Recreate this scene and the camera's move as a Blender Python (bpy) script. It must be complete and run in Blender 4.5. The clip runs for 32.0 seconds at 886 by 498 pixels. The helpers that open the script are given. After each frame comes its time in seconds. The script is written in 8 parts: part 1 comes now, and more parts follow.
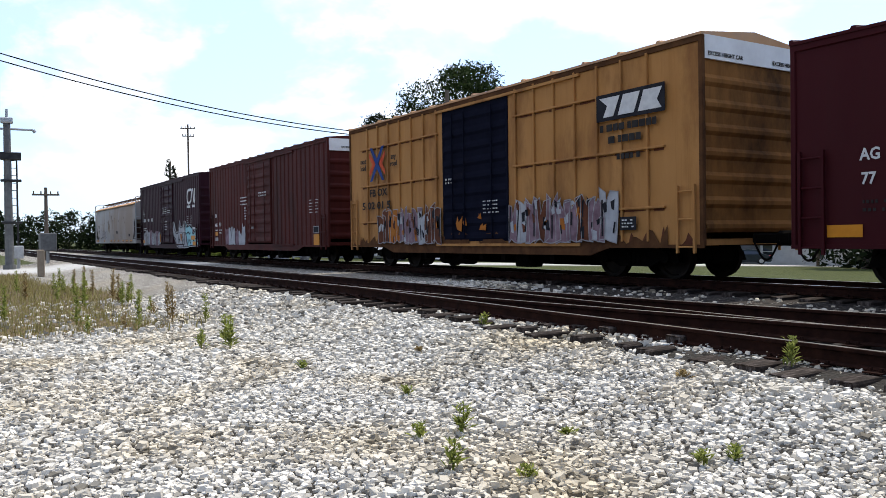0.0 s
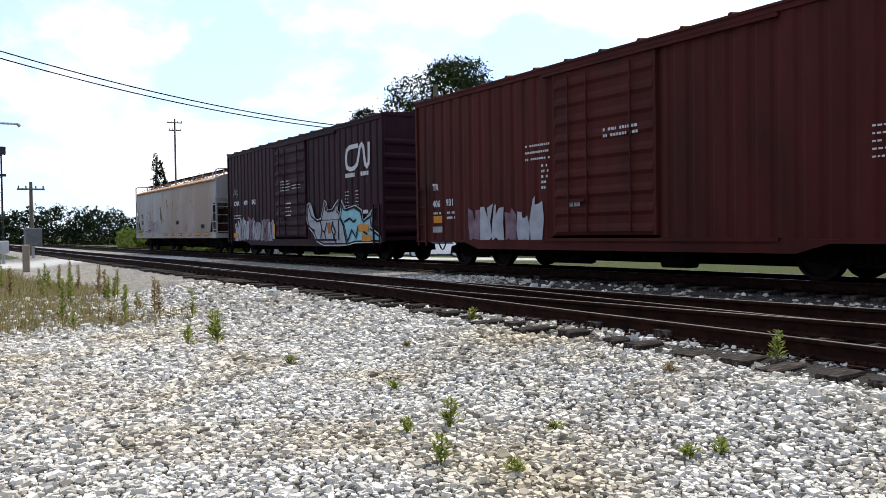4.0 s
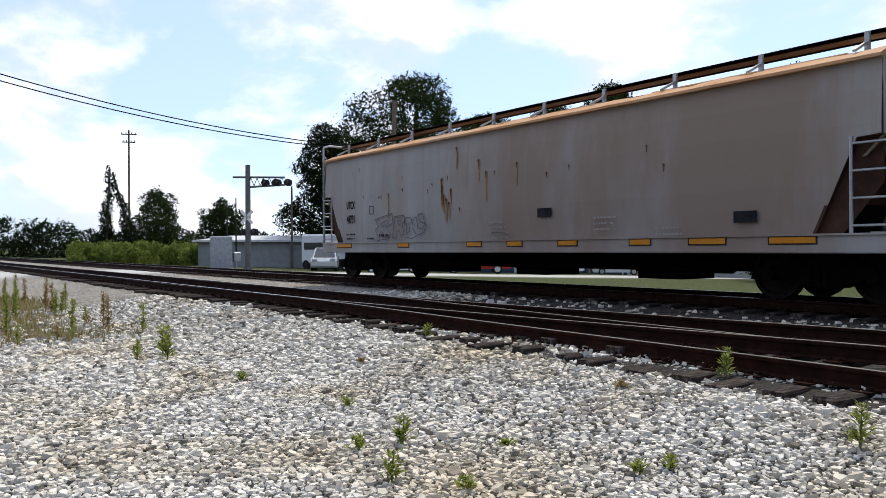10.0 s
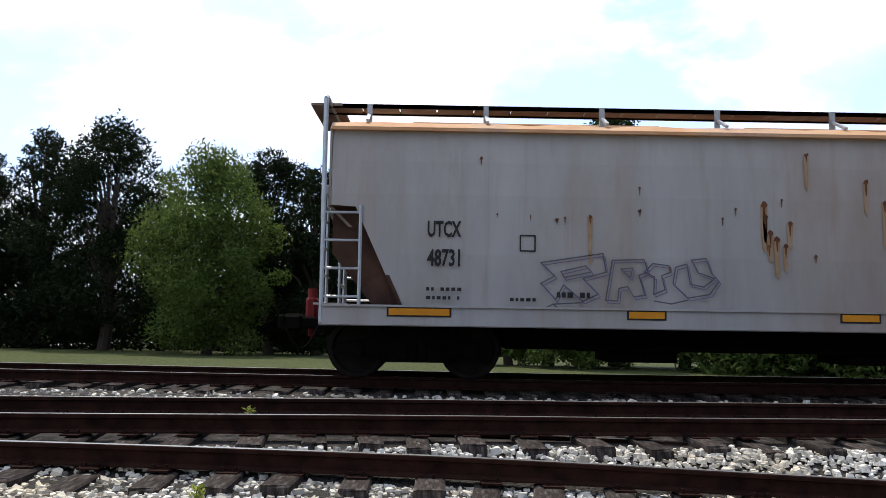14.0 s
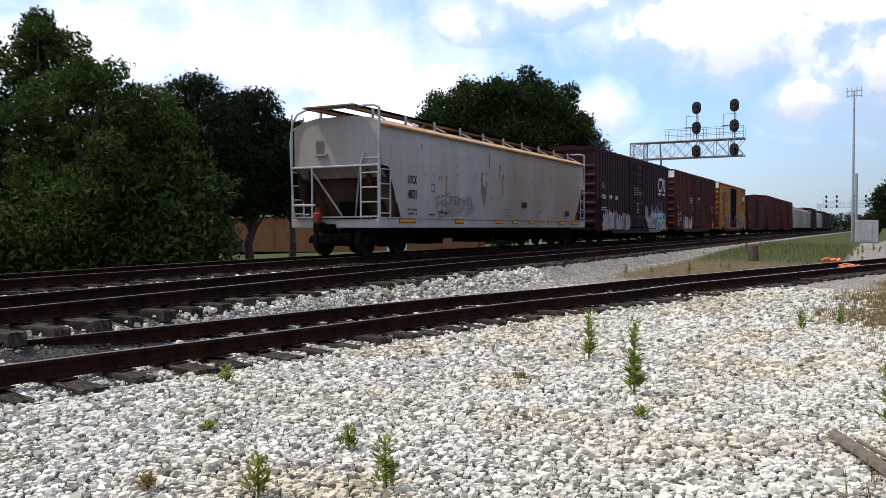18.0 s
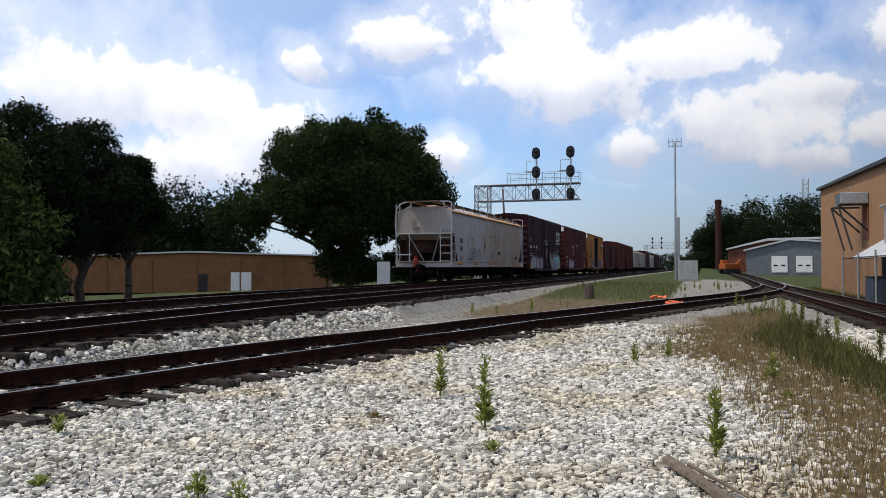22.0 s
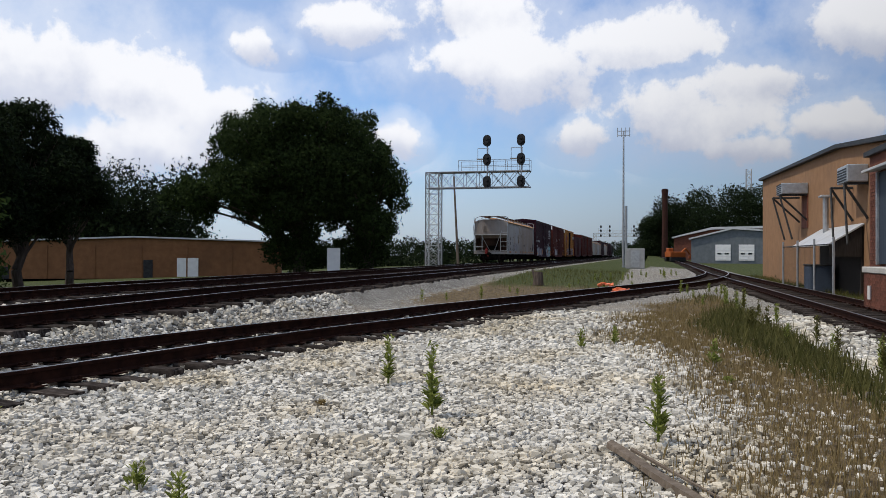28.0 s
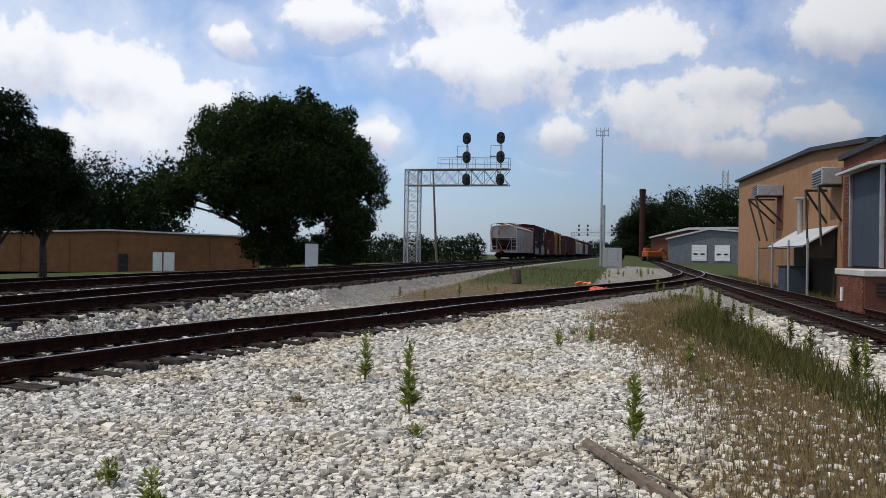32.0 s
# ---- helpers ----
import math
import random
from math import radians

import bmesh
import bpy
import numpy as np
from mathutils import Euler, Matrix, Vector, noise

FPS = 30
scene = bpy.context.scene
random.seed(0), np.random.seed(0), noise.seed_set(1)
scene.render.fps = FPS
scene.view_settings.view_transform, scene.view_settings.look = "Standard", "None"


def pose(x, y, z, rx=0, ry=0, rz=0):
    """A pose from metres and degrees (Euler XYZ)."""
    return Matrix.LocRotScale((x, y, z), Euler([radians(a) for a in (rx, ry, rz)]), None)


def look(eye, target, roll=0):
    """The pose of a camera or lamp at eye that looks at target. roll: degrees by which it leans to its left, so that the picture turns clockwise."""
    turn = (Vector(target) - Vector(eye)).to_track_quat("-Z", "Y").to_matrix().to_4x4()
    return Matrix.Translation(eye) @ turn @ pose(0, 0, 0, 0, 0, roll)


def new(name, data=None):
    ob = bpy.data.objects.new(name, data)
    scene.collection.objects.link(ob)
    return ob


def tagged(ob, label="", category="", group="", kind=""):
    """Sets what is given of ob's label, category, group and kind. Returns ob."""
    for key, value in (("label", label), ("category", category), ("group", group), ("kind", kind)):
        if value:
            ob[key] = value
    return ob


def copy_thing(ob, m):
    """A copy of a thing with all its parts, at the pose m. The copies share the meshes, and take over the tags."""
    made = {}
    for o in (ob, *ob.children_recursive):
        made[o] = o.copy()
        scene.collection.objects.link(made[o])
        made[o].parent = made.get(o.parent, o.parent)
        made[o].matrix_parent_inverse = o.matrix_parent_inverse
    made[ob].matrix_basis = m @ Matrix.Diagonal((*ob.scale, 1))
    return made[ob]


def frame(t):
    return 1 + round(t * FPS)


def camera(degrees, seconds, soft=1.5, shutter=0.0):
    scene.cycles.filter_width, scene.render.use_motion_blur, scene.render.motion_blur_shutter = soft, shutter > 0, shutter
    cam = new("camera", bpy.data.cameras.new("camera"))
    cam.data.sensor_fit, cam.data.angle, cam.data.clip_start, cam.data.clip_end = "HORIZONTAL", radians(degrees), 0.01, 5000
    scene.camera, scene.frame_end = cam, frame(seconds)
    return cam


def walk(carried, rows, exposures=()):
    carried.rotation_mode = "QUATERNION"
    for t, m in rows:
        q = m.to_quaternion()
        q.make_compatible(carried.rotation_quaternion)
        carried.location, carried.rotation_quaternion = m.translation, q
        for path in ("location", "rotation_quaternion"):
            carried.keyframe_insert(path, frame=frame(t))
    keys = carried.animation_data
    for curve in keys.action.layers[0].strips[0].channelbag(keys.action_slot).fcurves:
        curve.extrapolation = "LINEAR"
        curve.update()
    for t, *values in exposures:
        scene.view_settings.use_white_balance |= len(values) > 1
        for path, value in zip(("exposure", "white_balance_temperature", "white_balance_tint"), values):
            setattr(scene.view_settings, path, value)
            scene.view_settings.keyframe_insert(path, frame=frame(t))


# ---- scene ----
cam = camera(57.96, 32.0, soft=0.5)
PATH = [
    (0, look((-0.433, 0.045, 1.5), (-8.899, 5.365, 1.338), -0.70)),
    (0.5, look((-0.432, 0.046, 1.5), (-8.886, 5.385, 1.337), -0.88)),
    (1, look((-0.441, 0.052, 1.5), (-8.895, 5.391, 1.388), -0.91)),
    (1.5, look((-0.437, 0.049, 1.5), (-8.892, 5.387, 1.344), -0.76)),
    (2, look((-0.438, 0.050, 1.5), (-8.823, 5.495, 1.303), -0.50)),
    (2.5, look((-0.433, 0.052, 1.5), (-8.831, 5.477, 1.281), -0.63)),
    (3, look((-0.428, 0.047, 1.5), (-8.822, 5.479, 1.290), -0.72)),
    (3.5, look((-0.437, 0.055, 1.5), (-8.824, 5.496, 1.281), -0.67)),
    (5.5, look((-0.435, 0.052, 1.5), (-8.831, 5.479, 1.243), -0.74)),
    (6, look((-0.444, 0.049, 1.5), (-8.822, 5.502, 1.231), -0.31)),
    (6.5, look((-0.446, 0.050, 1.5), (-8.873, 5.428, 1.268), -0.12)),
    (7, look((-0.442, 0.047, 1.5), (-8.879, 5.409, 1.274), -0.39)),
    (7.5, look((-0.430, 0.046, 1.5), (-8.866, 5.409, 1.250), -0.80)),
    (8, look((-0.422, 0.043, 1.5), (-8.829, 5.448, 1.163), -0.84)),
    (8.5, look((-0.424, 0.050, 1.5), (-8.800, 5.508, 1.287), -0.63)),
    (9, look((-0.420, 0.057, 1.5), (-8.791, 5.526, 1.372), -0.63)),
    (9.5, look((-0.423, 0.069, 1.5), (-8.679, 5.711, 1.457), -0.39)),
    (10, look((-0.423, 0.084, 1.5), (-8.515, 5.958, 1.467), -0.20)),
    (10.5, look((-0.441, 0.094, 1.5), (-8.234, 6.360, 1.436), 0.59)),
    (11, look((-0.453, 0.107, 1.5), (-7.760, 6.933, 1.519), 0.72)),
    (11.5, look((-0.453, 0.115, 1.5), (-7.175, 7.518, 1.645), 0.53)),
    (12, look((-0.416, 0.154, 1.5), (-6.216, 8.287, 1.964), 1.12)),
    (12.5, look((-0.331, 0.236, 1.5), (-5.026, 9.054, 1.952), 1.34)),
    (13, look((-0.244, 0.319, 1.5), (-3.402, 9.791, 2.056), 1.38)),
    (13.5, look((-0.142, 0.374, 1.5), (-1.667, 10.231, 2.217), 1.08)),
    (14, look((-0.043, 0.442, 1.5), (0.059, 10.405, 2.357), 1.32)),
    (14.5, look((0.097, 0.448, 1.5), (1.594, 10.301, 2.319), 2.25)),
    (15, look((0.169, 0.428, 1.5), (3.969, 9.648, 2.246), 0.16)),
    (15.5, look((0.174, 0.524, 1.5), (5.926, 8.676, 2.187), -0.57)),
    (17.5, look((0.555, -0.144, 1.5), (8.836, 5.457, 1.733), 0.51)),
    (18, look((0.526, -0.113, 1.5), (9.299, 4.679, 1.243), -0.02)),
    (18.5, look((0.477, -0.094, 1.5), (9.326, 4.562, 1.407), -0.97)),
    (19, look((0.452, -0.074, 1.5), (9.537, 4.105, 1.584), -0.24)),
    (19.5, look((0.474, -0.090, 1.5), (9.676, 3.826, 1.510), 0.31)),
    (20, look((0.481, -0.081, 1.5), (9.860, 3.386, 1.667), 0.98)),
    (20.5, look((0.481, -0.078, 1.5), (9.887, 3.311, 1.674), 0.62)),
    (21, look((0.490, -0.080, 1.5), (9.968, 3.100, 1.761), 0.10)),
    (21.5, look((0.498, -0.075, 1.5), (10.012, 2.998, 1.721), 0.23)),
    (22, look((0.442, -0.085, 1.5), (9.963, 2.961, 1.738), -0.03)),
    (22.5, look((0.498, -0.080, 1.5), (10.020, 2.969, 1.706), -0.04)),
    (23, look((0.483, -0.081, 1.5), (9.981, 3.037, 1.726), -0.03)),
    (23.5, look((0.485, -0.093, 1.5), (9.961, 3.094, 1.709), -0.37)),
    (24, look((0.482, -0.093, 1.5), (9.953, 3.110, 1.711), -0.14)),
    (24.5, look((0.489, -0.099, 1.5), (10.021, 2.918, 1.722), 0.16)),
    (25, look((0.482, -0.100, 1.5), (10.123, 2.545, 1.724), 0.28)),
    (25.5, look((0.483, -0.109, 1.5), (10.165, 2.391, 1.650), 0.24)),
    (27.5, look((0.488, -0.105, 1.5), (10.201, 2.270, 1.586), 0.32)),
    (28, look((0.487, -0.099, 1.5), (10.180, 2.359, 1.574), 0.24)),
    (28.5, look((0.481, -0.099, 1.5), (10.176, 2.351, 1.554), 0.30)),
    (29, look((0.476, -0.093, 1.5), (10.182, 2.311, 1.528), 0.31)),
    (29.5, look((0.488, -0.091, 1.5), (10.167, 2.423, 1.485), 0.38)),
    (30, look((0.487, -0.090, 1.5), (10.159, 2.452, 1.499), 0.34)),
    (30.5, look((0.576, -0.083, 1.5), (10.241, 2.483, 1.496), 0.50)),
    (31, look((0.502, -0.100, 1.5), (10.180, 2.416, 1.534), 0.33)),
    (31.5, look((0.504, -0.102, 1.5), (10.210, 2.304, 1.564), 0.48)),
    (32, look((0.499, -0.096, 1.5), (10.255, 2.101, 1.542), 0.90)),
]
EXPOSURES = [(0, -0.2), (7, -0.3), (9, -0.43), (10, -0.48), (11, -0.36), (13, -0.12), (15.5, -0.35), (17.5, -0.42), (21, -0.7), (25, -0.92), (32, -0.98)]
walk(cam, PATH, EXPOSURES)

# ---- sky and sun ----
SUN_EL, SUN_AZ = radians(58), radians(-22)      # the sun stands behind the train, a little to the left of straight across
world = bpy.data.worlds.new("sky")
scene.world = world
world.use_nodes = True
wn, wl = world.node_tree.nodes, world.node_tree.links
bg = wn["Background"]
sky = wn.new("ShaderNodeTexSky")
sky.sky_type, sky.sun_disc, sky.sun_elevation, sky.sun_rotation = "NISHITA", False, SUN_EL, SUN_AZ
sky.air_density, sky.dust_density, sky.ozone_density = 1.0, 0.8, 1.6
tc = wn.new("ShaderNodeTexCoord")
mp = wn.new("ShaderNodeMapping")
mp.inputs["Scale"].default_value = (1.0, 1.0, 1.9)
mp.inputs["Location"].default_value = (0.35, 0.1, 0.0)
n1 = wn.new("ShaderNodeTexNoise")
n2 = wn.new("ShaderNodeTexNoise")
up = wn.new("ShaderNodeVectorMath")
up.inputs[1].default_value = (-0.012, 0.02, 0.085)
wl.new(tc.outputs["Generated"], mp.inputs["Vector"])
wl.new(mp.outputs["Vector"], up.inputs[0])
for nn, src in ((n1, mp), (n2, up)):
    nn.inputs["Scale"].default_value, nn.inputs["Detail"].default_value, nn.inputs["Roughness"].default_value = 4.4, 10, 0.56
    nn.inputs["Distortion"].default_value = 0.15
    wl.new(src.outputs["Vector"], nn.inputs["Vector"])
ramp = wn.new("ShaderNodeValToRGB")
ramp.color_ramp.elements[0].position, ramp.color_ramp.elements[1].position = 0.44, 0.60
wl.new(n1.outputs["Fac"], ramp.inputs["Fac"])


def wmath(op, a, b=0.0, c=0.0):
    """One math node of the sky; a, b and c are sockets or numbers."""
    nd = wn.new("ShaderNodeMath")
    nd.operation = op
    for sock, v in zip(nd.inputs, (a, b, c)):
        if isinstance(v, (int, float)):
            sock.default_value = v
        else:
            wl.new(v, sock)
    return nd.outputs[0]


def wsmooth(v, lo, hi, to=1.0):
    nd = wn.new("ShaderNodeMapRange")
    nd.interpolation_type = "SMOOTHSTEP"
    nd.inputs["From Min"].default_value, nd.inputs["From Max"].default_value, nd.inputs["To Max"].default_value = lo, hi, to
    wl.new(v, nd.inputs["Value"])
    return nd.outputs["Result"]


# cumulus masses over the yard: azimuth, elevation, half width, half height in degrees
CLOUDS = [(-55.7, 10.7, 3.7, 2.4), (-59.8, 9.4, 3.5, 2.3), (-55.1, 7.3, 4.7, 1.9), (-49.6, 12.1, 5.8, 2.9), (-69.9, 16.0, 3.5, 1.2), (-78.0, 17.0, 5.1, 2.1), (-77.6, 13.6, 3.7, 1.9), (-82.4, 12.6, 5.8, 2.4), (-89.1, 14.4, 5.5, 1.9), (-91.4, 10.2, 3.9, 2.3), (-96.5, 11.4, 5.1, 1.6), (-94.7, 8.8, 4.5, 1.6), (-85.6, 8.4, 2.0, 1.2), (-96.5, 7.2, 2.5, 1.1), (-102.3, 8.4, 3.1, 1.4), (-103.6, 14.6, 4.3, 2.0), (-62.8, 14.3, 1.6, 1.1), (-72.3, 8.3, 2.1, 1.2)]
ways = wn.new("ShaderNodeSeparateXYZ")
wl.new(tc.outputs["Generated"], ways.inputs[0])
puff = wn.new("ShaderNodeTexNoise")
puff.inputs["Scale"].default_value, puff.inputs["Detail"].default_value, puff.inputs["Roughness"].default_value = 15.0, 10, 0.6
wl.new(tc.outputs["Generated"], puff.inputs["Vector"])
swell = wn.new("ShaderNodeTexNoise")
swell.inputs["Scale"].default_value, swell.inputs["Detail"].default_value = 9.0, 3
wl.new(tc.outputs["Generated"], swell.inputs["Vector"])
az_ = wmath("MULTIPLY", wmath("ARCTAN2", wmath("MULTIPLY", ways.outputs["X"], -1.0), ways.outputs["Y"]), 57.2958)
az_ = wmath("MULTIPLY_ADD", wmath("SUBTRACT", swell.outputs["Fac"], 0.5), 5.0, az_)
el_ = wmath("MULTIPLY", wmath("ARCSINE", ways.outputs["Z"]), 57.2958)
field, tops, weight = -1.6, 0.0, 0.001
for ca, ce, cw, ch in CLOUDS:
    cw, ch = cw * 1.12, ch * 1.15
    du, dv = wmath("MULTIPLY_ADD", az_, 1 / cw, -ca / cw), wmath("MULTIPLY_ADD", el_, 1 / ch, -ce / ch)
    inside = wmath("SUBTRACT", 1.0, wmath("SQRT", wmath("MULTIPLY_ADD", du, du, wmath("MULTIPLY", dv, dv))))
    field = wmath("MAXIMUM", field, inside)
    near_ = wmath("POWER", wmath("MAXIMUM", wmath("ADD", inside, 0.9), 0.0), 3.0)
    weight = wmath("ADD", weight, near_)
    tops = wmath("MULTIPLY_ADD", near_, dv, tops)
height_ = wmath("DIVIDE", tops, weight)
field = wmath("MULTIPLY_ADD", wmath("SUBTRACT", puff.outputs["Fac"], 0.5), 2.7, field)
cumulus = wsmooth(field, -0.22, 0.34)
veil = wsmooth(field, -1.3, 0.2, 0.45)
yard = wmath("MULTIPLY", wsmooth(az_, -38.0, -46.0), wsmooth(az_, -125.0, -112.0))
mask = wmath("MULTIPLY_ADD", yard, wmath("SUBTRACT", wmath("MAXIMUM", cumulus, veil), ramp.outputs["Color"]), ramp.outputs["Color"])
# clouds are bright on their upper sides and where they thin out, grey-blue underneath
lit = wmath("SUBTRACT", n1.outputs["Fac"], n2.outputs["Fac"])
shade1 = wsmooth(lit, -0.09, 0.10)
shade2 = wsmooth(wmath("MULTIPLY_ADD", wmath("SUBTRACT", puff.outputs["Fac"], 0.5), 1.6, height_), -0.75, 0.25)
shade = wmath("MULTIPLY_ADD", yard, wmath("SUBTRACT", shade2, shade1), shade1)
cloud = wn.new("ShaderNodeMixRGB")
cloud.inputs["Color1"].default_value, cloud.inputs["Color2"].default_value = (5.3, 5.7, 6.9, 1), (8.2, 8.3, 8.7, 1)
wl.new(shade, cloud.inputs["Fac"])
blue = wn.new("ShaderNodeMixRGB")
blue.blend_type = "MULTIPLY"
blue.inputs["Fac"].default_value, blue.inputs["Color2"].default_value = 1.0, (1.02, 1.17, 1.42, 1)
wl.new(sky.outputs["Color"], blue.inputs["Color1"])
vm = wn.new("ShaderNodeVectorMath")
vm.operation = "DOT_PRODUCT"
vm.inputs[1].default_value = (math.cos(SUN_EL) * math.sin(SUN_AZ), math.cos(SUN_EL) * math.cos(SUN_AZ), math.sin(SUN_EL))
wl.new(tc.outputs["Generated"], vm.inputs[0])
# white haze round the sun and along the horizon
hazy = wn.new("ShaderNodeMixRGB")
hazy.inputs["Color2"].default_value = (4.6, 5.5, 7.0, 1)
wl.new(wmath("MAXIMUM", wsmooth(vm.outputs["Value"], 0.05, 0.5, 0.6), wsmooth(el_, 10.0, 1.0, 0.6)), hazy.inputs["Fac"])
wl.new(blue.outputs["Color"], hazy.inputs["Color1"])
mixc = wn.new("ShaderNodeMixRGB")
wl.new(mask, mixc.inputs["Fac"])
wl.new(hazy.outputs["Color"], mixc.inputs["Color1"])
wl.new(cloud.outputs["Color"], mixc.inputs["Color2"])
# haze and cloud glow towards the sun and fade away from it
glow = wn.new("ShaderNodeMapRange")
glow.interpolation_type = "SMOOTHSTEP"
glow.inputs["From Min"].default_value, glow.inputs["From Max"].default_value = -0.6, 0.15
glow.inputs["To Min"].default_value, glow.inputs["To Max"].default_value = 0.10, 2.25
wl.new(vm.outputs["Value"], glow.inputs["Value"])
sc_ = wn.new("ShaderNodeVectorMath")
sc_.operation = "SCALE"
wl.new(mixc.outputs["Color"], sc_.inputs[0])
wl.new(glow.outputs["Result"], sc_.inputs["Scale"])
wl.new(sc_.outputs["Vector"], bg.inputs["Color"])
bg.inputs["Strength"].default_value = 0.10
sun = new("sun", bpy.data.lights.new("sun", "SUN"))
sun.data.energy, sun.data.angle, sun.data.color = 4.8, radians(0.53), (1.0, 0.93, 0.80)
sun.matrix_basis = look((0, 0, 0), (-math.cos(SUN_EL) * math.sin(SUN_AZ), -math.cos(SUN_EL) * math.cos(SUN_AZ), -math.sin(SUN_EL)))


# ---- materials ----
def material(name, colours, scale=4.0, rough=0.8, metal=0.0, bump=0.1, fine=60.0, dirt=None, dirt_scale=0.7, dirt_at=(0.5, 0.7), stretch=(1, 1, 1), spread=0.0, spec=0.18, streak=None):
    """Two-scale procedural paint: colours run over a noise, with a second coarse noise of dirt and fine relief."""
    m = bpy.data.materials.new(name)
    m.use_nodes = True
    n, l = m.node_tree.nodes, m.node_tree.links
    b = n["Principled BSDF"]
    b.inputs["Roughness"].default_value, b.inputs["Metallic"].default_value = rough, metal
    b.inputs["Specular IOR Level"].default_value = spec
    co, mapping = n.new("ShaderNodeTexCoord"), n.new("ShaderNodeMapping")
    mapping.inputs["Scale"].default_value = stretch
    l.new(co.outputs["Object"], mapping.inputs["Vector"])
    noise1 = n.new("ShaderNodeTexNoise")
    noise1.inputs["Scale"].default_value, noise1.inputs["Detail"].default_value, noise1.inputs["Roughness"].default_value = scale, 6, 0.6
    l.new(mapping.outputs["Vector"], noise1.inputs["Vector"])
    r1 = n.new("ShaderNodeValToRGB")
    r1.color_ramp.elements[0].position, r1.color_ramp.elements[1].position = 0.3, 0.72
    r1.color_ramp.elements[0].color, r1.color_ramp.elements[1].color = (*colours[0], 1), (*colours[-1], 1)
    for i, c in enumerate(colours[1:-1]):
        r1.color_ramp.elements.new(0.3 + 0.42 * (i + 1) / (len(colours) - 1)).color = (*c, 1)
    l.new(noise1.outputs["Fac"], r1.inputs["Fac"])
    out = r1.outputs["Color"]
    if dirt:
        noise2 = n.new("ShaderNodeTexNoise")
        noise2.inputs["Scale"].default_value, noise2.inputs["Detail"].default_value, noise2.inputs["Roughness"].default_value = dirt_scale, 8, 0.65
        l.new(mapping.outputs["Vector"], noise2.inputs["Vector"])
        r2 = n.new("ShaderNodeValToRGB")
        r2.color_ramp.elements[0].position, r2.color_ramp.elements[1].position = dirt_at
        l.new(noise2.outputs["Fac"], r2.inputs["Fac"])
        mix = n.new("ShaderNodeMixRGB")
        mix.inputs["Color2"].default_value = (*dirt, 1)
        l.new(r2.outputs["Color"], mix.inputs["Fac"])
        l.new(out, mix.inputs["Color1"])
        out = mix.outputs["Color"]
    if streak:
        # rain-washed streaks running down the sheet
        smap, noise4, r4, mix4 = n.new("ShaderNodeMapping"), n.new("ShaderNodeTexNoise"), n.new("ShaderNodeValToRGB"), n.new("ShaderNodeMixRGB")
        smap.inputs["Scale"].default_value = (5.0, 5.0, 0.28)
        noise4.inputs["Scale"].default_value, noise4.inputs["Detail"].default_value, noise4.inputs["Roughness"].default_value = 0.9, 9, 0.7
        r4.color_ramp.elements[0].position, r4.color_ramp.elements[1].position, r4.color_ramp.elements[1].color = 0.52, 0.78, (0.55, 0.55, 0.55, 1)
        mix4.inputs["Color2"].default_value = (*streak, 1)
        l.new(co.outputs["Object"], smap.inputs["Vector"])
        l.new(smap.outputs["Vector"], noise4.inputs["Vector"])
        l.new(noise4.outputs["Fac"], r4.inputs["Fac"])
        l.new(r4.outputs["Color"], mix4.inputs["Fac"])
        l.new(out, mix4.inputs["Color1"])
        out = mix4.outputs["Color"]
    if spread:
        info, hsv, ma = n.new("ShaderNodeObjectInfo"), n.new("ShaderNodeHueSaturation"), n.new("ShaderNodeMath")
        ma.operation = "MULTIPLY_ADD"
        ma.inputs[1].default_value, ma.inputs[2].default_value = spread, 1 - spread / 2
        l.new(info.outputs["Random"], ma.inputs[0])
        l.new(ma.outputs[0], hsv.inputs["Value"])
        l.new(out, hsv.inputs["Color"])
        out = hsv.outputs["Color"]
    l.new(out, b.inputs["Base Color"])
    if bump:
        noise3, bp = n.new("ShaderNodeTexNoise"), n.new("ShaderNodeBump")
        noise3.inputs["Scale"].default_value, noise3.inputs["Detail"].default_value = fine, 5
        l.new(co.outputs["Object"], noise3.inputs["Vector"])
        l.new(noise3.outputs["Fac"], bp.inputs["Height"])
        bp.inputs["Strength"].default_value, bp.inputs["Distance"].default_value = min(1.0, bump), 0.02
        l.new(bp.outputs["Normal"], b.inputs["Normal"])
    return m


def leaf_material(name, dark, light, through_=0.18):
    """Foliage that differs from leaf to leaf and lets some light through."""
    m = bpy.data.materials.new(name)
    m.use_nodes = True
    n, l = m.node_tree.nodes, m.node_tree.links
    b = n["Principled BSDF"]
    b.inputs["Roughness"].default_value, b.inputs["Specular IOR Level"].default_value = 0.8, 0.06
    geo, ramp1 = n.new("ShaderNodeNewGeometry"), n.new("ShaderNodeValToRGB")
    ramp1.color_ramp.elements[0].color, ramp1.color_ramp.elements[1].color = (*dark, 1), (*light, 1)
    l.new(geo.outputs["Random Per Island"], ramp1.inputs["Fac"])
    l.new(ramp1.outputs["Color"], b.inputs["Base Color"])
    t, mix = n.new("ShaderNodeBsdfTranslucent"), n.new("ShaderNodeMixShader")
    mix.inputs["Fac"].default_value = through_
    l.new(ramp1.outputs["Color"], t.inputs["Color"])
    l.new(b.outputs["BSDF"], mix.inputs[1])
    l.new(t.outputs["BSDF"], mix.inputs[2])
    l.new(mix.outputs["Shader"], n["Material Output"].inputs["Surface"])
    return m


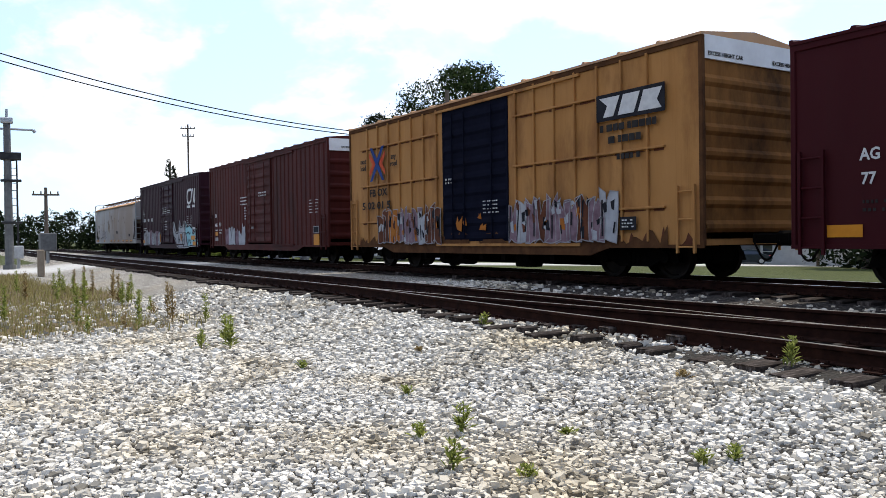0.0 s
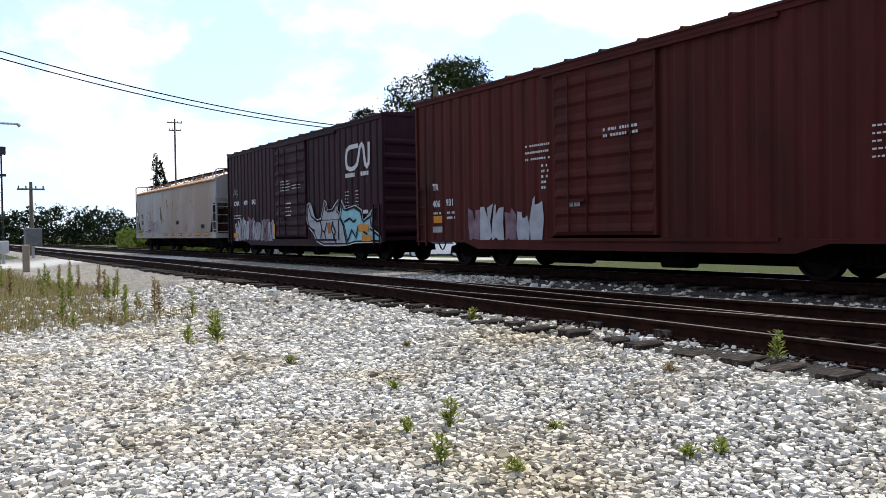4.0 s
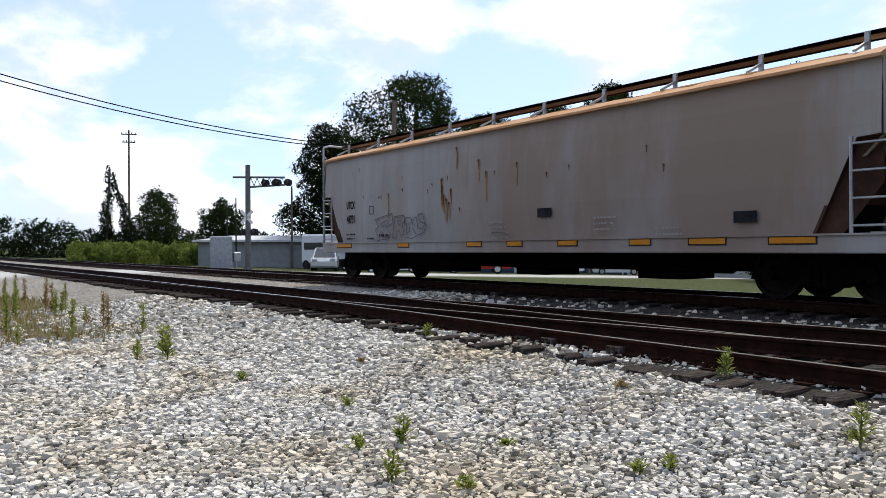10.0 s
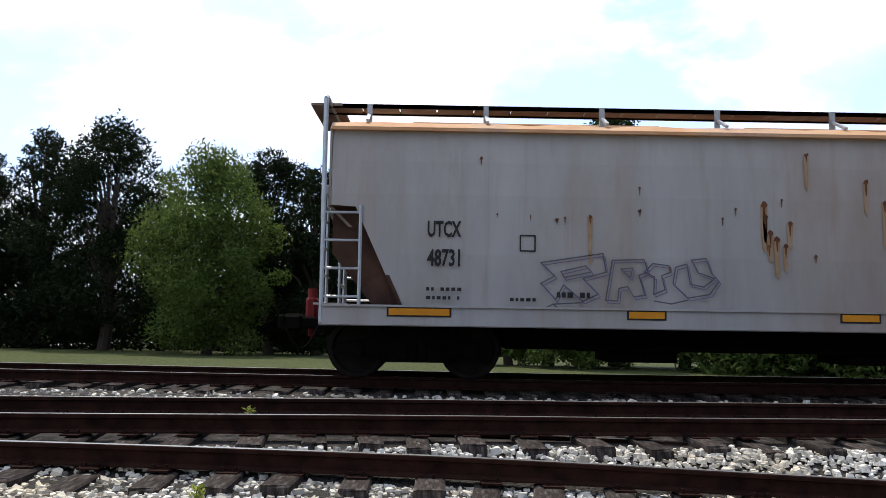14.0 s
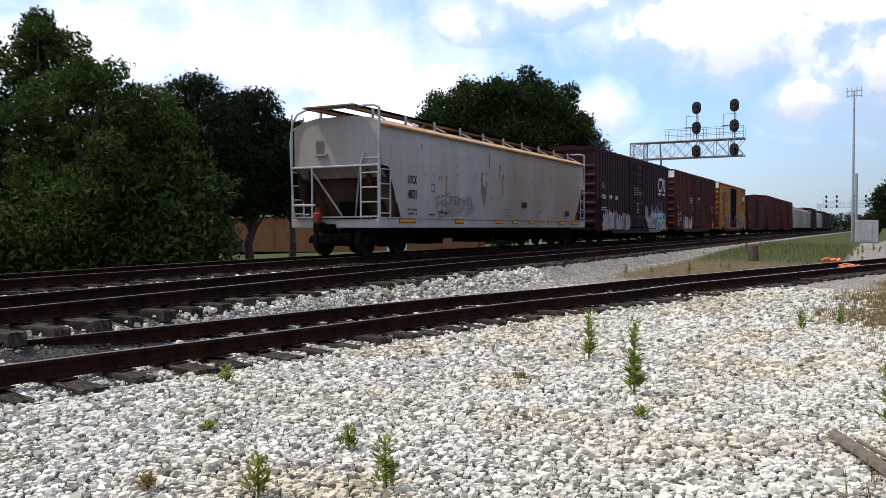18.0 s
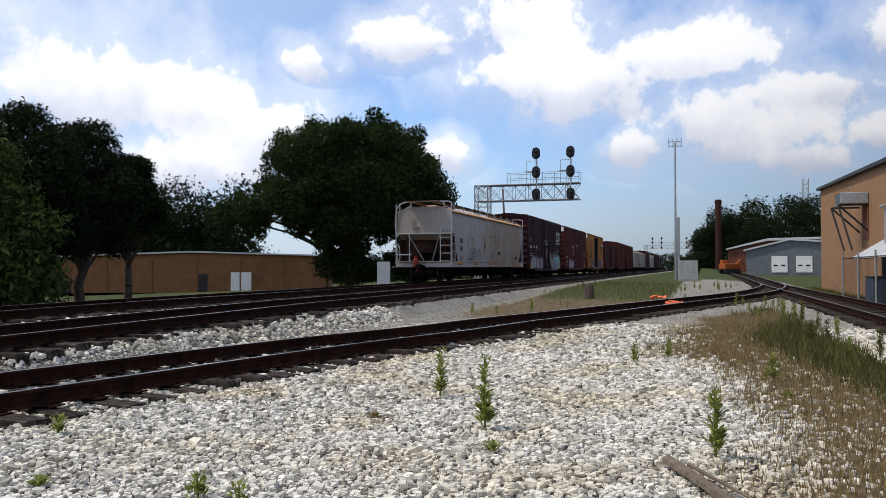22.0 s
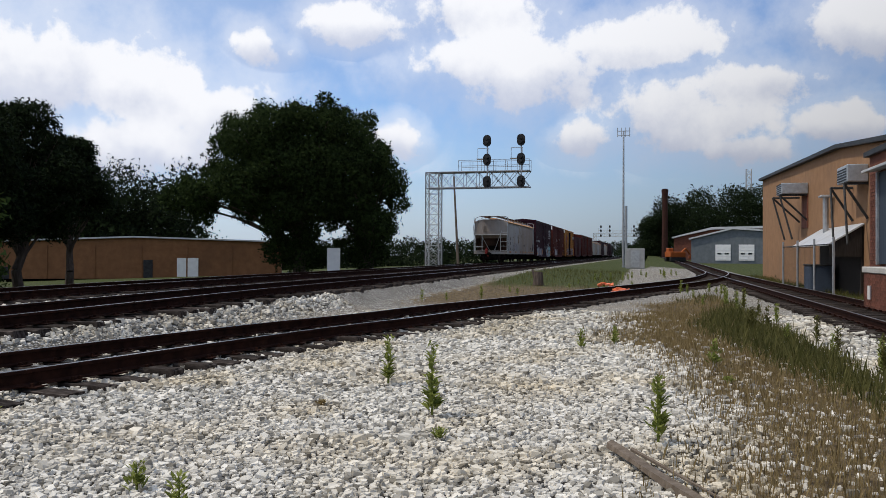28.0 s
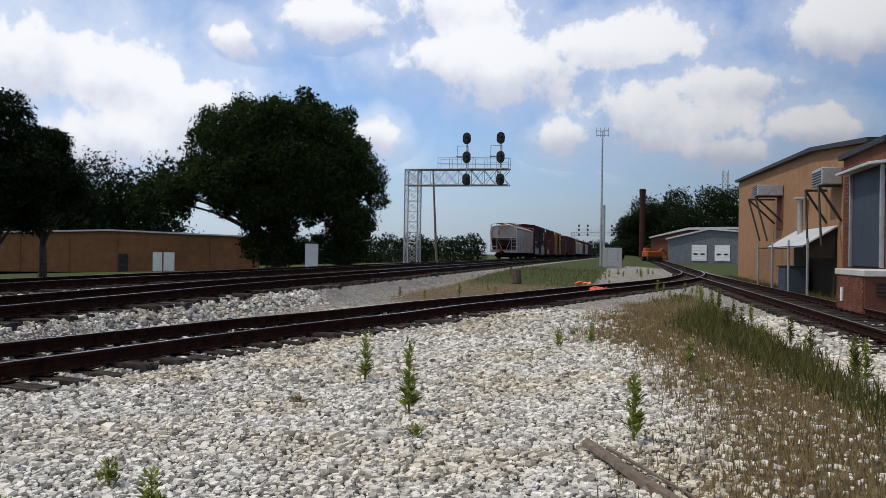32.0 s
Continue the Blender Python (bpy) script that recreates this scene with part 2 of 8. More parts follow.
def glass_material(name):
    m = bpy.data.materials.new(name)
    m.use_nodes = True
    b = m.node_tree.nodes["Principled BSDF"]
    b.inputs["Base Color"].default_value, b.inputs["Roughness"].default_value, b.inputs["Metallic"].default_value = (0.02, 0.025, 0.03, 1), 0.05, 0.0
    b.inputs["Specular IOR Level"].default_value = 0.8
    return m


RUST = (0.13, 0.055, 0.03)
# rust brown, darkened to hold the shade of the hopper's open ends
M_RUST_SHADE = material("rusty_slope_shade", [(0.045, 0.026, 0.020), (0.10, 0.055, 0.038)], 2, 0.9, 0, 0.1, 25, dirt=(0.02, 0.014, 0.012), dirt_at=(0.45, 0.7), spec=0.05)
M_WALK = material("walkway_rust", [(0.10, 0.05, 0.035), (0.19, 0.13, 0.105), (0.30, 0.28, 0.27)], 0.5, 0.8, 0, 0.1)
M_CHIMNEY = material("chimney_brick", [(0.028, 0.012, 0.009), (0.055, 0.022, 0.015)], 2, 0.9, 0, 0.2)
M_SHOP = material("shop_siding", [(0.11, 0.125, 0.135), (0.16, 0.175, 0.185)], 2, 0.8, 0, 0.1)
M_STONE = leaf_material("stone", (0.15, 0.135, 0.11), (0.77, 0.725, 0.64))
sn, sl = M_STONE.node_tree.nodes, M_STONE.node_tree.links
sco, snoise, sramp, smix = sn.new("ShaderNodeTexCoord"), sn.new("ShaderNodeTexNoise"), sn.new("ShaderNodeValToRGB"), sn.new("ShaderNodeMixRGB")
snoise.inputs["Scale"].default_value, snoise.inputs["Detail"].default_value = 0.55, 7
sramp.color_ramp.elements[0].position, sramp.color_ramp.elements[1].position = 0.46, 0.72
smix.blend_type, smix.inputs["Color2"].default_value = "MULTIPLY", (0.86, 0.77, 0.61, 1)
sl.new(sco.outputs["Object"], snoise.inputs["Vector"])
sl.new(snoise.outputs["Fac"], sramp.inputs["Fac"])
sl.new(sramp.outputs["Color"], smix.inputs["Fac"])
sn["Color Ramp"].color_ramp.elements.new(0.3).color = (0.47, 0.44, 0.385, 1)
sl.new(sn["Color Ramp"].outputs["Color"], smix.inputs["Color1"])
sl.new(smix.outputs["Color"], sn["Principled BSDF"].inputs["Base Color"])
sn["Mix Shader"].inputs["Fac"].default_value, sn["Principled BSDF"].inputs["Roughness"].default_value = 0.0, 0.9
M_RAIL = material("rail_steel", [(0.010, 0.0045, 0.0035), (0.036, 0.0145, 0.0095)], 6, 0.85, 0.0, 0.3, 40, spec=0.06)
M_RAILTOP = material("rail_head", [(0.33, 0.33, 0.33), (0.5, 0.49, 0.47)], 3, 0.3, 0.9, 0.05, 40, stretch=(0.3, 4, 4))
M_TIE = material("tie_wood", [(0.016, 0.013, 0.011), (0.045, 0.036, 0.031), (0.12, 0.10, 0.09)], 5, 0.95, 0, 0.6, 30, dirt=(0.012, 0.009, 0.008), dirt_scale=2, stretch=(6, 0.8, 2), spread=0.6, spec=0.05)
M_YELLOW = material("boxcar_yellow", [(0.37, 0.172, 0.052), (0.45, 0.225, 0.074)], 1.2, 0.65, 0, 0.08, 30, dirt=(0.17, 0.07, 0.024), dirt_scale=0.8, dirt_at=(0.5, 0.72), stretch=(1, 1, 0.35), spec=0.1, streak=(0.22, 0.085, 0.022))
# grime of the low side, its colour also carrying the shade there
M_GRIME_SHADE = material("sill_grime_shade", [(0.055, 0.026, 0.014), (0.13, 0.06, 0.026)], 2.5, 0.9, 0, 0.1, 30, spec=0.05)
M_NAVY = material("door_navy", [(0.005, 0.006, 0.013), (0.009, 0.010, 0.020)], 2, 0.85, 0, 0.1, 30, dirt=(0.02, 0.016, 0.016), dirt_at=(0.6, 0.85), spec=0.02)
M_BROWN = material("boxcar_brown", [(0.060, 0.011, 0.009), (0.082, 0.016, 0.012)], 1.4, 0.65, 0, 0.08, 30, dirt=(0.03, 0.010, 0.008), dirt_scale=0.6, dirt_at=(0.48, 0.75), stretch=(1, 1, 0.3), spec=0.1, streak=(0.028, 0.010, 0.009))
M_MAROON = material("boxcar_maroon", [(0.023, 0.0055, 0.010), (0.034, 0.008, 0.014)], 1.4, 0.6, 0, 0.08, 30, dirt=(0.016, 0.007, 0.008), dirt_scale=0.6, dirt_at=(0.5, 0.78), stretch=(1, 1, 0.3), spec=0.1, streak=(0.016, 0.007, 0.009))
M_RED = material("boxcar_red", [(0.036, 0.0026, 0.005), (0.05, 0.004, 0.007)], 1.4, 0.6, 0, 0.08, 30, dirt=(0.035, 0.006, 0.007), dirt_at=(0.5, 0.8), stretch=(1, 1, 0.3), spec=0.1, streak=(0.032, 0.006, 0.007))
M_HOPPER = material("hopper_grey", [(0.305, 0.292, 0.280), (0.395, 0.38, 0.365)], 1.0, 0.65, 0, 0.06, 25, dirt=(0.265, 0.205, 0.165), dirt_scale=0.22, dirt_at=(0.42, 0.62), stretch=(1, 1, 0.3), streak=(0.25, 0.185, 0.135))
M_HOPRUST = material("hopper_rust", [(0.42, 0.20, 0.09), (0.55, 0.32, 0.17), (0.6, 0.48, 0.36)], 0.7, 0.8, 0, 0.1, 25, dirt=(0.30, 0.12, 0.05), dirt_at=(0.5, 0.75))
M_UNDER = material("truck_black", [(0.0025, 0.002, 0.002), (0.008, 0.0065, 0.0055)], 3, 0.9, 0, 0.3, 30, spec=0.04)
M_WHEEL = material("wheel_steel", [(0.008, 0.006, 0.005), (0.022, 0.016, 0.012)], 3, 0.7, 0.2, 0.2, 30, spec=0.1)
M_WHITE = material("white_paint", [(0.68, 0.67, 0.65), (0.8, 0.8, 0.78)], 2, 0.55, 0, 0.05, 30, dirt=(0.4, 0.37, 0.33), dirt_at=(0.6, 0.85))
M_LETTER = material("letter_white", [(0.5, 0.5, 0.5), (0.66, 0.66, 0.65)], 6, 0.6, 0, 0.05)
M_LETTERK = material("letter_black", [(0.022, 0.02, 0.02), (0.045, 0.042, 0.04)], 6, 0.8, 0, 0.05, spec=0.04)
M_ORANGE = material("reflector_orange", [(0.52, 0.19, 0.012), (0.62, 0.25, 0.016)], 4, 0.5, 0, 0.02)
M_STAIN = material("rust_stain", [(0.07, 0.028, 0.015), (0.17, 0.075, 0.035)], 9, 0.9, 0, 0.1)
M_WASH = material("rust_wash", [(0.29, 0.165, 0.075), (0.36, 0.26, 0.18)], 5, 0.9, 0, 0.05)
M_DUST = material("road_dust", [(0.30, 0.27, 0.25), (0.38, 0.35, 0.33)], 5, 0.9, 0, 0.05)
M_SPRAY = [material("spray_" + n_, c, 3, 0.7, 0, 0.03, spec=0.05) for n_, c in (
    ("silver", [(0.30, 0.31, 0.33), (0.46, 0.47, 0.49)]), ("cyan", [(0.20, 0.42, 0.47), (0.34, 0.58, 0.62)]), ("black", [(0.012, 0.012, 0.016), (0.03, 0.03, 0.035)]),
    ("lilac", [(0.13, 0.075, 0.09), (0.29, 0.20, 0.235)]), ("white", [(0.22, 0.21, 0.22), (0.38, 0.37, 0.37)]), ("orange", [(0.30, 0.09, 0.018), (0.40, 0.15, 0.03)]),
    ("brown", [(0.075, 0.027, 0.016), (0.15, 0.055, 0.03)]), ("blue", [(0.02, 0.04, 0.16), (0.04, 0.08, 0.24)]), ("redline", [(0.5, 0.06, 0.03), (0.6, 0.12, 0.05)]))]
M_VIOLET = material("spray_violet", [(0.12, 0.09, 0.17), (0.2, 0.17, 0.26)], 4, 0.7, 0, 0.03)
M_FAINT = material("spray_faded", [(0.07, 0.07, 0.08), (0.14, 0.135, 0.15)], 3, 0.8, 0, 0.03, spec=0.05)
M_GALV = material("galvanised", [(0.32, 0.33, 0.34), (0.48, 0.49, 0.5)], 5, 0.45, 0.6, 0.08, 30)
M_DARKMETAL = material("dark_metal", [(0.02, 0.02, 0.022), (0.05, 0.05, 0.05)], 4, 0.6, 0.3, 0.1)
M_POLE = material("pole_wood", [(0.10, 0.075, 0.055), (0.2, 0.16, 0.125)], 3, 0.95, 0, 0.4, 25, stretch=(4, 4, 0.3))
M_WIRE = material("wire_black", [(0.01, 0.01, 0.01), (0.02, 0.02, 0.02)], 4, 0.7, 0, 0)
M_CONCRETE = material("concrete", [(0.42, 0.40, 0.37), (0.56, 0.54, 0.5)], 2, 0.9, 0, 0.2, 40, dirt=(0.25, 0.23, 0.2), dirt_at=(0.55, 0.8))
M_TANBRICK = material("tan_brick", [(0.26, 0.142, 0.074), (0.325, 0.183, 0.098)], 2, 0.9, 0, 0.2, 40, dirt=(0.19, 0.115, 0.07), dirt_scale=0.3, dirt_at=(0.5, 0.8))
M_WAREHOUSE = material("warehouse_wall", [(0.17, 0.078, 0.036), (0.24, 0.115, 0.053)], 1.5, 0.9, 0, 0.15, 30, dirt=(0.12, 0.06, 0.032), dirt_scale=0.2, dirt_at=(0.5, 0.8))
# near-black colour standing in for the shadow under the tin awning
M_AWNING_SHADE = material("awning_shade", [(0.018, 0.014, 0.012), (0.04, 0.033, 0.028)], 4, 0.9, 0, 0.2, stretch=(5, 5, 0.4))
M_DOORBLUE = material("door_blue", [(0.028, 0.038, 0.055), (0.045, 0.058, 0.08)], 2, 0.6, 0, 0.1, stretch=(3, 3, 0.3))
M_REDBRICK = material("red_brick", [(0.12, 0.045, 0.03), (0.19, 0.075, 0.048)], 3, 0.9, 0, 0.3, 40, spread=0.5)
M_MORTAR = material("mortar", [(0.3, 0.27, 0.24), (0.4, 0.37, 0.33)], 8, 0.95, 0, 0.3)
M_ROOF = material("shingle_roof", [(0.13, 0.125, 0.12), (0.22, 0.21, 0.2)], 4, 0.95, 0, 0.3, 20, spread=0.3)
M_METALROOF = material("metal_roof", [(0.5, 0.5, 0.5), (0.62, 0.62, 0.61)], 2, 0.5, 0.3, 0.1, 20, dirt=(0.33, 0.27, 0.22), dirt_at=(0.55, 0.8))
M_SIDING_B = material("blue_siding", [(0.045, 0.06, 0.09), (0.07, 0.09, 0.125)], 2, 0.8, 0, 0.1)
M_SIDING_G = material("grey_siding", [(0.28, 0.28, 0.27), (0.38, 0.38, 0.37)], 2, 0.8, 0, 0.1)
M_SIDING_W = material("white_siding", [(0.55, 0.54, 0.52), (0.68, 0.67, 0.65)], 2, 0.8, 0, 0.1)
M_GLASS = glass_material("window_glass")
M_CARWHITE = material("car_white", [(0.74, 0.74, 0.74), (0.8, 0.8, 0.8)], 1, 0.25, 0, 0)
M_CARRED = material("car_red", [(0.33, 0.02, 0.018), (0.4, 0.03, 0.022)], 1, 0.25, 0, 0)
M_CARDARK = material("car_dark", [(0.02, 0.03, 0.035), (0.04, 0.05, 0.055)], 1, 0.25, 0, 0)
M_CARSILVER = material("car_silver", [(0.5, 0.51, 0.52), (0.6, 0.61, 0.62)], 1, 0.25, 0.3, 0)
M_TYRE = material("tyre", [(0.015, 0.015, 0.015), (0.03, 0.03, 0.03)], 4, 0.9, 0, 0.1)
M_SIGNRED = material("sign_red", [(0.55, 0.02, 0.02), (0.62, 0.035, 0.03)], 3, 0.4, 0, 0)
# tan that paints the slope sheet's top edge as it looks in shade
M_APRON = material("shaded_tan", [(0.15, 0.115, 0.085), (0.22, 0.175, 0.135)], 3, 0.9, 0, 0.1)
M_POST = material("weathered_post", [(0.22, 0.17, 0.12), (0.33, 0.27, 0.2)], 3, 0.9, 0, 0.2)
# yellow darkened for the shaded end walls, with grime over it
M_END_SHADE_GRIME = material("boxcar_yellow_shaded_soiled", [(0.20, 0.082, 0.022), (0.27, 0.12, 0.034)], 1.2, 0.75, 0, 0.08, 30, dirt=(0.025, 0.014, 0.009), dirt_scale=0.55, dirt_at=(0.45, 0.66), stretch=(1, 1, 0.6), spec=0.05, streak=(0.05, 0.026, 0.014))
M_DEVICE = material("device_red", [(0.14, 0.014, 0.013), (0.19, 0.02, 0.018)], 4, 0.6, 0, 0.05)
M_MAST = material("mast_paint", [(0.10, 0.10, 0.10), (0.17, 0.17, 0.165)], 4, 0.7, 0.1, 0.1)
M_BARK = material("bark", [(0.05, 0.038, 0.03), (0.11, 0.085, 0.07)], 6, 0.95, 0, 0.8, 14, stretch=(2, 2, 0.4))
M_LEAF = leaf_material("leaf_oak", (0.009, 0.017, 0.005), (0.042, 0.064, 0.018), 0.2)
M_LEAF2 = leaf_material("leaf_light", (0.042, 0.072, 0.014), (0.15, 0.20, 0.05), 0.45)
M_LEAF4 = leaf_material("leaf_brush", (0.020, 0.036, 0.008), (0.078, 0.112, 0.03), 0.3)
M_LEAF3 = leaf_material("leaf_dark", (0.005, 0.009, 0.004), (0.021, 0.033, 0.011), 0.1)
M_SCRUB = leaf_material("leaf_scrub", (0.07, 0.105, 0.018), (0.21, 0.25, 0.06), 0.45)
M_WEED = leaf_material("weed_green", (0.12, 0.15, 0.032), (0.33, 0.36, 0.10), 0.5)
M_DRY = leaf_material("grass_dry", (0.15, 0.105, 0.045), (0.36, 0.27, 0.13), 0.3)
M_STRAW = leaf_material("grass_straw", (0.17, 0.14, 0.05), (0.36, 0.32, 0.13), 0.35)
M_GRASS = leaf_material("grass_green", (0.055, 0.056, 0.016), (0.17, 0.155, 0.055), 0.35)


# ---- building helpers ----
def part(name, bm, mat, parent=None, label="", smooth=False):
    """Links a bmesh as one mesh object, under a thing or a part if one is given."""
    me = bpy.data.meshes.new(name)
    bm.to_mesh(me)
    bm.free()
    return link_mesh(name, me, mat, parent, label, smooth)


def link_mesh(name, me, mat, parent=None, label="", smooth=False):
    for m in mat if isinstance(mat, (list, tuple)) else [mat]:
        if m and m.name not in me.materials:
            me.materials.append(m)
    if smooth:
        me.polygons.foreach_set("use_smooth", [True] * len(me.polygons))
    ob = new(name, me)
    if parent:
        ob.parent = parent
    if label:
        tagged(ob, label)
    return ob


def share(ob, m, parent=None):
    """Another object on the same mesh."""
    o = ob.copy()
    scene.collection.objects.link(o)
    o.parent = parent or ob.parent
    o.matrix_basis = m
    return o


def thing(name, label, category, m=None, group="", kind=""):
    ob = new(name)
    ob.empty_display_size = 0.2
    if m is not None:
        ob.matrix_basis = m
    return tagged(ob, label, category, group, kind)


def box(bm, c, s, m=None, bevel=0.0, mi=0):
    """A box by its centre and size, turned by m about its centre."""
    t = Matrix.Translation(c) @ (m or Matrix()) @ Matrix.Diagonal((*s, 1))
    r = bmesh.ops.create_cube(bm, size=1, matrix=t)
    fs = {f for v in r["verts"] for f in v.link_faces}
    for f in fs:
        f.material_index = mi
    if bevel:
        es = list({e for f in fs for e in f.edges})
        bmesh.ops.bevel(bm, geom=es, offset=bevel, segments=1, affect="EDGES", profile=0.5, material=-1)
    return r["verts"]


def rod(bm, a, b, r, n=8, r2=None, mi=0):
    """A round bar from a to b."""
    a, b = Vector(a), Vector(b)
    d = b - a
    q = d.to_track_quat("Z", "Y").to_matrix().to_4x4()
    res = bmesh.ops.create_cone(bm, cap_ends=True, segments=n, radius1=r, radius2=r if r2 is None else r2, depth=d.length, matrix=Matrix.Translation((a + b) / 2) @ q)
    if mi:
        for f in {f for v in res["verts"] for f in v.link_faces}:
            f.material_index = mi


def poly(bm, pts, mi=0):
    f = bm.faces.new([bm.verts.new(p) for p in pts])
    f.material_index = mi
    return f


def loft(bm, rings, close=False, cap=True, mi=0):
    """Joins rings of equal length by quads."""
    vs = [[bm.verts.new(p) for p in r] for r in rings]
    k = len(rings[0])
    for a, b in zip(vs, vs[1:]):
        for i in range(k if close else k - 1):
            bm.faces.new((a[i], a[(i + 1) % k], b[(i + 1) % k], b[i])).material_index = mi
    if cap and close:
        bm.faces.new(vs[0][::-1]).material_index = mi
        bm.faces.new(vs[-1]).material_index = mi
    return vs


def prism(bm, outline, y0, y1, mi=0):
    """An outline in x and z, drawn out from y0 to y1."""
    loft(bm, [[(x, y0, z) for x, z in outline], [(x, y1, z) for x, z in outline]], close=True, mi=mi)


def words(text, size, mat, parent, m, name="lettering", label="", width=1.0, align="LEFT"):
    """Lettering in the built-in font, as a thin mesh."""
    cu = bpy.data.curves.new(name, "FONT")
    cu.body, cu.size, cu.extrude, cu.align_x, cu.resolution_u, cu.offset = text, size, 0.0015, align, 2, 0.008 * size / 0.3
    tmp = bpy.data.objects.new(name, cu)
    me = bpy.data.meshes.new_from_object(tmp)
    bpy.data.objects.remove(tmp)
    ob = link_mesh(name, me, mat, parent, label)
    ob.matrix_basis = m @ Matrix.Diagonal((width, 1, 1, 1))
    return ob


def lerp_table(x, table):
    return float(np.interp(x, [a for a, _ in table], [b for _, b in table]))


def polar(az, r, z=0.0, turn=0.0):
    """A pose at an angle (degrees to the left of straight across) and a distance from the bank where the camera stands."""
    a = radians(az)
    return pose(-math.sin(a) * r, math.cos(a) * r, z, 0, 0, turn)


# ---- lie of the land ----
def rail_level(x):
    """Height of the rail heads of the main lines."""
    return lerp_table(x, [(-120, 0.34), (-60, 0.42), (-30, 0.47), (-10, 0.54), (2, 0.56), (18, 0.69), (80, 0.78), (400, 0.85)])


def spur_level(x):
    return lerp_table(x, [(-60, 0.42), (-14, 0.54), (-3, 0.42), (4, 0.31), (12, 0.28), (40, 0.30), (70, 0.34), (120, 0.4)])


MAIN_FAR = 13.95
SPUR = [(-130, 7.95), (-60, 7.9), (-30, 7.75), (-16, 7.6), (-9, 7.65), (-4, 7.82), (0, 7.88), (3, 7.6), (5, 7.33), (8, 6.8), (10.5, 6.38), (13, 5.85), (16, 4.95), (19, 4.3), (23, 3.1), (27, 2.0), (32, 0.55), (38, -1.2), (44, -2.7), (50, -3.8), (58, -4.8), (66, -5.3)]
MAIN_NEAR = [(-130, 7.95), (-60, 7.9), (-30, 7.75), (-20, 7.62), (-14, 7.72), (-9, 8.05), (-4, 8.6), (0, 9.05), (4, 9.3), (10, 9.4), (40, 9.45), (120, 9.5), (400, 9.6)]
SIDE = [(10, -5.25), (40, -5.3), (66, -5.3), (110, -5.0), (170, -3.5)]


def smooth_line(table, x):
    """A smooth line through the table (Catmull-Rom)."""
    xs = [a for a, _ in table]
    i = max(0, min(len(xs) - 2, int(np.searchsorted(xs, x)) - 1))
    p = [table[max(0, i - 1)], table[i], table[i + 1], table[min(len(xs) - 1, i + 2)]]
    h = p[2][0] - p[1][0]
    t = (x - p[1][0]) / h
    m1 = (p[2][1] - p[0][1]) / max(1e-6, p[2][0] - p[0][0]) * h
    m2 = (p[3][1] - p[1][1]) / max(1e-6, p[3][0] - p[1][0]) * h
    return (2 * t**3 - 3 * t**2 + 1) * p[1][1] + (t**3 - 2 * t**2 + t) * m1 + (-2 * t**3 + 3 * t**2) * p[2][1] + (t**3 - t**2) * m2


def ease(v):
    v = max(0.0, min(1.0, v))
    return v * v * (3 - 2 * v)


NORTH = [(15.5, 0.27), (17.5, 0.05), (22, -0.12), (30, -0.36), (40, -0.7), (50, -0.98), (60, -1.32), (85, -2.4), (130, -3.0), (400, -3.0)]


def land(x, y):
    """Height of the ground."""
    top = rail_level(x) - 0.25
    if y > 15.5:
        z = lerp_table(y, NORTH) + (top - 0.27) * max(0.0, 1 - (y - 15.5) / 3)
    else:
        ym = smooth_line(MAIN_NEAR, max(-130, min(399, x)))
        z = top * ease((y - (ym - 2.35)) / 1.1)
    if -129 < x < 65:
        ys = smooth_line(SPUR, x)
        d = abs(y - ys)
        bed = spur_level(x) - 0.255
        if x > 4 and d < 1.9 and z > bed + 0.02:
            z += (bed + 0.02 - z) * ease((1.9 - d) / 0.9) * ease((smooth_line(MAIN_NEAR, x) - y - 1.1) / 0.7) * ease((x - 4) / 2.5)
        z = max(z, bed * ease((3.6 - d) / 2.2)) if d < 3.6 else z
    if x > 24 and y < 9:
        ys, ym = smooth_line(SPUR, min(65, x)), smooth_line(MAIN_NEAR, min(399, x))
        u = (y - ys) / (ym - ys)
        if 0 < u < 1:
            z = max(z, ((spur_level(x) - 0.25) * (1 - u) + top * u) * ease((x - 24) / 30) * ease(u * 4))
    if 11 < x < 169:
        d = abs(y - smooth_line(SIDE, x))
        z = max(z, 0.02 * ease((2.6 - d) / 1.2)) if d < 2.6 else z
    if y < 0 and x > 60:
        z += 0.010 * (x - 60)
    return z


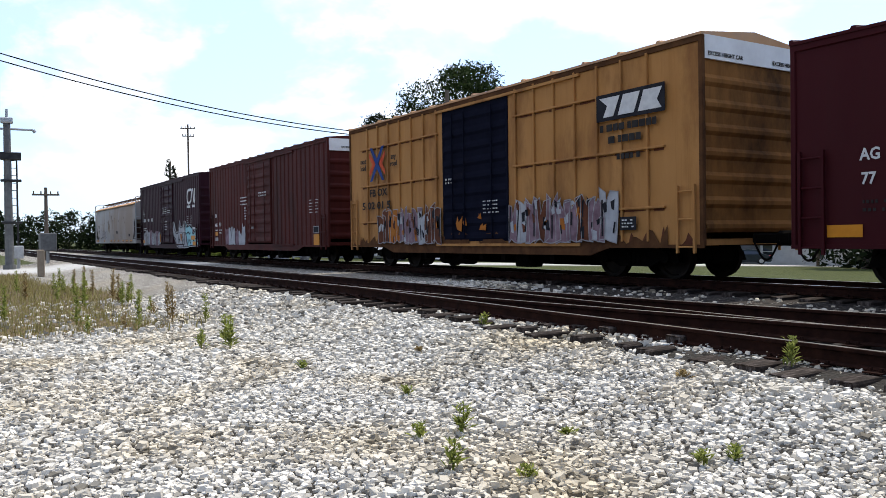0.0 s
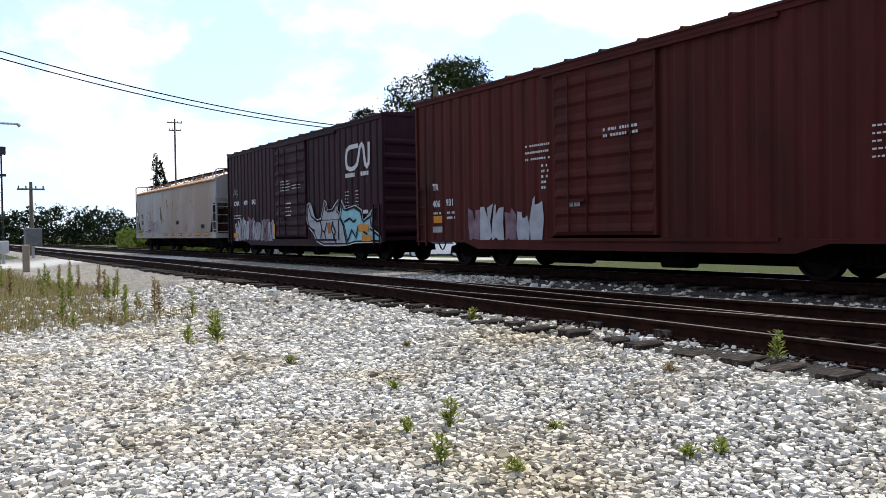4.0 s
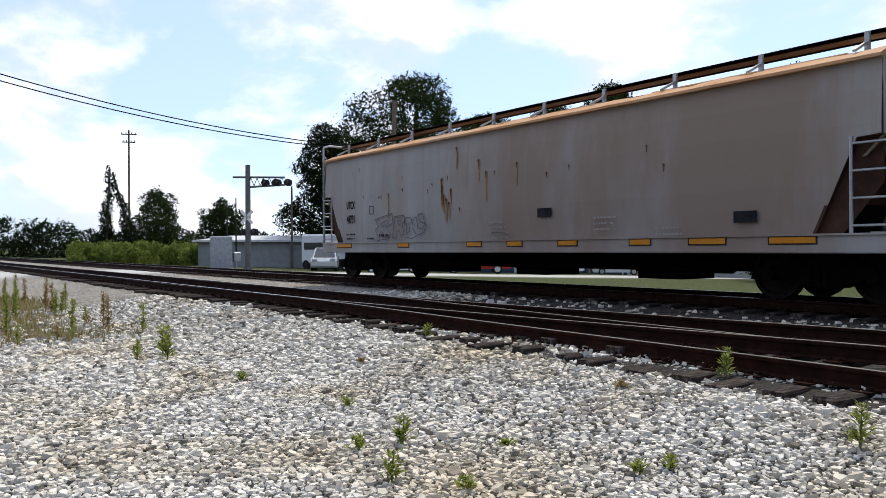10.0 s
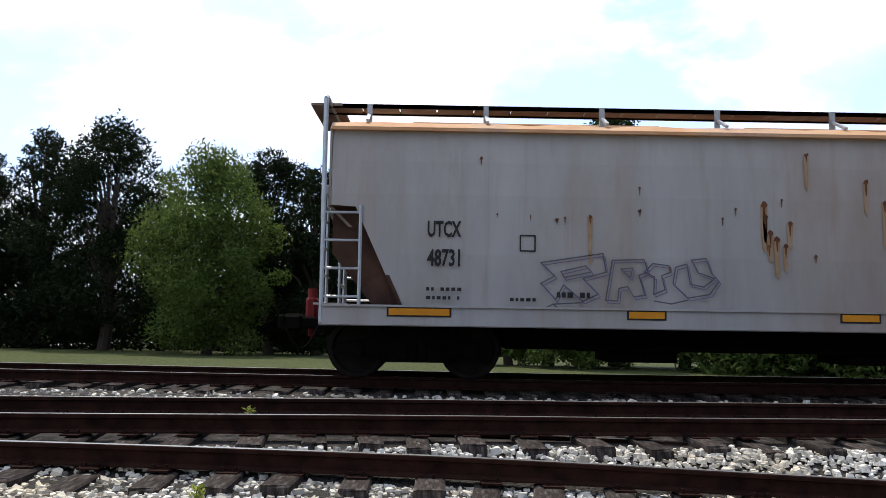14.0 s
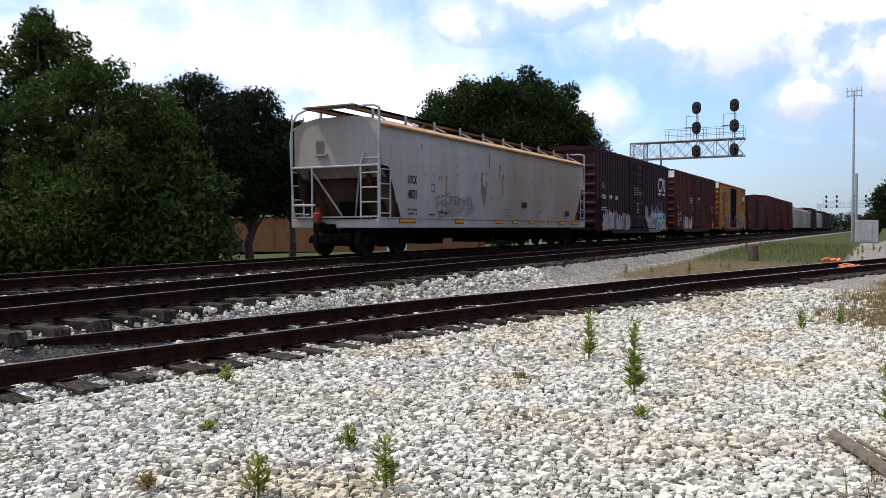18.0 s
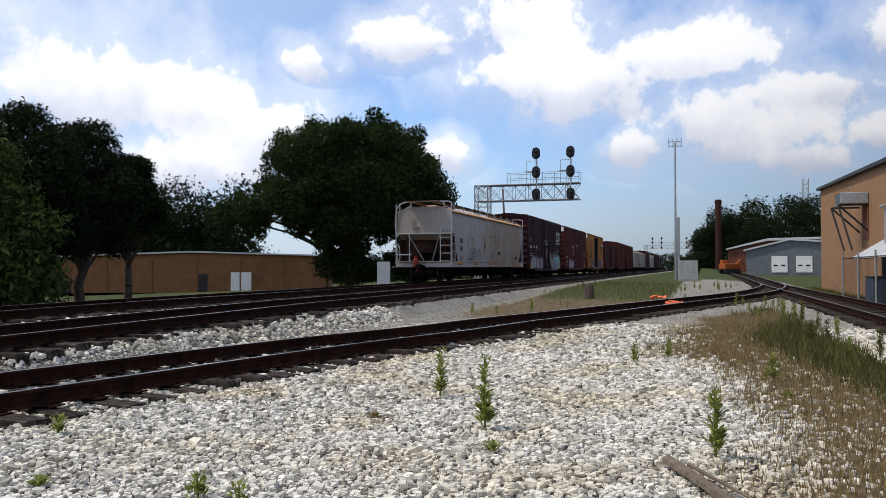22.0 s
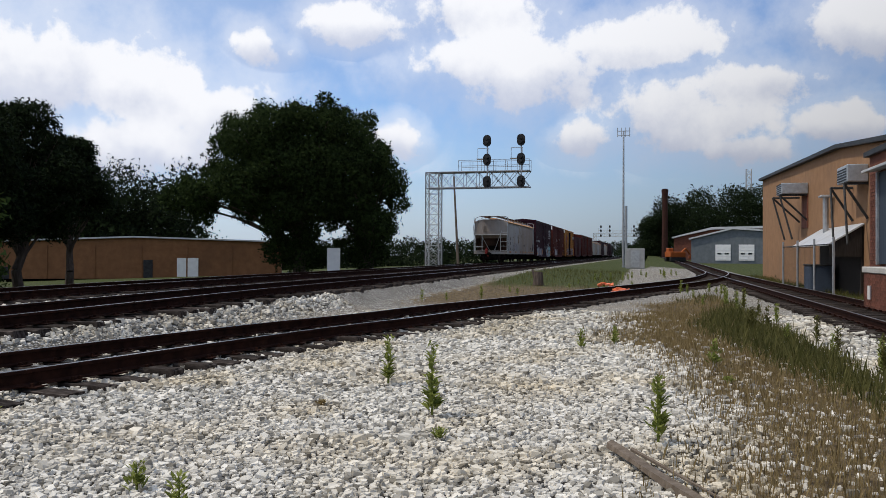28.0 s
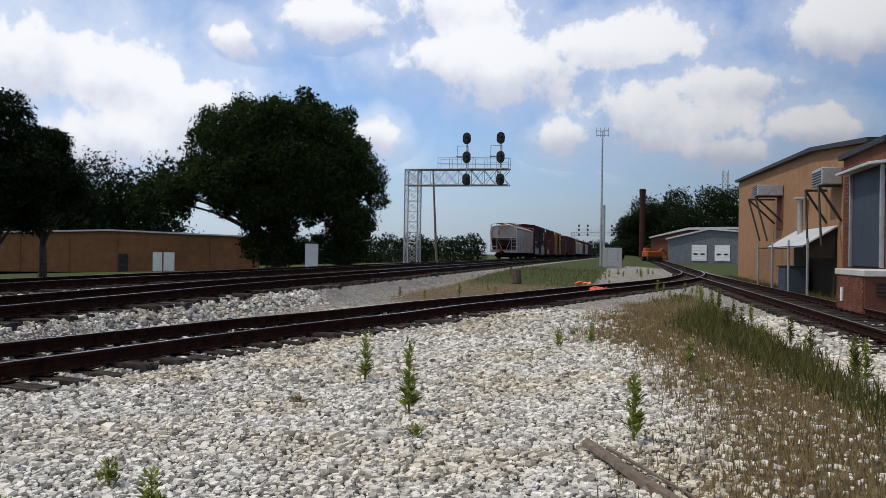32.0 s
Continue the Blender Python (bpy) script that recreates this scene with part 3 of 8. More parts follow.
# ---- ground ----
def cover(x, y):
    """Share of green grass, dry grass and road at a place."""
    grass = ease((y - 20.8) / 1.6) * 0.95
    wob = noise.noise((x * 0.13, y * 0.13, 3.1))
    w2 = noise.noise((x * 0.5, y * 0.5, 7.7))
    dry = 0.0
    # weedy verge by the crossing
    d = ease((-12.5 - x + 1.5 * wob + w2) / 2.0) * ease((4.9 - 0.035 * (-12 - x) - y + 1.2 * wob) / 1.5)
    dry = max(dry, d * 0.95)
    # grassy wedge between the spur and the siding
    if x > 3.5:
        up = lerp_table(x, [(3.5, 0.5), (6, 0.7), (9, 0.8), (12, 1.3), (18, 2.0), (24, 1.0), (34, -1.6), (46, -3.6), (60, -5.0)])
        lo = lerp_table(x, [(6, -3.4), (12, -3.0), (30, -2.9), (60, -3.6)])
        d = ease((up - 0.6 + 0.8 * wob + 0.6 * w2 - y) / 1.6) * ease((y - lo + 0.4 * w2) / 0.5) * ease((x - 3.8) / 2.5)
        dry = max(dry, min(1, d * 1.15))
        grass = max(grass, d * ease((x - 24) / 10) * 0.6, ease((up - 2.7 + 0.5 * wob - y) / 0.9) * ease((y - lo + 0.4 * w2) / 0.5) * ease((x - 5.5) / 3) * 0.9)
    if x > 18 and 1 < y < 9:
        ys = smooth_line(SPUR, min(65, x))
        d = ease((y - ys - 1.9) / 1.2) * ease((8.0 - y) / 1.4) * ease((x - 19 + 2 * wob) / 8)
        dry, grass = max(dry, d * 0.7), max(grass, d * ease((x - 30) / 14) * 0.8)
    if y < -6.9:
        grass = max(grass, ease((-6.9 - y) / 0.5) * 0.9)
    if x > 70 and y < 7:
        grass = max(grass, ease((x - 70) / 20) * 0.8)
    if x < -55 and y < 30:
        grass = max(grass, ease((-55 - x) / 6) * 0.9) if not 5 < y < 17 else grass
    far = math.hypot(x, y)
    grass = max(grass, ease((far - 140) / 60)) if not 6 < y < 16 else grass
    road = ease(1.5 - abs(x + 46.5 - 0.06 * y) / 4.2)
    street = ease(1.5 - abs(y - 45 - 0.02 * x) / 3.6) * 0.0
    return (min(1, grass), min(1, dry), max(road, street))


def soiled_shaded(x, y):
    """How far the ballast is blackened by soil and painted shade: between and just beside the rails."""
    d = (y - MAIN_FAR) * 0.2 if y > MAIN_FAR else MAIN_FAR - y
    if -129 < x < 395:
        d = min(d, abs(y - smooth_line(MAIN_NEAR, x)) + 0.25)
    k = ease((1.75 - d) / 0.6)
    if -129 < x < 65:
        k = max(k, (0.62 - 0.36 * ease((x + 3) / 6)) * ease((1.0 - abs(y - smooth_line(SPUR, x))) / 0.3))
    if 11 < x < 168:
        k = max(k, 0.8 * ease((1.15 - abs(y - smooth_line(SIDE, x))) / 0.4))
    if -20 < x < 9 and 8.5 < y < 13.5:
        k = max(k, 0.85 * ease((9 - x) / 2) * ease((x + 20) / 6))
    return k


def ground():
    def steps(fine, coarse, edge, far):
        a = list(np.arange(-fine, fine + 1e-6, 0.5))
        b = list(np.arange(fine + 1.5, coarse, 2.0))
        c = [coarse + 4 * 1.32**i for i in range(60) if coarse + 4 * 1.32**i < far] + [far]
        return sorted([-v for v in b + c]) + a + b + c
    xs = np.array(steps(26, 110, 0, 2600))
    ys = np.array(steps(18, 110, 0, 2600))
    verts = [(x, y, land(x, y)) for y in ys for x in xs]
    nx, ny = len(xs), len(ys)
    faces = [(j * nx + i, j * nx + i + 1, (j + 1) * nx + i + 1, (j + 1) * nx + i) for j in range(ny - 1) for i in range(nx - 1)]
    me = bpy.data.meshes.new("ground")
    me.from_pydata(verts, [], faces)
    at = me.color_attributes.new("cover", "FLOAT_COLOR", "POINT")
    at.data.foreach_set("color", np.array([(*cover(x, y), soiled_shaded(x, y)) for x, y, z in verts], dtype=np.float32).ravel())
    # 1 near the bank, where gap shade is painted, 0 farther out
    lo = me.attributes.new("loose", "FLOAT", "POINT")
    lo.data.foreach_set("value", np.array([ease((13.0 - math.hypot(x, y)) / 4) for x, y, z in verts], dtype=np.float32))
    m = bpy.data.materials.new("ground")
    m.use_nodes = True
    n, l = m.node_tree.nodes, m.node_tree.links
    b = n["Principled BSDF"]
    b.inputs["Roughness"].default_value, b.inputs["Specular IOR Level"].default_value = 0.95, 0.15
    co = n.new("ShaderNodeTexCoord")

    def node(kind, **kw):
        nd = n.new(kind)
        for k, v in kw.items():
            nd.inputs[k].default_value = v
        return nd

    def two(fac, c0, c1, p0=0.35, p1=0.65):
        r = n.new("ShaderNodeValToRGB")
        r.color_ramp.elements[0].position, r.color_ramp.elements[1].position = p0, p1
        r.color_ramp.elements[0].color, r.color_ramp.elements[1].color = (*c0, 1), (*c1, 1)
        l.new(fac, r.inputs["Fac"])
        return r.outputs["Color"]

    def mixed(fac, a, bb):
        mx = n.new("ShaderNodeMixRGB")
        l.new(fac, mx.inputs["Fac"])
        l.new(a, mx.inputs["Color1"])
        l.new(bb, mx.inputs["Color2"])
        return mx.outputs["Color"]

    vor = node("ShaderNodeTexVoronoi", Scale=24.0, Randomness=1.0)
    l.new(co.outputs["Object"], vor.inputs["Vector"])
    sep = n.new("ShaderNodeSeparateColor")
    l.new(vor.outputs["Color"], sep.inputs["Color"])
    stone = two(sep.outputs["Red"], (0.31, 0.295, 0.265), (0.77, 0.74, 0.68), 0.0, 1.0)
    # crevices between stones multiplied darker, their shade put into the texture
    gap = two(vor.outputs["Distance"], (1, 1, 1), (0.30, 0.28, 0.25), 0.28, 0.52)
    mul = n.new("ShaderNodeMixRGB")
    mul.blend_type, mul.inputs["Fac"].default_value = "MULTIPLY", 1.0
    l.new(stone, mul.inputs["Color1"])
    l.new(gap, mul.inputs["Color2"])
    big = node("ShaderNodeTexNoise", Scale=0.35, Detail=6.0)
    l.new(co.outputs["Object"], big.inputs["Vector"])
    dustf = two(big.outputs["Fac"], (0, 0, 0), (0.45, 0.45, 0.45), 0.5, 0.72)
    rgb = n.new("ShaderNodeRGB")
    rgb.outputs[0].default_value = (0.33, 0.27, 0.19, 1)
    gravel = mixed(dustf, mul.outputs["Color"], rgb.outputs[0])
    # bare dirt showing in patches between the loose ballast
    dirt = n.new("ShaderNodeRGB")
    dirt.outputs[0].default_value = (0.085, 0.072, 0.058, 1)
    patch = node("ShaderNodeTexNoise", Scale=2.2, Detail=8.0)
    l.new(co.outputs["Object"], patch.inputs["Vector"])
    gravel = mixed(two(patch.outputs["Fac"], (0, 0, 0), (0.4, 0.4, 0.4), 0.48, 0.65), gravel, dirt.outputs[0])
    # dark ground under the near loose stones paints the shade in their gaps
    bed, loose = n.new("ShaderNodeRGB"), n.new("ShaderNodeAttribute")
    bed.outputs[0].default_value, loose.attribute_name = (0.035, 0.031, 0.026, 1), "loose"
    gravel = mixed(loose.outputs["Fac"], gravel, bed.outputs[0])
    gn = node("ShaderNodeTexNoise", Scale=6.0, Detail=8.0)
    l.new(co.outputs["Object"], gn.inputs["Vector"])
    grassc = two(gn.outputs["Fac"], (0.024, 0.034, 0.009), (0.085, 0.095, 0.028))
    dryc = two(gn.outputs["Fac"], (0.065, 0.046, 0.026), (0.19, 0.14, 0.08))
    roadc = two(gn.outputs["Fac"], (0.40, 0.39, 0.37), (0.56, 0.55, 0.52))
    attr = n.new("ShaderNodeAttribute")
    attr.attribute_name = "cover"
    sc = n.new("ShaderNodeSeparateColor")
    l.new(attr.outputs["Color"], sc.inputs["Color"])

    def broken(sock):
        ad = n.new("ShaderNodeMath")
        ad.operation = "MULTIPLY_ADD"
        l.new(gn.outputs["Fac"], ad.inputs[0])
        ad.inputs[1].default_value = 1.2
        l.new(sock, ad.inputs[2])
        return two(ad.outputs[0], (0, 0, 0), (1, 1, 1), 0.95, 1.25)

    # soiled ballast, deepened to hold the shadow of rails and train
    soil_shade = two(gn.outputs["Fac"], (0.010, 0.008, 0.007), (0.055, 0.046, 0.040))
    sm = n.new("ShaderNodeMath")
    sm.operation = "MULTIPLY_ADD"
    sm.inputs[1].default_value = 0.9
    l.new(sep.outputs["Green"], sm.inputs[0])
    l.new(attr.outputs["Alpha"], sm.inputs[2])
    gravel = mixed(two(sm.outputs[0], (0, 0, 0), (1, 1, 1), 0.8, 1.1), gravel, soil_shade)
    c1 = mixed(broken(sc.outputs["Green"]), gravel, dryc)
    c2 = mixed(broken(sc.outputs["Red"]), c1, grassc)
    c3 = mixed(sc.outputs["Blue"], c2, roadc)
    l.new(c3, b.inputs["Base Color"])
    bp = n.new("ShaderNodeBump")
    bp.inputs["Strength"].default_value, bp.inputs["Distance"].default_value, bp.invert = 0.9, 0.03, True
    l.new(vor.outputs["Distance"], bp.inputs["Height"])
    l.new(bp.outputs["Normal"], b.inputs["Normal"])
    ob = link_mesh("ground", me, m)
    return tagged(ob, "white limestone gravel running into grass", "ground", kind="structure")


ground()


# ---- tracks ----
RAIL = [(-0.070, 0), (0.070, 0), (0.070, 0.012), (0.012, 0.032), (0.012, 0.125), (0.036, 0.135), (0.036, 0.165), (0.028, 0.172), (-0.028, 0.172), (-0.036, 0.165), (-0.036, 0.135), (-0.012, 0.125), (-0.012, 0.032), (-0.070, 0.012)]


def rail_mesh(line, level, offset, x0, x1, step, parent, clip=None, label="rusty steel rail with a worn bright head"):
    bm = bmesh.new()
    n = max(2, int((x1 - x0) / step) + 1)
    rings = []
    for x in np.linspace(x0, x1, n):
        y, s = line(x), (line(x + 0.05) - line(x - 0.05)) / 0.1
        k = 1 / math.hypot(1, s)
        nx, ny = -s * k, k
        rings.append([(x + nx * (offset + u), y + ny * (offset + u), level(x) - 0.172 + w) for u, w in RAIL])
    vs = loft(bm, rings, close=True)
    bm.faces.ensure_lookup_table()
    for f in bm.faces:
        if f.normal.z > 0.9 and all(v.co.z > level(v.co.x) - 0.01 for v in f.verts):
            f.material_index = 1
    bm.normal_update()
    for f in bm.faces:
        if len(f.verts) == 4 and abs(f.normal.z) > 0.9 and min(v.co.z - level(v.co.x) for v in f.verts) > -0.004:
            f.material_index = 1
    return part("rail", bm, [M_RAIL, M_RAILTOP], parent, label)


TIES = []
for k in range(5):
    bm = bmesh.new()
    rnd = random.Random(k)
    box(bm, (0, 0, 0), (0.225, 2.75, 0.17), bevel=0.018)
    for v in bm.verts:
        v.co += Vector((rnd.uniform(-0.012, 0.012), rnd.uniform(-0.03, 0.03), rnd.uniform(-0.008, 0.006)))
    me = bpy.data.meshes.new("tie")
    bm.to_mesh(me)
    bm.free()
    me.materials.append(M_TIE)
    TIES.append(me)


def boxes_mesh(name, rows):
    """Many upright boxes, rows of centre and size, in one mesh."""
    r = np.array(rows, float)
    base = np.array([(-1, -1, -1), (1, -1, -1), (1, 1, -1), (-1, 1, -1), (-1, -1, 1), (1, -1, 1), (1, 1, 1), (-1, 1, 1)], float) * 0.5
    quads = np.array([(0, 3, 2, 1), (4, 5, 6, 7), (0, 1, 5, 4), (1, 2, 6, 5), (2, 3, 7, 6), (3, 0, 4, 7)])
    co = (base[None] * r[:, None, 3:] + r[:, None, :3]).reshape(-1, 3)
    n = len(r)
    me = bpy.data.meshes.new(name)
    me.vertices.add(8 * n)
    me.vertices.foreach_set("co", co.astype(np.float32).ravel())
    me.loops.add(24 * n)
    me.loops.foreach_set("vertex_index", (quads[None] + 8 * np.arange(n)[:, None, None]).astype(np.int32).ravel())
    me.polygons.add(6 * n)
    me.polygons.foreach_set("loop_start", np.arange(0, 24 * n, 4, dtype=np.int32))
    me.polygons.foreach_set("use_smooth", np.zeros(6 * n, dtype=bool))
    me.update(calc_edges=True)
    return me


def railway(name, label, table, level, x0, x1, near, spacing=0.54, seed=1, step=1.2, skip=None):
    """A track: two rails, single sleepers where the camera is near, and the far ones joined."""
    rnd = random.Random(seed)
    tr = thing(name, label, "railway track")
    line = (lambda x: smooth_line(table, x)) if isinstance(table, list) else (lambda x: table)
    for o in (-0.753, 0.753):
        rail_mesh(line, level, o, x0, x1, step, tr)
    far = []
    x, plates = x0 + 0.3, []
    while x < x1 - 0.2:
        y, s = line(x), (line(x + 0.1) - line(x - 0.1)) / 0.2
        a = math.degrees(math.atan(s)) + rnd.gauss(0, 1.6)
        off = rnd.gauss(0, 0.06)
        m = pose(x, y + off, level(x) - 0.172 - 0.012 - 0.085 + rnd.uniform(-0.012, 0.004), rnd.gauss(0, 0.7), 0, a)
        if skip and skip(x):
            x += spacing
            continue
        if near[0] < x < near[1]:
            ob = new("tie", rnd.choice(TIES))
            ob.parent, ob.matrix_basis = tr, m
            for o in (-0.753, 0.753):
                c = (x - s * o, y + o, level(x) - 0.176)
                plates.append((*c, 0.17, 0.34, 0.014))
                for du in (-0.10, 0.10):
                    for dv in (-0.05, 0.05):
                        plates.append((c[0] + dv, c[1] + du, c[2] + 0.022, 0.022, 0.035, 0.04))
        else:
            far.append((*m.translation, 0.225, 2.6, 0.17))
        x += spacing * rnd.uniform(0.9, 1.1)
    tagged(link_mesh("tie_hardware", boxes_mesh("tie_hardware", plates), M_RAIL, tr, "rusty tie plates with spikes"), kind="stuff")
    if far:
        tagged(link_mesh("far_ties", boxes_mesh("far_ties", far), M_TIE, tr), kind="stuff")
    return tr


railway("main_track", "main line track of rusty rails on dark wooden ties", MAIN_FAR, rail_level, -130, 395, (-45, 75), seed=3, step=3)
railway("passing_track", "rusty main line rails on dark wooden ties beside a switch", MAIN_NEAR, rail_level, -130, 395, (-9, 75), seed=5, step=1.5, skip=lambda x: x < -9)
railway("spur_track", "curved spur track of rusty rails on weathered ties in white gravel", SPUR, spur_level, -129, 65, (-50, 64), seed=8, step=0.8)
railway("side_track", "siding of rusty rails on weathered ties beside a brick building", SIDE, lambda x: 0.27 + (0.010 * (x - 60) if x > 60 else 0), 11, 168, (11, 80), seed=9, step=1.5)


# ---- loose stones ----
def stones():
    rs = np.random.RandomState(4)
    pts = []
    # rings of ballast: angles, distances, stones to the square metre, half width
    for a0, a1, r0, r1, dens, size in ((-180, 180, 0.0, 4.2, 90, 0.05), (93, 248, 4.2, 9.5, 60, 0.06), *((-112, 93, *q) for q in ((4.2, 6.4, 640, 0.0255), (6.4, 9.5, 480, 0.029), (9.5, 14, 330, 0.036), (14, 22, 100, 0.046)))):
        cell = 1 / math.sqrt(dens)
        k = int(r1 / cell) + 1
        gx, gy = np.meshgrid(np.arange(-k, k) * cell, np.arange(-k, k) * cell)
        gx, gy = gx.ravel() + rs.uniform(-0.5, 0.5, gx.size) * cell, gy.ravel() + rs.uniform(-0.5, 0.5, gy.size) * cell
        r, az = np.hypot(gx, gy), np.degrees(np.arctan2(-gx, gy))
        az = np.where(az < a0, az + 360, az)
        ok = (r >= r0) & (r < r1) & (az >= a0) & (az <= a1) & (gy < 15.2)
        gx, gy = gx[ok], gy[ok]
        for x, y, s in zip(gx, gy, size * rs.lognormal(0, 0.26, len(gx))):
            g, d, _ = cover(x, y)
            if rs.rand() < max(g * 0.95, d * 0.86) or rs.rand() < 1.1 * soiled_shaded(x, y):
                continue
            if 1.0 < abs(y - smooth_line(SPUR, max(-129, min(64, x)))) < 1.4 and rs.rand() < 0.65:
                continue
            pts.append((x, y, land(x, y), s))
    pts = np.array(pts)
    n = len(pts)
    # each stone: a broken five-sided lump, wide at the foot and narrower on top
    ang = (np.arange(5) * 2 * math.pi / 5)[None] + rs.uniform(-0.4, 0.4, (n, 5)) + rs.uniform(0, 6.28, (n, 1))
    low, high = rs.uniform(0.72, 1.2, (n, 5)), rs.uniform(0.5, 0.95, (n, 5))
    tall = rs.uniform(0.3, 0.7, (n, 1))
    foot = np.stack([np.cos(ang) * low * 1.15, np.sin(ang) * low * 0.9, np.full((n, 5), -0.35)], -1)
    crown = np.stack([np.cos(ang) * high * 1.15, np.sin(ang) * high * 0.9, tall + rs.uniform(-0.18, 0.18, (n, 5))], -1)
    sh = np.concatenate([foot, crown], 1) * pts[:, 3, None, None]
    a = rs.uniform(0, 6.28, n)
    ca, sa = np.cos(a)[:, None], np.sin(a)[:, None]
    tx, ty = rs.normal(0, 0.16, n)[:, None], rs.normal(0, 0.16, n)[:, None]
    x, y, z = sh[..., 0], sh[..., 1], sh[..., 2]
    z = z + x * tx + y * ty
    x, y = x * ca - y * sa, x * sa + y * ca
    co = np.stack([x + pts[:, 0, None], y + pts[:, 1, None], z + pts[:, 2, None] + 0.1 * pts[:, 3, None]], -1).reshape(-1, 3)
    sides = np.array([(i, (i + 1) % 5, 5 + (i + 1) % 5, 5 + i) for i in range(5)]).ravel()
    one = np.concatenate([sides, np.arange(5, 10)])
    fs = (one[None] + 10 * np.arange(n)[:, None]).ravel()
    starts = (np.array((0, 4, 8, 12, 16, 20))[None] + 25 * np.arange(n)[:, None]).ravel()
    me = bpy.data.meshes.new("gravel_stones")
    me.vertices.add(10 * n)
    me.vertices.foreach_set("co", co.astype(np.float32).ravel())
    me.loops.add(len(fs))
    me.loops.foreach_set("vertex_index", fs.astype(np.int32))
    me.polygons.add(6 * n)
    me.polygons.foreach_set("loop_start", starts.astype(np.int32))
    me.polygons.foreach_set("use_smooth", np.zeros(6 * n, dtype=bool))
    me.update(calc_edges=True)
    ob = link_mesh("gravel_stones", me, M_STONE)
    return tagged(ob, "loose white limestone ballast stones", "gravel", kind="stuff")


stones()


# ---- the train ----
SILL, EAVE, HALF, LONG = 0.72, 4.75, 1.55, 7.75


def wheel_mesh():
    bm = bmesh.new()
    prof = [(-0.07, 0.03), (-0.07, 0.11), (-0.03, 0.13), (-0.02, 0.36), (-0.075, 0.39), (-0.075, 0.455), (0.045, 0.445), (0.055, 0.48), (0.075, 0.48), (0.075, 0.40), (0.02, 0.37), (0.02, 0.13), (0.05, 0.11), (0.05, 0.03)]
    k = 20
    rings = [[(r * math.cos(2 * math.pi * i / k), u, r * math.sin(2 * math.pi * i / k)) for u, r in prof] for i in range(k)]
    vs = [[bm.verts.new(p) for p in r] for r in rings]
    for i in range(k):
        a, b = vs[i], vs[(i + 1) % k]
        for j in range(len(prof) - 1):
            bm.faces.new((a[j], a[j + 1], b[j + 1], b[j]))
    me = bpy.data.meshes.new("wheel")
    bm.to_mesh(me)
    bm.free()
    me.materials.append(M_WHEEL)
    return me


WHEEL = wheel_mesh()


def bogie(car, x):
    """A two-axle freight truck: side frames, bolster, springs, wheels on axles."""
    bm = bmesh.new()
    for s in (-1, 1):
        y = s * 1.0
        out = [(-1.25, 0.36), (-1.18, 0.56), (-0.72, 0.62), (-0.42, 0.80), (0.42, 0.80), (0.72, 0.62), (1.18, 0.56), (1.25, 0.36), (0.98, 0.36), (0.82, 0.44), (0.46, 0.26), (-0.46, 0.26), (-0.82, 0.44), (-0.98, 0.36)]
        prism(bm, out, y - 0.07, y + 0.07)
        for dx in (-0.14, 0.0, 0.14):
            rod(bm, (dx, y + s * 0.06, 0.30), (dx, y + s * 0.06, 0.56), 0.06, 8)
        for dx in (-0.89, 0.89):
            rod(bm, (dx, y - s * 0.06, 0.46), (dx, y + s * 0.13, 0.46), 0.12, 10)
    box(bm, (0, 0, 0.62), (0.34, 2.1, 0.26), bevel=0.03)
    for dx in (-0.89, 0.89):
        rod(bm, (dx, -0.9, 0.46), (dx, 0.9, 0.46), 0.085, 8)
        # brake beams, with added blocks for the shade between the wheels
        box(bm, (dx * 0.42, 0, 0.42), (0.12, 1.5, 0.3), bevel=0.03)
        box(bm, (dx * 1.3, 0, 0.5), (0.5, 1.2, 0.34), bevel=0.05)
    box(bm, (0, 0, 0.4), (1.3, 0.3, 0.24), bevel=0.03)
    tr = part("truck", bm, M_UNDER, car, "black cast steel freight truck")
    tr.matrix_basis = pose(x, 0, 0)
    for dx in (-0.89, 0.89):
        for s in (-1, 1):
            w = new("wheel", WHEEL)
            w.parent, w.matrix_basis = tr, pose(dx, s * 0.753, 0.46, 0, 0, 0 if s < 0 else 180)
    return tr


def coupler(car, x, s):
    bm = bmesh.new()
    box(bm, (s * 0.25, 0, 0.84), (0.6, 0.16, 0.2), bevel=0.03)
    box(bm, (s * 0.68, 0.03, 0.84), (0.34, 0.30, 0.30), bevel=0.06)
    box(bm, (s * 0.86, -0.10, 0.84), (0.12, 0.10, 0.26), bevel=0.03)
    for k in range(8):
        a, b = k / 8 * math.pi, (k + 1) / 8 * math.pi
        rod(bm, (s * (0.2 + 0.07 * k), -0.35, 0.80 - 0.38 * math.sin(a)), (s * (0.2 + 0.07 * (k + 1)), -0.35, 0.80 - 0.38 * math.sin(b)), 0.022, 6)
    ob = part("coupler", bm, M_UNDER, car, "steel coupler with an air hose")
    ob.matrix_basis = pose(x, 0, 0)


def ladder(car, x, y, z0, z1, w=0.42, axis="x", mat=None, n=None, name="ladder"):
    bm = bmesh.new()
    dx, dy = (w / 2, 0) if axis == "x" else (0, w / 2)
    for s in (-1, 1):
        box(bm, (x + s * dx, y + s * dy, (z0 + z1) / 2), (0.05, 0.05, z1 - z0))
    n = n or max(2, round((z1 - z0) / 0.42))
    for i in range(n):
        z = z0 + 0.12 + (z1 - z0 - 0.24) * i / max(1, n - 1)
        rod(bm, (x - dx, y - dy, z), (x + dx, y + dy, z), 0.018, 6)
    return part(name, bm, mat or M_UNDER, car)


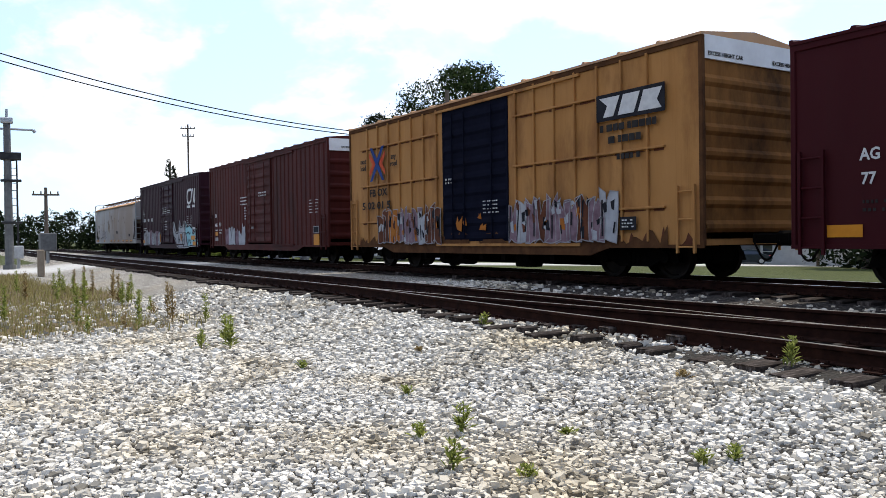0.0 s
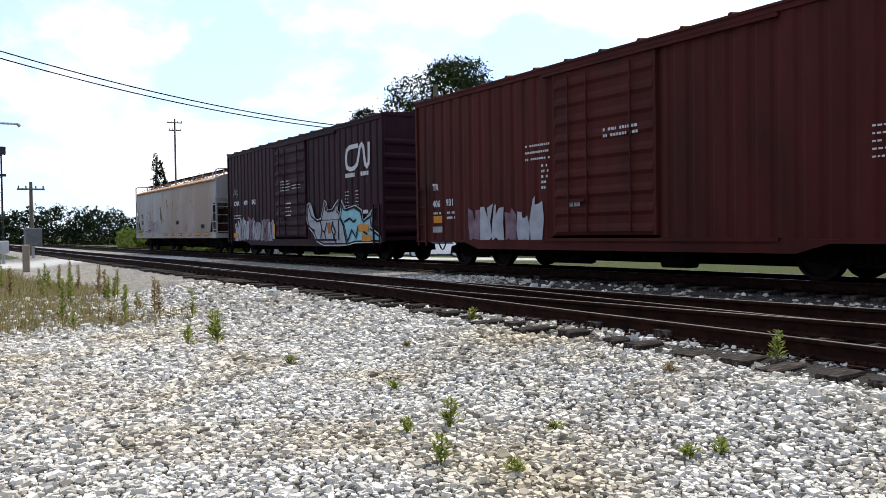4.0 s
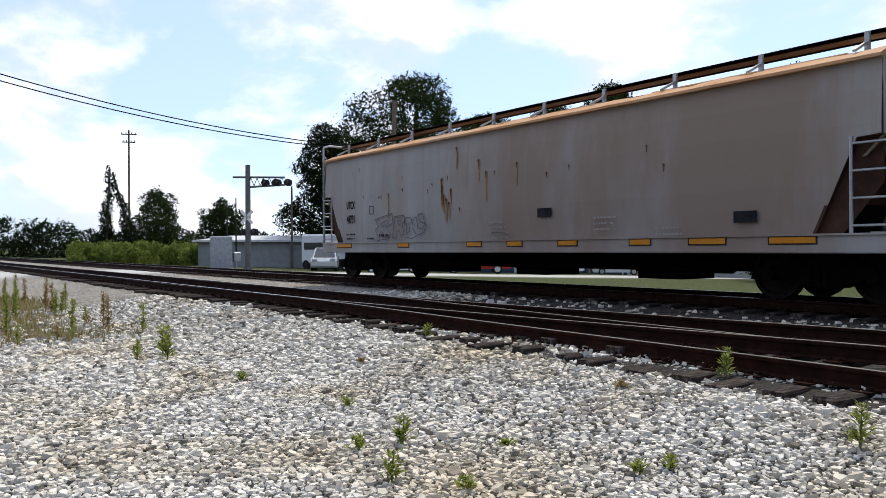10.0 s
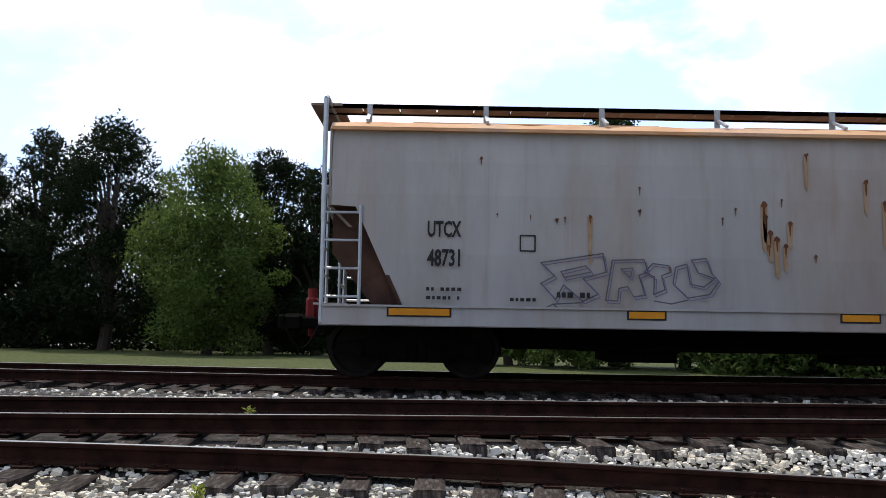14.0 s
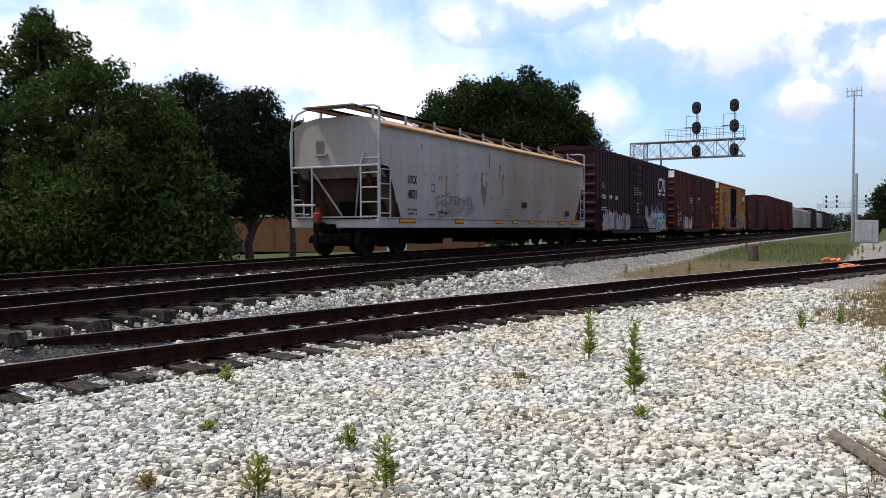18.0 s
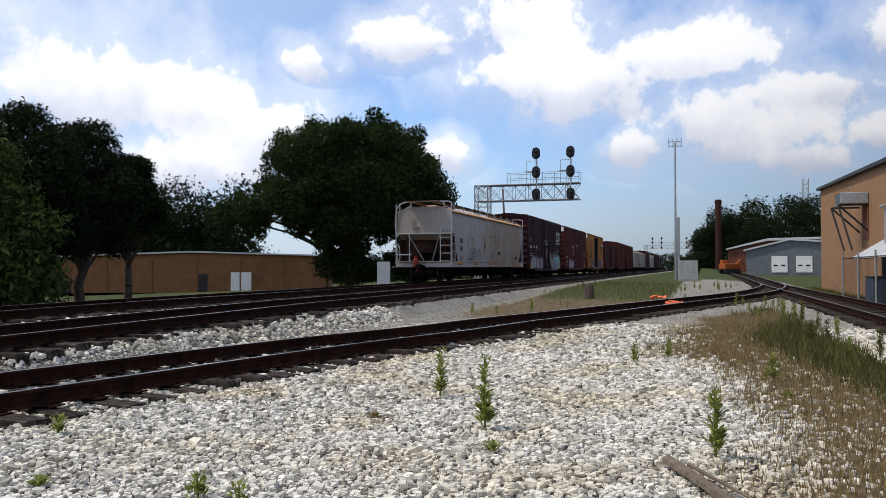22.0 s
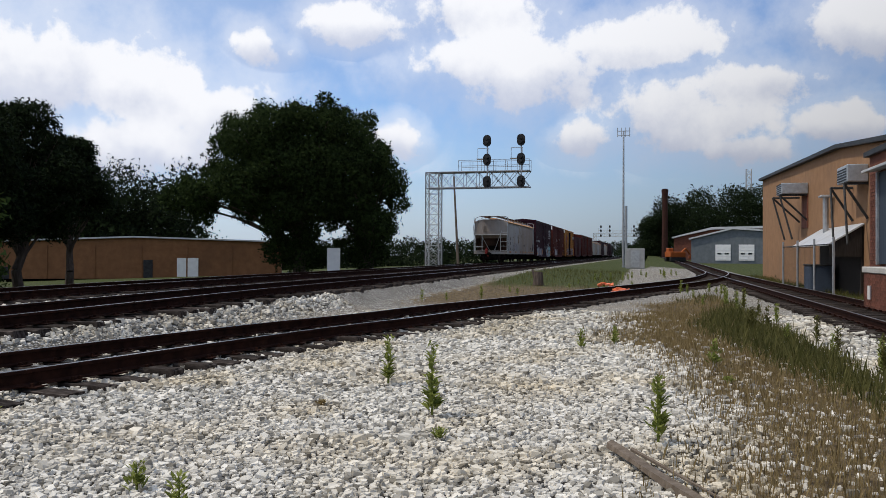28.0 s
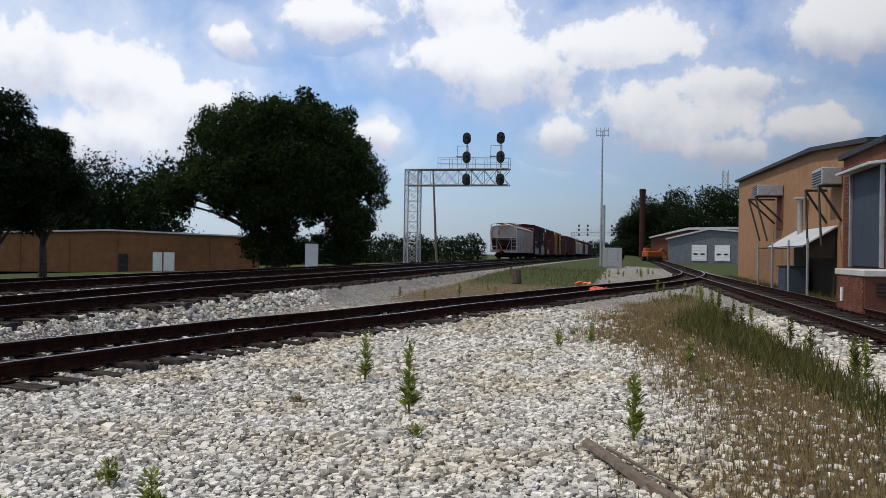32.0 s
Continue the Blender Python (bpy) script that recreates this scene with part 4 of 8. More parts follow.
def panel(car, name, x0, x1, z0, z1, mat, label="", proud=0.006, y=-HALF, bevel=0.0):
    """A flat mark or plate on the near side."""
    bm = bmesh.new()
    box(bm, ((x0 + x1) / 2, y - proud / 2, (z0 + z1) / 2), (x1 - x0, proud, z1 - z0), bevel=bevel)
    return part(name, bm, mat, car, label)


def side_text(car, text, x, z, size, mat, width=1.0, y=-HALF - 0.012, label=""):
    return words(text, size, mat, car, pose(x, y, z, 90, 0, 0), width=width, label=label)


def bars(car, x0, x1, z, n, mat, h=0.06, gap=0.11, y=-HALF - 0.008, seed=0):
    """Rows of small writing too faint to read."""
    rnd = random.Random(seed)
    bm = bmesh.new()
    for i in range(n):
        x = x0
        while x < x1 - 0.03:
            w = min(rnd.uniform(0.45, 1.0) * max(0.07, 1.3 * h), x1 - x)
            box(bm, (x + w / 2, y, z - i * gap), (w, 0.006, h))
            x += w + (0.028 if rnd.random() < 0.75 else 0.1)
    return tagged(part("small_print", bm, mat, car, "rows of worn stencilled print"), kind="stuff")


def strokes(car, name, lines, r, mat, y, label=""):
    """Sprayed lines: each a flat mitred ribbon along a polyline in x and z."""
    for k, ln in enumerate(lines):
        bm = bmesh.new()
        p = [Vector((a, b)) for a, b in ln]
        closed = (p[0] - p[-1]).length < 1e-6
        left, right = [], []
        for i, q in enumerate(p):
            a = (q - p[i - 1]).normalized() if i else ((q - p[-2]).normalized() if closed else (p[1] - q).normalized())
            b = (p[i + 1] - q).normalized() if i < len(p) - 1 else ((p[1] - q).normalized() if closed else a)
            na, nb = Vector((-a.y, a.x)), Vector((-b.y, b.x))
            mdir = na + nb
            mdir = na if mdir.length < 0.2 else mdir.normalized()
            w = r / 2 / max(0.45, mdir.dot(na))
            left.append(q + mdir * w)
            right.append(q - mdir * w)
        yy = y - 0.0011 * k
        for i in range(len(p) - 1):
            poly(bm, [(right[i].x, yy, right[i].y), (right[i + 1].x, yy, right[i + 1].y), (left[i + 1].x, yy, left[i + 1].y), (left[i].x, yy, left[i].y)])
        part(name, bm, mat, car, label)


def shape(bm, pts, y, mi=0):
    vs = [bm.verts.new((x, y, z)) for x, z in pts]
    f = bm.faces.new(vs)
    f.material_index = mi
    if f.normal.length == 0:
        f.normal_update()
    r = bmesh.ops.extrude_face_region(bm, geom=[f])
    for v in r["geom"]:
        if isinstance(v, bmesh.types.BMVert):
            v.co.y -= 0.004
    for g in r["geom"]:
        if isinstance(g, bmesh.types.BMFace):
            g.material_index = mi


def spikes(rnd, x0, x1, z0, z1, n):
    """A jagged outline such as sprayed letters have."""
    top = []
    for i in range(n + 1):
        x = x0 + (x1 - x0) * i / n
        top.append((x + rnd.uniform(-0.08, 0.08), z1 - (0.0 if i % 2 else 0.35) * (z1 - z0) - rnd.uniform(0, 0.18) * (z1 - z0)))
    return [(x0, z0 + rnd.uniform(0, 0.1)), *top, (x1, z0 + rnd.uniform(0, 0.1))]


def blocky(rnd, x0, x1, z0, z1):
    """A stout letter-like patch with a notched top and a dripping foot."""
    w = x1 - x0
    j = lambda k=0.05: rnd.uniform(-k, k)
    return [(x0 + j(), z0 + abs(j(0.1))), (x0 + 0.3 * w, z0 + abs(j(0.16))), (x0 + 0.6 * w, z0 + abs(j(0.1))), (x1 + j(), z0 + abs(j(0.16))), (x1 + j(), z0 + 0.55 * (z1 - z0)), (x1 + j(0.1), z1 + j(0.1)), (x0 + 0.62 * w, z1 + j(0.12)), (x0 + (0.5 + j(0.2)) * w, z1 - abs(j(0.35)) - 0.05), (x0 + 0.34 * w, z1 + j(0.08)), (x0 + j(0.08), z1 + j(0.1)), (x0 + j(0.06), z0 + 0.5 * (z1 - z0))]


def ribbed_end(car, s, mat, mat_top=None, n=7, eave=EAVE):
    """The end wall: pressed horizontal corrugations under a plain top plate."""
    bm = bmesh.new()
    z, rings = SILL + 0.25, []
    top = eave - 0.5
    k = n * 6
    for i in range(k + 1):
        u = i / k
        d = 0.05 * max(0.0, math.sin(u * n * 2 * math.pi)) ** 0.6 if 0 < i < k else 0
        rings.append([(s * (LONG - 0.04 + d), y, z + (top - z) * u) for y in ((-HALF + 0.06), (HALF - 0.06))])
    rings.append([(s * (LONG - 0.04), y, eave + 0.02) for y in (-HALF + 0.06, HALF - 0.06)])
    loft(bm, rings)
    part("end_wall", bm, mat, car, "corrugated steel end wall")
    if mat_top:
        b2 = bmesh.new()
        box(b2, (s * (LONG - 0.02), 0, eave - 0.22), (0.05, 2 * HALF - 0.1, 0.46))
        pl = part("end_plate", b2, mat_top, car, "white plate along the top of the end")


def boxcar(name, label, mat, mat_end_top=None, ribs="sheets", door_mat=None, eave=EAVE, sill_mat=None):
    car = thing(name, label, "boxcar")
    bm = bmesh.new()
    rs = []
    # side walls as shallow pressed sheets or plain walls with posts
    for s in (-1, 1):
        pts = []
        x = -LONG
        if ribs == "sheets":
            w = 0.46
            n = int(round(2 * LONG / w))
            for i in range(n):
                a, b = -LONG + 2 * LONG * i / n, -LONG + 2 * LONG * (i + 1) / n
                pts += [(a, 0.0), (a + 0.07, 0.028), (a + 0.15, 0.028), (a + 0.22, 0.0)]
            pts.append((LONG, 0.0))
        else:
            pts = [(-LONG, 0), (LONG, 0)]
        rings = [[(x, s * (HALF - d if abs(x) > 1.75 else HALF - 0.05), z) for x, d in pts] for z in (SILL, eave)]
        loft(bm, rings)
    box(bm, (0, 0, SILL + 0.06), (2 * LONG - 0.1, 2 * HALF - 0.1, 0.12))
    part("body", bm, mat, car)
    bm = bmesh.new()
    for s in (-1, 1):
        for x in (-LONG + 0.05, LONG - 0.05):
            box(bm, (x, s * (HALF - 0.02), (SILL + eave) / 2), (0.1, 0.1, eave - SILL), bevel=0.015)
        box(bm, (0, s * (HALF + 0.004), eave - 0.05), (2 * LONG, 0.05, 0.13), bevel=0.01)
        prism(bm, [(-LONG, SILL + 0.02), (-LONG, SILL - 0.05), (-5.2, SILL - 0.05), (-4.6, SILL - 0.22), (4.6, SILL - 0.22), (5.2, SILL - 0.05), (LONG, SILL - 0.05), (LONG, SILL + 0.02)], s * HALF - 0.03, s * HALF + 0.02)
    part("side_frame", bm, sill_mat or mat, car)
    # roof with raised cross ribs
    bm = bmesh.new()
    rings = []
    for i in range(14):
        a = -LONG + 2 * LONG * i / 14
        for dx, dz in ((0.0, 0.045), (0.06, 0.045), (0.09, 0.0), (2 * LONG / 14 - 0.03, 0.0)):
            rings.append([(a + dx, yy, zz + (dz if k_ not in (0, 4) else 0)) for k_, (yy, zz) in enumerate(((-HALF - 0.05, eave), (-HALF - 0.05, eave + 0.05), (0, eave + 0.22), (HALF + 0.05, eave + 0.05), (HALF + 0.05, eave)))])
    rings.append([(LONG, yy, zz) for _, yy, zz in rings[3]])
    loft(bm, rings, close=True)
    part("roof", bm, mat if mat is not M_YELLOW else M_HOPRUST, car, "ribbed steel roof")
    for s in (-1, 1):
        ribbed_end(car, s, M_END_SHADE_GRIME if mat is M_YELLOW else mat, mat_end_top, eave=eave)
        coupler(car, s * LONG, s)
        bogie(car, s * (LONG - 2.3))
    # doors on both sides
    for s in (-1, 1):
        bm = bmesh.new()
        y = s * (HALF + 0.01)
        rings, z0, z1 = [], SILL + 0.12, eave - 0.18
        for i in range(46):
            u = i / 45
            dd = 0.035 * max(0.0, math.sin(u * 9 * 2 * math.pi)) ** 0.7
            rings.append([(x, y + s * (dd if abs(x) < 1.5 else 0.02) if abs(x) < 1.57 else y - s * 0.06, z0 + (z1 - z0) * u) for x in (-1.58, -1.56, -1.5, -1.46, 1.46, 1.5, 1.56, 1.58)])
        loft(bm, rings)
        d = part("door", bm, door_mat or mat, car, "sliding side door")
        b2 = bmesh.new()
        for x in (-1.0, -0.4, 0.9):
            rod(b2, (x, y + s * 0.06, SILL + 0.2), (x, y + s * 0.06, eave - 0.3), 0.022, 6)
        box(b2, (-0.7, y + s * 0.06, SILL + 0.9), (0.5, 0.05, 0.06))
        part("lock_rod", b2, door_mat or mat, d)
        for z in (SILL + 0.02, eave - 0.16):
            b3 = bmesh.new()
            box(b3, (1.2, y + s * 0.02, z), (6.2, 0.07, 0.07))
            part("door_track", b3, mat, car)
    for x in (-LONG + 0.4, LONG - 0.4):
        for s in (-1, 1):
            ladder(car, x, s * (HALF + 0.06), SILL - 0.15, 2.3 if x < 0 else 1.9, mat=mat)
    bm = bmesh.new()
    for x in (-3.2, 3.2):
        rod(bm, (x, -0.5, 0.62), (x + 1.1, -0.5, 0.62), 0.2, 10)
    box(bm, (0, 0, 0.62), (11.5, 0.3, 0.22))
    box(bm, (0.2, 0.1, 0.42), (8.2, 0.6, 0.42))
    for i in range(7):
        box(bm, (-3.0 + i, 0, 0.5), (0.16, 2.7, 0.34))
    rod(bm, (-2.6, -0.9, 0.34), (-1.0, -0.9, 0.34), 0.17, 10)
    box(bm, (1.6, -0.95, 0.36), (0.7, 0.4, 0.4), bevel=0.04)
    rod(bm, (-4, 0.3, 0.40), (4, 0.3, 0.40), 0.03, 6)
    part("underframe", bm, M_UNDER, car, "black centre sill over an added block for the darkness below and brake gear")
    return car


def yellow_car():
    car = boxcar("yellow_boxcar", "yellow ribbed steel boxcar with a dark sliding door and graffiti", M_YELLOW, M_WHITE, ribs="posts", door_mat=M_NAVY, sill_mat=M_GRIME_SHADE)
    Y = -HALF - 0.012
    for s in (-1, 1):
        for sd in (-1, 1):
            for i in range(7):
                x = sd * (1.9 + 0.74 * i)
                bm = bmesh.new()
                box(bm, (x, s * (HALF + 0.012), (SILL + EAVE) / 2), (0.06, 0.09, EAVE - SILL - 0.16), bevel=0.012)
                part("post", bm, M_YELLOW, car)
            for z in (1.50, 2.72, 3.98):
                bm = bmesh.new()
                box(bm, (sd * 4.3, s * (HALF + 0.02), z), (5.0, 0.09, 0.05), bevel=0.008)
                part("rail_strip", bm, M_YELLOW, car)
                # brown dashes paint the shadow line under each strip
                bm = bmesh.new()
                for i in range(18):
                    w_ = 0.27
                    box(bm, (sd * (1.95 + 0.275 * i), s * (HALF + 0.002), z - 0.05), (w_, 0.008, 0.014 + 0.012 * ((i * 3) % 4)))
                tagged(part("rust_line", bm, M_SPRAY[6], car, "brown dashes painting the shadow line under the strip"), kind="stuff")
    y = -HALF - 0.068
    panel(car, "emblem", 4.9, 6.86, 3.42, 4.0, M_SPRAY[2], "black emblem board with white block marks", y=y)
    for pts in ([(5.0, 3.92), (5.62, 3.92), (5.42, 3.5), (5.12, 3.5), (5.24, 3.74)], [(5.72, 3.92), (6.2, 3.92), (6.02, 3.5), (5.56, 3.5)], [(6.3, 3.92), (6.8, 3.92), (6.66, 3.68), (6.78, 3.5), (6.14, 3.5)]):
        bm = bmesh.new()
        shape(bm, pts, y - 0.010)
        part("emblem_mark", bm, M_LETTER, car, "slanted white block mark")
    bars(car, 5.0, 6.7, 3.26, 1, M_LETTERK, 0.15, y=y, seed=1)
    bars(car, 5.25, 6.2, 3.0, 1, M_LETTERK, 0.15, y=y, seed=2)
    bars(car, 5.5, 6.2, 2.62, 1, M_LETTERK, 0.12, y=y, seed=3)
    # red and blue crossed emblem at the other end
    bm = bmesh.new()
    cx, cz = -5.55, 3.42
    for sx in (-1, 1):
        shape(bm, [(cx + sx * 0.55, cz + 0.24), (cx + sx * 0.55, cz + 0.4), (cx + sx * 0.16, cz + 0.05), (cx + sx * 0.16, cz - 0.05), (cx + sx * 0.55, cz - 0.4), (cx + sx * 0.55, cz - 0.22), (cx + sx * 0.34, cz)][::1 if sx > 0 else -1], y - 0.004)
    part("emblem_red", bm, M_SPRAY[8], car, "red chevrons of a painted emblem")
    bm = bmesh.new()
    shape(bm, [(cx - 0.5, cz + 0.56), (cx - 0.34, cz + 0.56), (cx, cz + 0.16), (cx + 0.34, cz + 0.56), (cx + 0.5, cz + 0.56), (cx + 0.1, cz), (cx + 0.5, cz - 0.56), (cx + 0.34, cz - 0.56), (cx, cz - 0.16), (cx - 0.34, cz - 0.56), (cx - 0.5, cz - 0.56), (cx - 0.1, cz)], y - 0.011)
    part("emblem_blue", bm, M_SPRAY[7], car, "blue cross of a painted emblem")
    side_text(car, "next", -6.78, 3.5, 0.24, M_LETTERK, y=y - 0.006)
    side_text(car, "load", -6.78, 3.27, 0.24, M_LETTERK, y=y - 0.006)
    side_text(car, "any", -4.6, 3.5, 0.24, M_LETTERK, y=y - 0.006)
    side_text(car, "road", -4.65, 3.27, 0.24, M_LETTERK, y=y - 0.006)
    side_text(car, "FB OX", -6.12, 2.36, 0.33, M_LETTERK, 1.3, y=y - 0.006)
    side_text(car, "5 02 01 5", -6.68, 1.94, 0.33, M_LETTERK, 1.6, y=y - 0.006)
    rnd = random.Random(7)
    for n_, (x0, x1, z1) in enumerate(((-5.5, -1.7, 1.85), (1.65, 5.4, 1.95))):
        k = 10
        # ragged patches of grime and painted shade along the low side
        for i in range(14):
            a, w = x0 - 1.4 + (x1 - x0 + 2.8) * i / 14, (x1 - x0 + 2.8) / 14 + 0.06
            bm = bmesh.new()
            shape(bm, [(a, 0.74), (a + w, 0.74), (a + w, 0.84 + rnd.uniform(0, 0.35)), (a + 0.6 * w, 0.75 + rnd.uniform(0, 0.45)), (a + 0.25 * w, 0.8 + rnd.uniform(0, 0.3)), (a, 0.8 + rnd.uniform(0, 0.3))], -HALF - 0.024 - 0.001 * (i % 4))
            part("grime_patch", bm, M_GRIME_SHADE, car, "dark brown grime and painted shade above the sill")
        for i in range(k):
            a, b = x0 + (x1 - x0) * i / k - 0.04, x0 + (x1 - x0) * (i + 1) / k + 0.1
            pts = blocky(rnd, a, b, 0.75, z1 + rnd.uniform(-0.2, 0.05))
            bm = bmesh.new()
            shape(bm, pts, y - 0.002 - 0.003 * (i % 3))
            part("graffiti_letter", bm, M_SPRAY[((6, 5, 3, 6, 3, 0, 5, 3), (3, 6, 3, 0, 3, 6, 3, 3))[n_][(i * 3) % 8]], car, "sprayed lilac and brown graffiti letter")
            strokes(car, "graffiti_outline", [[*pts, pts[0]]], 0.022, M_SPRAY[4], y - 0.014 - 0.0004 * i, "white sprayed outline")
            for q in range(3):
                u, v = rnd.uniform(a + 0.05, b - 0.1), rnd.uniform(0.85, z1 - 0.3)
                bm = bmesh.new()
                shape(bm, [(u, v), (u + rnd.uniform(0.05, 0.16), v + rnd.uniform(-0.05, 0.05)), (u + rnd.uniform(0.05, 0.16), v + rnd.uniform(0.1, 0.3)), (u - 0.03, v + rnd.uniform(0.1, 0.25))], y - 0.012)
                part("graffiti_fill", bm, M_SPRAY[rnd.choice((2, 6, 5, 0, 2))], car)
        lines = [[(a, rnd.uniform(0.78, 1.2)), (a + rnd.uniform(-0.05, 0.1), rnd.uniform(1.2, z1 - 0.1))] for a in np.linspace(x0, x1, 12)]
        strokes(car, "graffiti_shadow", lines, 0.05, M_SPRAY[2], y - 0.012, "black sprayed outlines")
    bm = bmesh.new()
    for x, z, w, h in ((-0.8, 1.2, 0.22, 0.4), (-0.45, 1.3, 0.14, 0.2), (0.3, 1.2, 0.3, 0.14), (0.2, 1.5, 0.2, 0.12)):
        shape(bm, spikes(rnd, x, x + w, z - 0.1, z + h, 3), -HALF - 0.05)
    part("graffiti", bm, M_SPRAY[5], car, "small sprayed tags on the door")
    panel(car, "plate", 5.58, 6.05, 1.05, 1.33, M_SPRAY[2], "small black data plate", y=y)
    bars(car, 5.64, 5.98, 1.26, 3, M_LETTER, 0.03, 0.07, y=y - 0.008, seed=5)
    bars(car, -1.35, -0.95, 2.6, 2, M_LETTER, 0.05, 0.1, y=-HALF - 0.07, seed=6)
    bars(car, 0.5, 1.2, 1.9, 4, M_LETTER, 0.03, 0.1, y=-HALF - 0.07, seed=9)
    for yy in (-1.42, 0.55):
        words("EXCESS HEIGHT CAR", 0.11, M_LETTERK, car, pose(LONG + 0.012, yy, EAVE - 0.38, 90, 0, 90), label="black print on a white plate")
    # rust eating up from the sill and round the posts
    for i in range(22):
        bm = bmesh.new()
        a, w, h = rnd.uniform(-7.5, 7.3), rnd.uniform(0.1, 0.4), rnd.uniform(0.08, 0.4)
        if abs(a) < 1.8:
            bm.free()
            continue
        z0 = 0.74
        shape(bm, [(a, z0), (a + w, z0), (a + w * rnd.uniform(0.7, 1), z0 + h * rnd.uniform(0.3, 0.6)), (a + w * rnd.uniform(0.4, 0.6), z0 + h), (a + w * rnd.uniform(0.1, 0.3), z0 + h * rnd.uniform(0.3, 0.8))], -HALF - 0.004 - 0.0004 * i)
        part("rust_patch", bm, M_SPRAY[6], car, "brown rust patch")
    return car


def cn_car():
    car = boxcar("maroon_boxcar", "dark maroon steel boxcar with a white emblem and silver-blue graffiti", M_MAROON, None)
    y = -HALF - 0.014
    # a white emblem of one continuous rounded band
    pts = [(6.02, 3.92), (5.42, 3.92), (5.18, 3.82), (5.12, 3.6), (5.12, 3.42), (5.18, 3.24), (5.42, 3.16), (5.72, 3.18), (5.95, 3.3), (6.08, 3.6), (6.16, 3.86), (6.3, 3.94), (6.42, 3.84), (6.48, 3.5), (6.54, 3.26), (6.66, 3.18), (6.78, 3.28), (6.8, 3.5), (6.8, 3.97)]
    strokes(car, "emblem", [pts], 0.15, M_LETTER, y, "white rounded line emblem")
    bars(car, 5.05, 5.75, 2.96, 1, M_LETTER, 0.14, y=y, seed=11)
    bars(car, 6.2, 6.86, 2.96, 1, M_LETTER, 0.14, y=y, seed=12)
    side_text(car, "CNA", -6.85, 2.32, 0.3, M_LETTER, 1.1, y=y)
    side_text(car, "409", -5.5, 2.32, 0.3, M_LETTER, 1.1, y=y)
    side_text(car, "342", -4.45, 2.32, 0.3, M_LETTER, 1.1, y=y)
    bars(car, -6.85, -5.9, 1.86, 2, M_LETTER, 0.05, 0.12, y=y, seed=13)
    bars(car, -0.9, 0.1, 3.1, 4, M_LETTER, 0.035, 0.12, y=-HALF - 0.05, seed=14)
    bars(car, 0.3, 1.2, 2.9, 2, M_LETTER, 0.035, 0.12, y=-HALF - 0.05, seed=15)
    bars(car, -0.4, 0.2, 2.2, 4, M_LETTER, 0.05, 0.16, y=-HALF - 0.05, seed=16)
    bars(car, 5.0, 5.3, 2.4, 6, M_LETTER, 0.03, 0.12, y=y, seed=17)
    bars(car, 5.8, 6.0, 2.4, 6, M_LETTER, 0.03, 0.12, y=y, seed=18)
    panel(car, "plate", 6.35, 6.7, 1.62, 1.74, M_LETTER, y=y)
    rnd = random.Random(3)
    y -= 0.018
    silver = [(1.76, 2.08), (1.95, 2.15), (2.14, 2.06), (2.4, 1.62), (2.56, 1.48), (3.0, 1.53), (3.2, 1.9), (3.32, 2.19), (3.51, 2.09), (3.6, 1.81), (3.98, 1.84), (4.47, 2.16), (4.49, 1.97), (4.39, 1.78), (4.55, 1.71), (4.62, 1.51), (4.91, 1.18), (5.19, 0.56), (3.2, 0.54), (2.59, 0.68), (2.37, 0.93), (1.87, 1.23), (1.71, 1.49)]
    cyan = [(4.62, 1.51), (4.68, 1.8), (4.76, 2.14), (4.94, 1.97), (5.06, 1.81), (5.78, 1.92), (6.29, 1.75), (6.35, 1.48), (6.41, 1.39), (6.65, 1.5), (7.12, 1.79), (7.17, 1.62), (6.97, 1.43), (6.92, 1.15), (7.22, 1.04), (7.58, 0.89), (7.61, 0.67), (5.72, 0.64), (5.19, 0.56), (4.91, 1.18)]
    for pts, mt, lab in ((silver, M_SPRAY[0], "silver sprayed graffiti letters"), (cyan, M_SPRAY[1], "pale blue sprayed graffiti letters")):
        bm = bmesh.new()
        shape(bm, pts, y)
        part("graffiti", bm, mt, car, lab)
        c = Vector((sum(p[0] for p in pts) / len(pts), sum(p[1] for p in pts) / len(pts)))
        inner = [(p[0] + 0.05 * (c.x - p[0]) / max(0.3, abs(c.x - p[0])), p[1] + 0.05 * (c.y - p[1]) / max(0.3, abs(c.y - p[1]))) for p in pts]
        strokes(car, "graffiti_outline", [[*inner, inner[0]]], 0.055, M_SPRAY[2], y - 0.009, "black sprayed outline")
        strokes(car, "graffiti_edge", [[*pts, pts[0]]], 0.028, M_LETTER, y - 0.012, "thin white sprayed edge")
    lines = [[(1.85, 2.08), (2.14, 1.63), (2.66, 1.42), (3.03, 1.46), (3.26, 1.88)], [(1.76, 1.31), (2.09, 1.17), (2.48, 1.08)], [(2.96, 1.42), (3.1, 1.11), (2.96, 0.79)], [(3.15, 1.09), (3.29, 1.03), (3.46, 0.75)], [(3.51, 1.37), (3.34, 1.03)], [(4.07, 1.43), (3.89, 1.16), (4.33, 0.57)], [(4.5, 1.48), (4.5, 0.73)], [(4.97, 1.37), (5.41, 1.48), (5.67, 1.35), (5.86, 1.44)], [(4.82, 1.41), (4.95, 1.02), (5.15, 0.58)], [(5.23, 0.71), (5.54, 1.08), (5.86, 0.82), (6.05, 1.25)]]
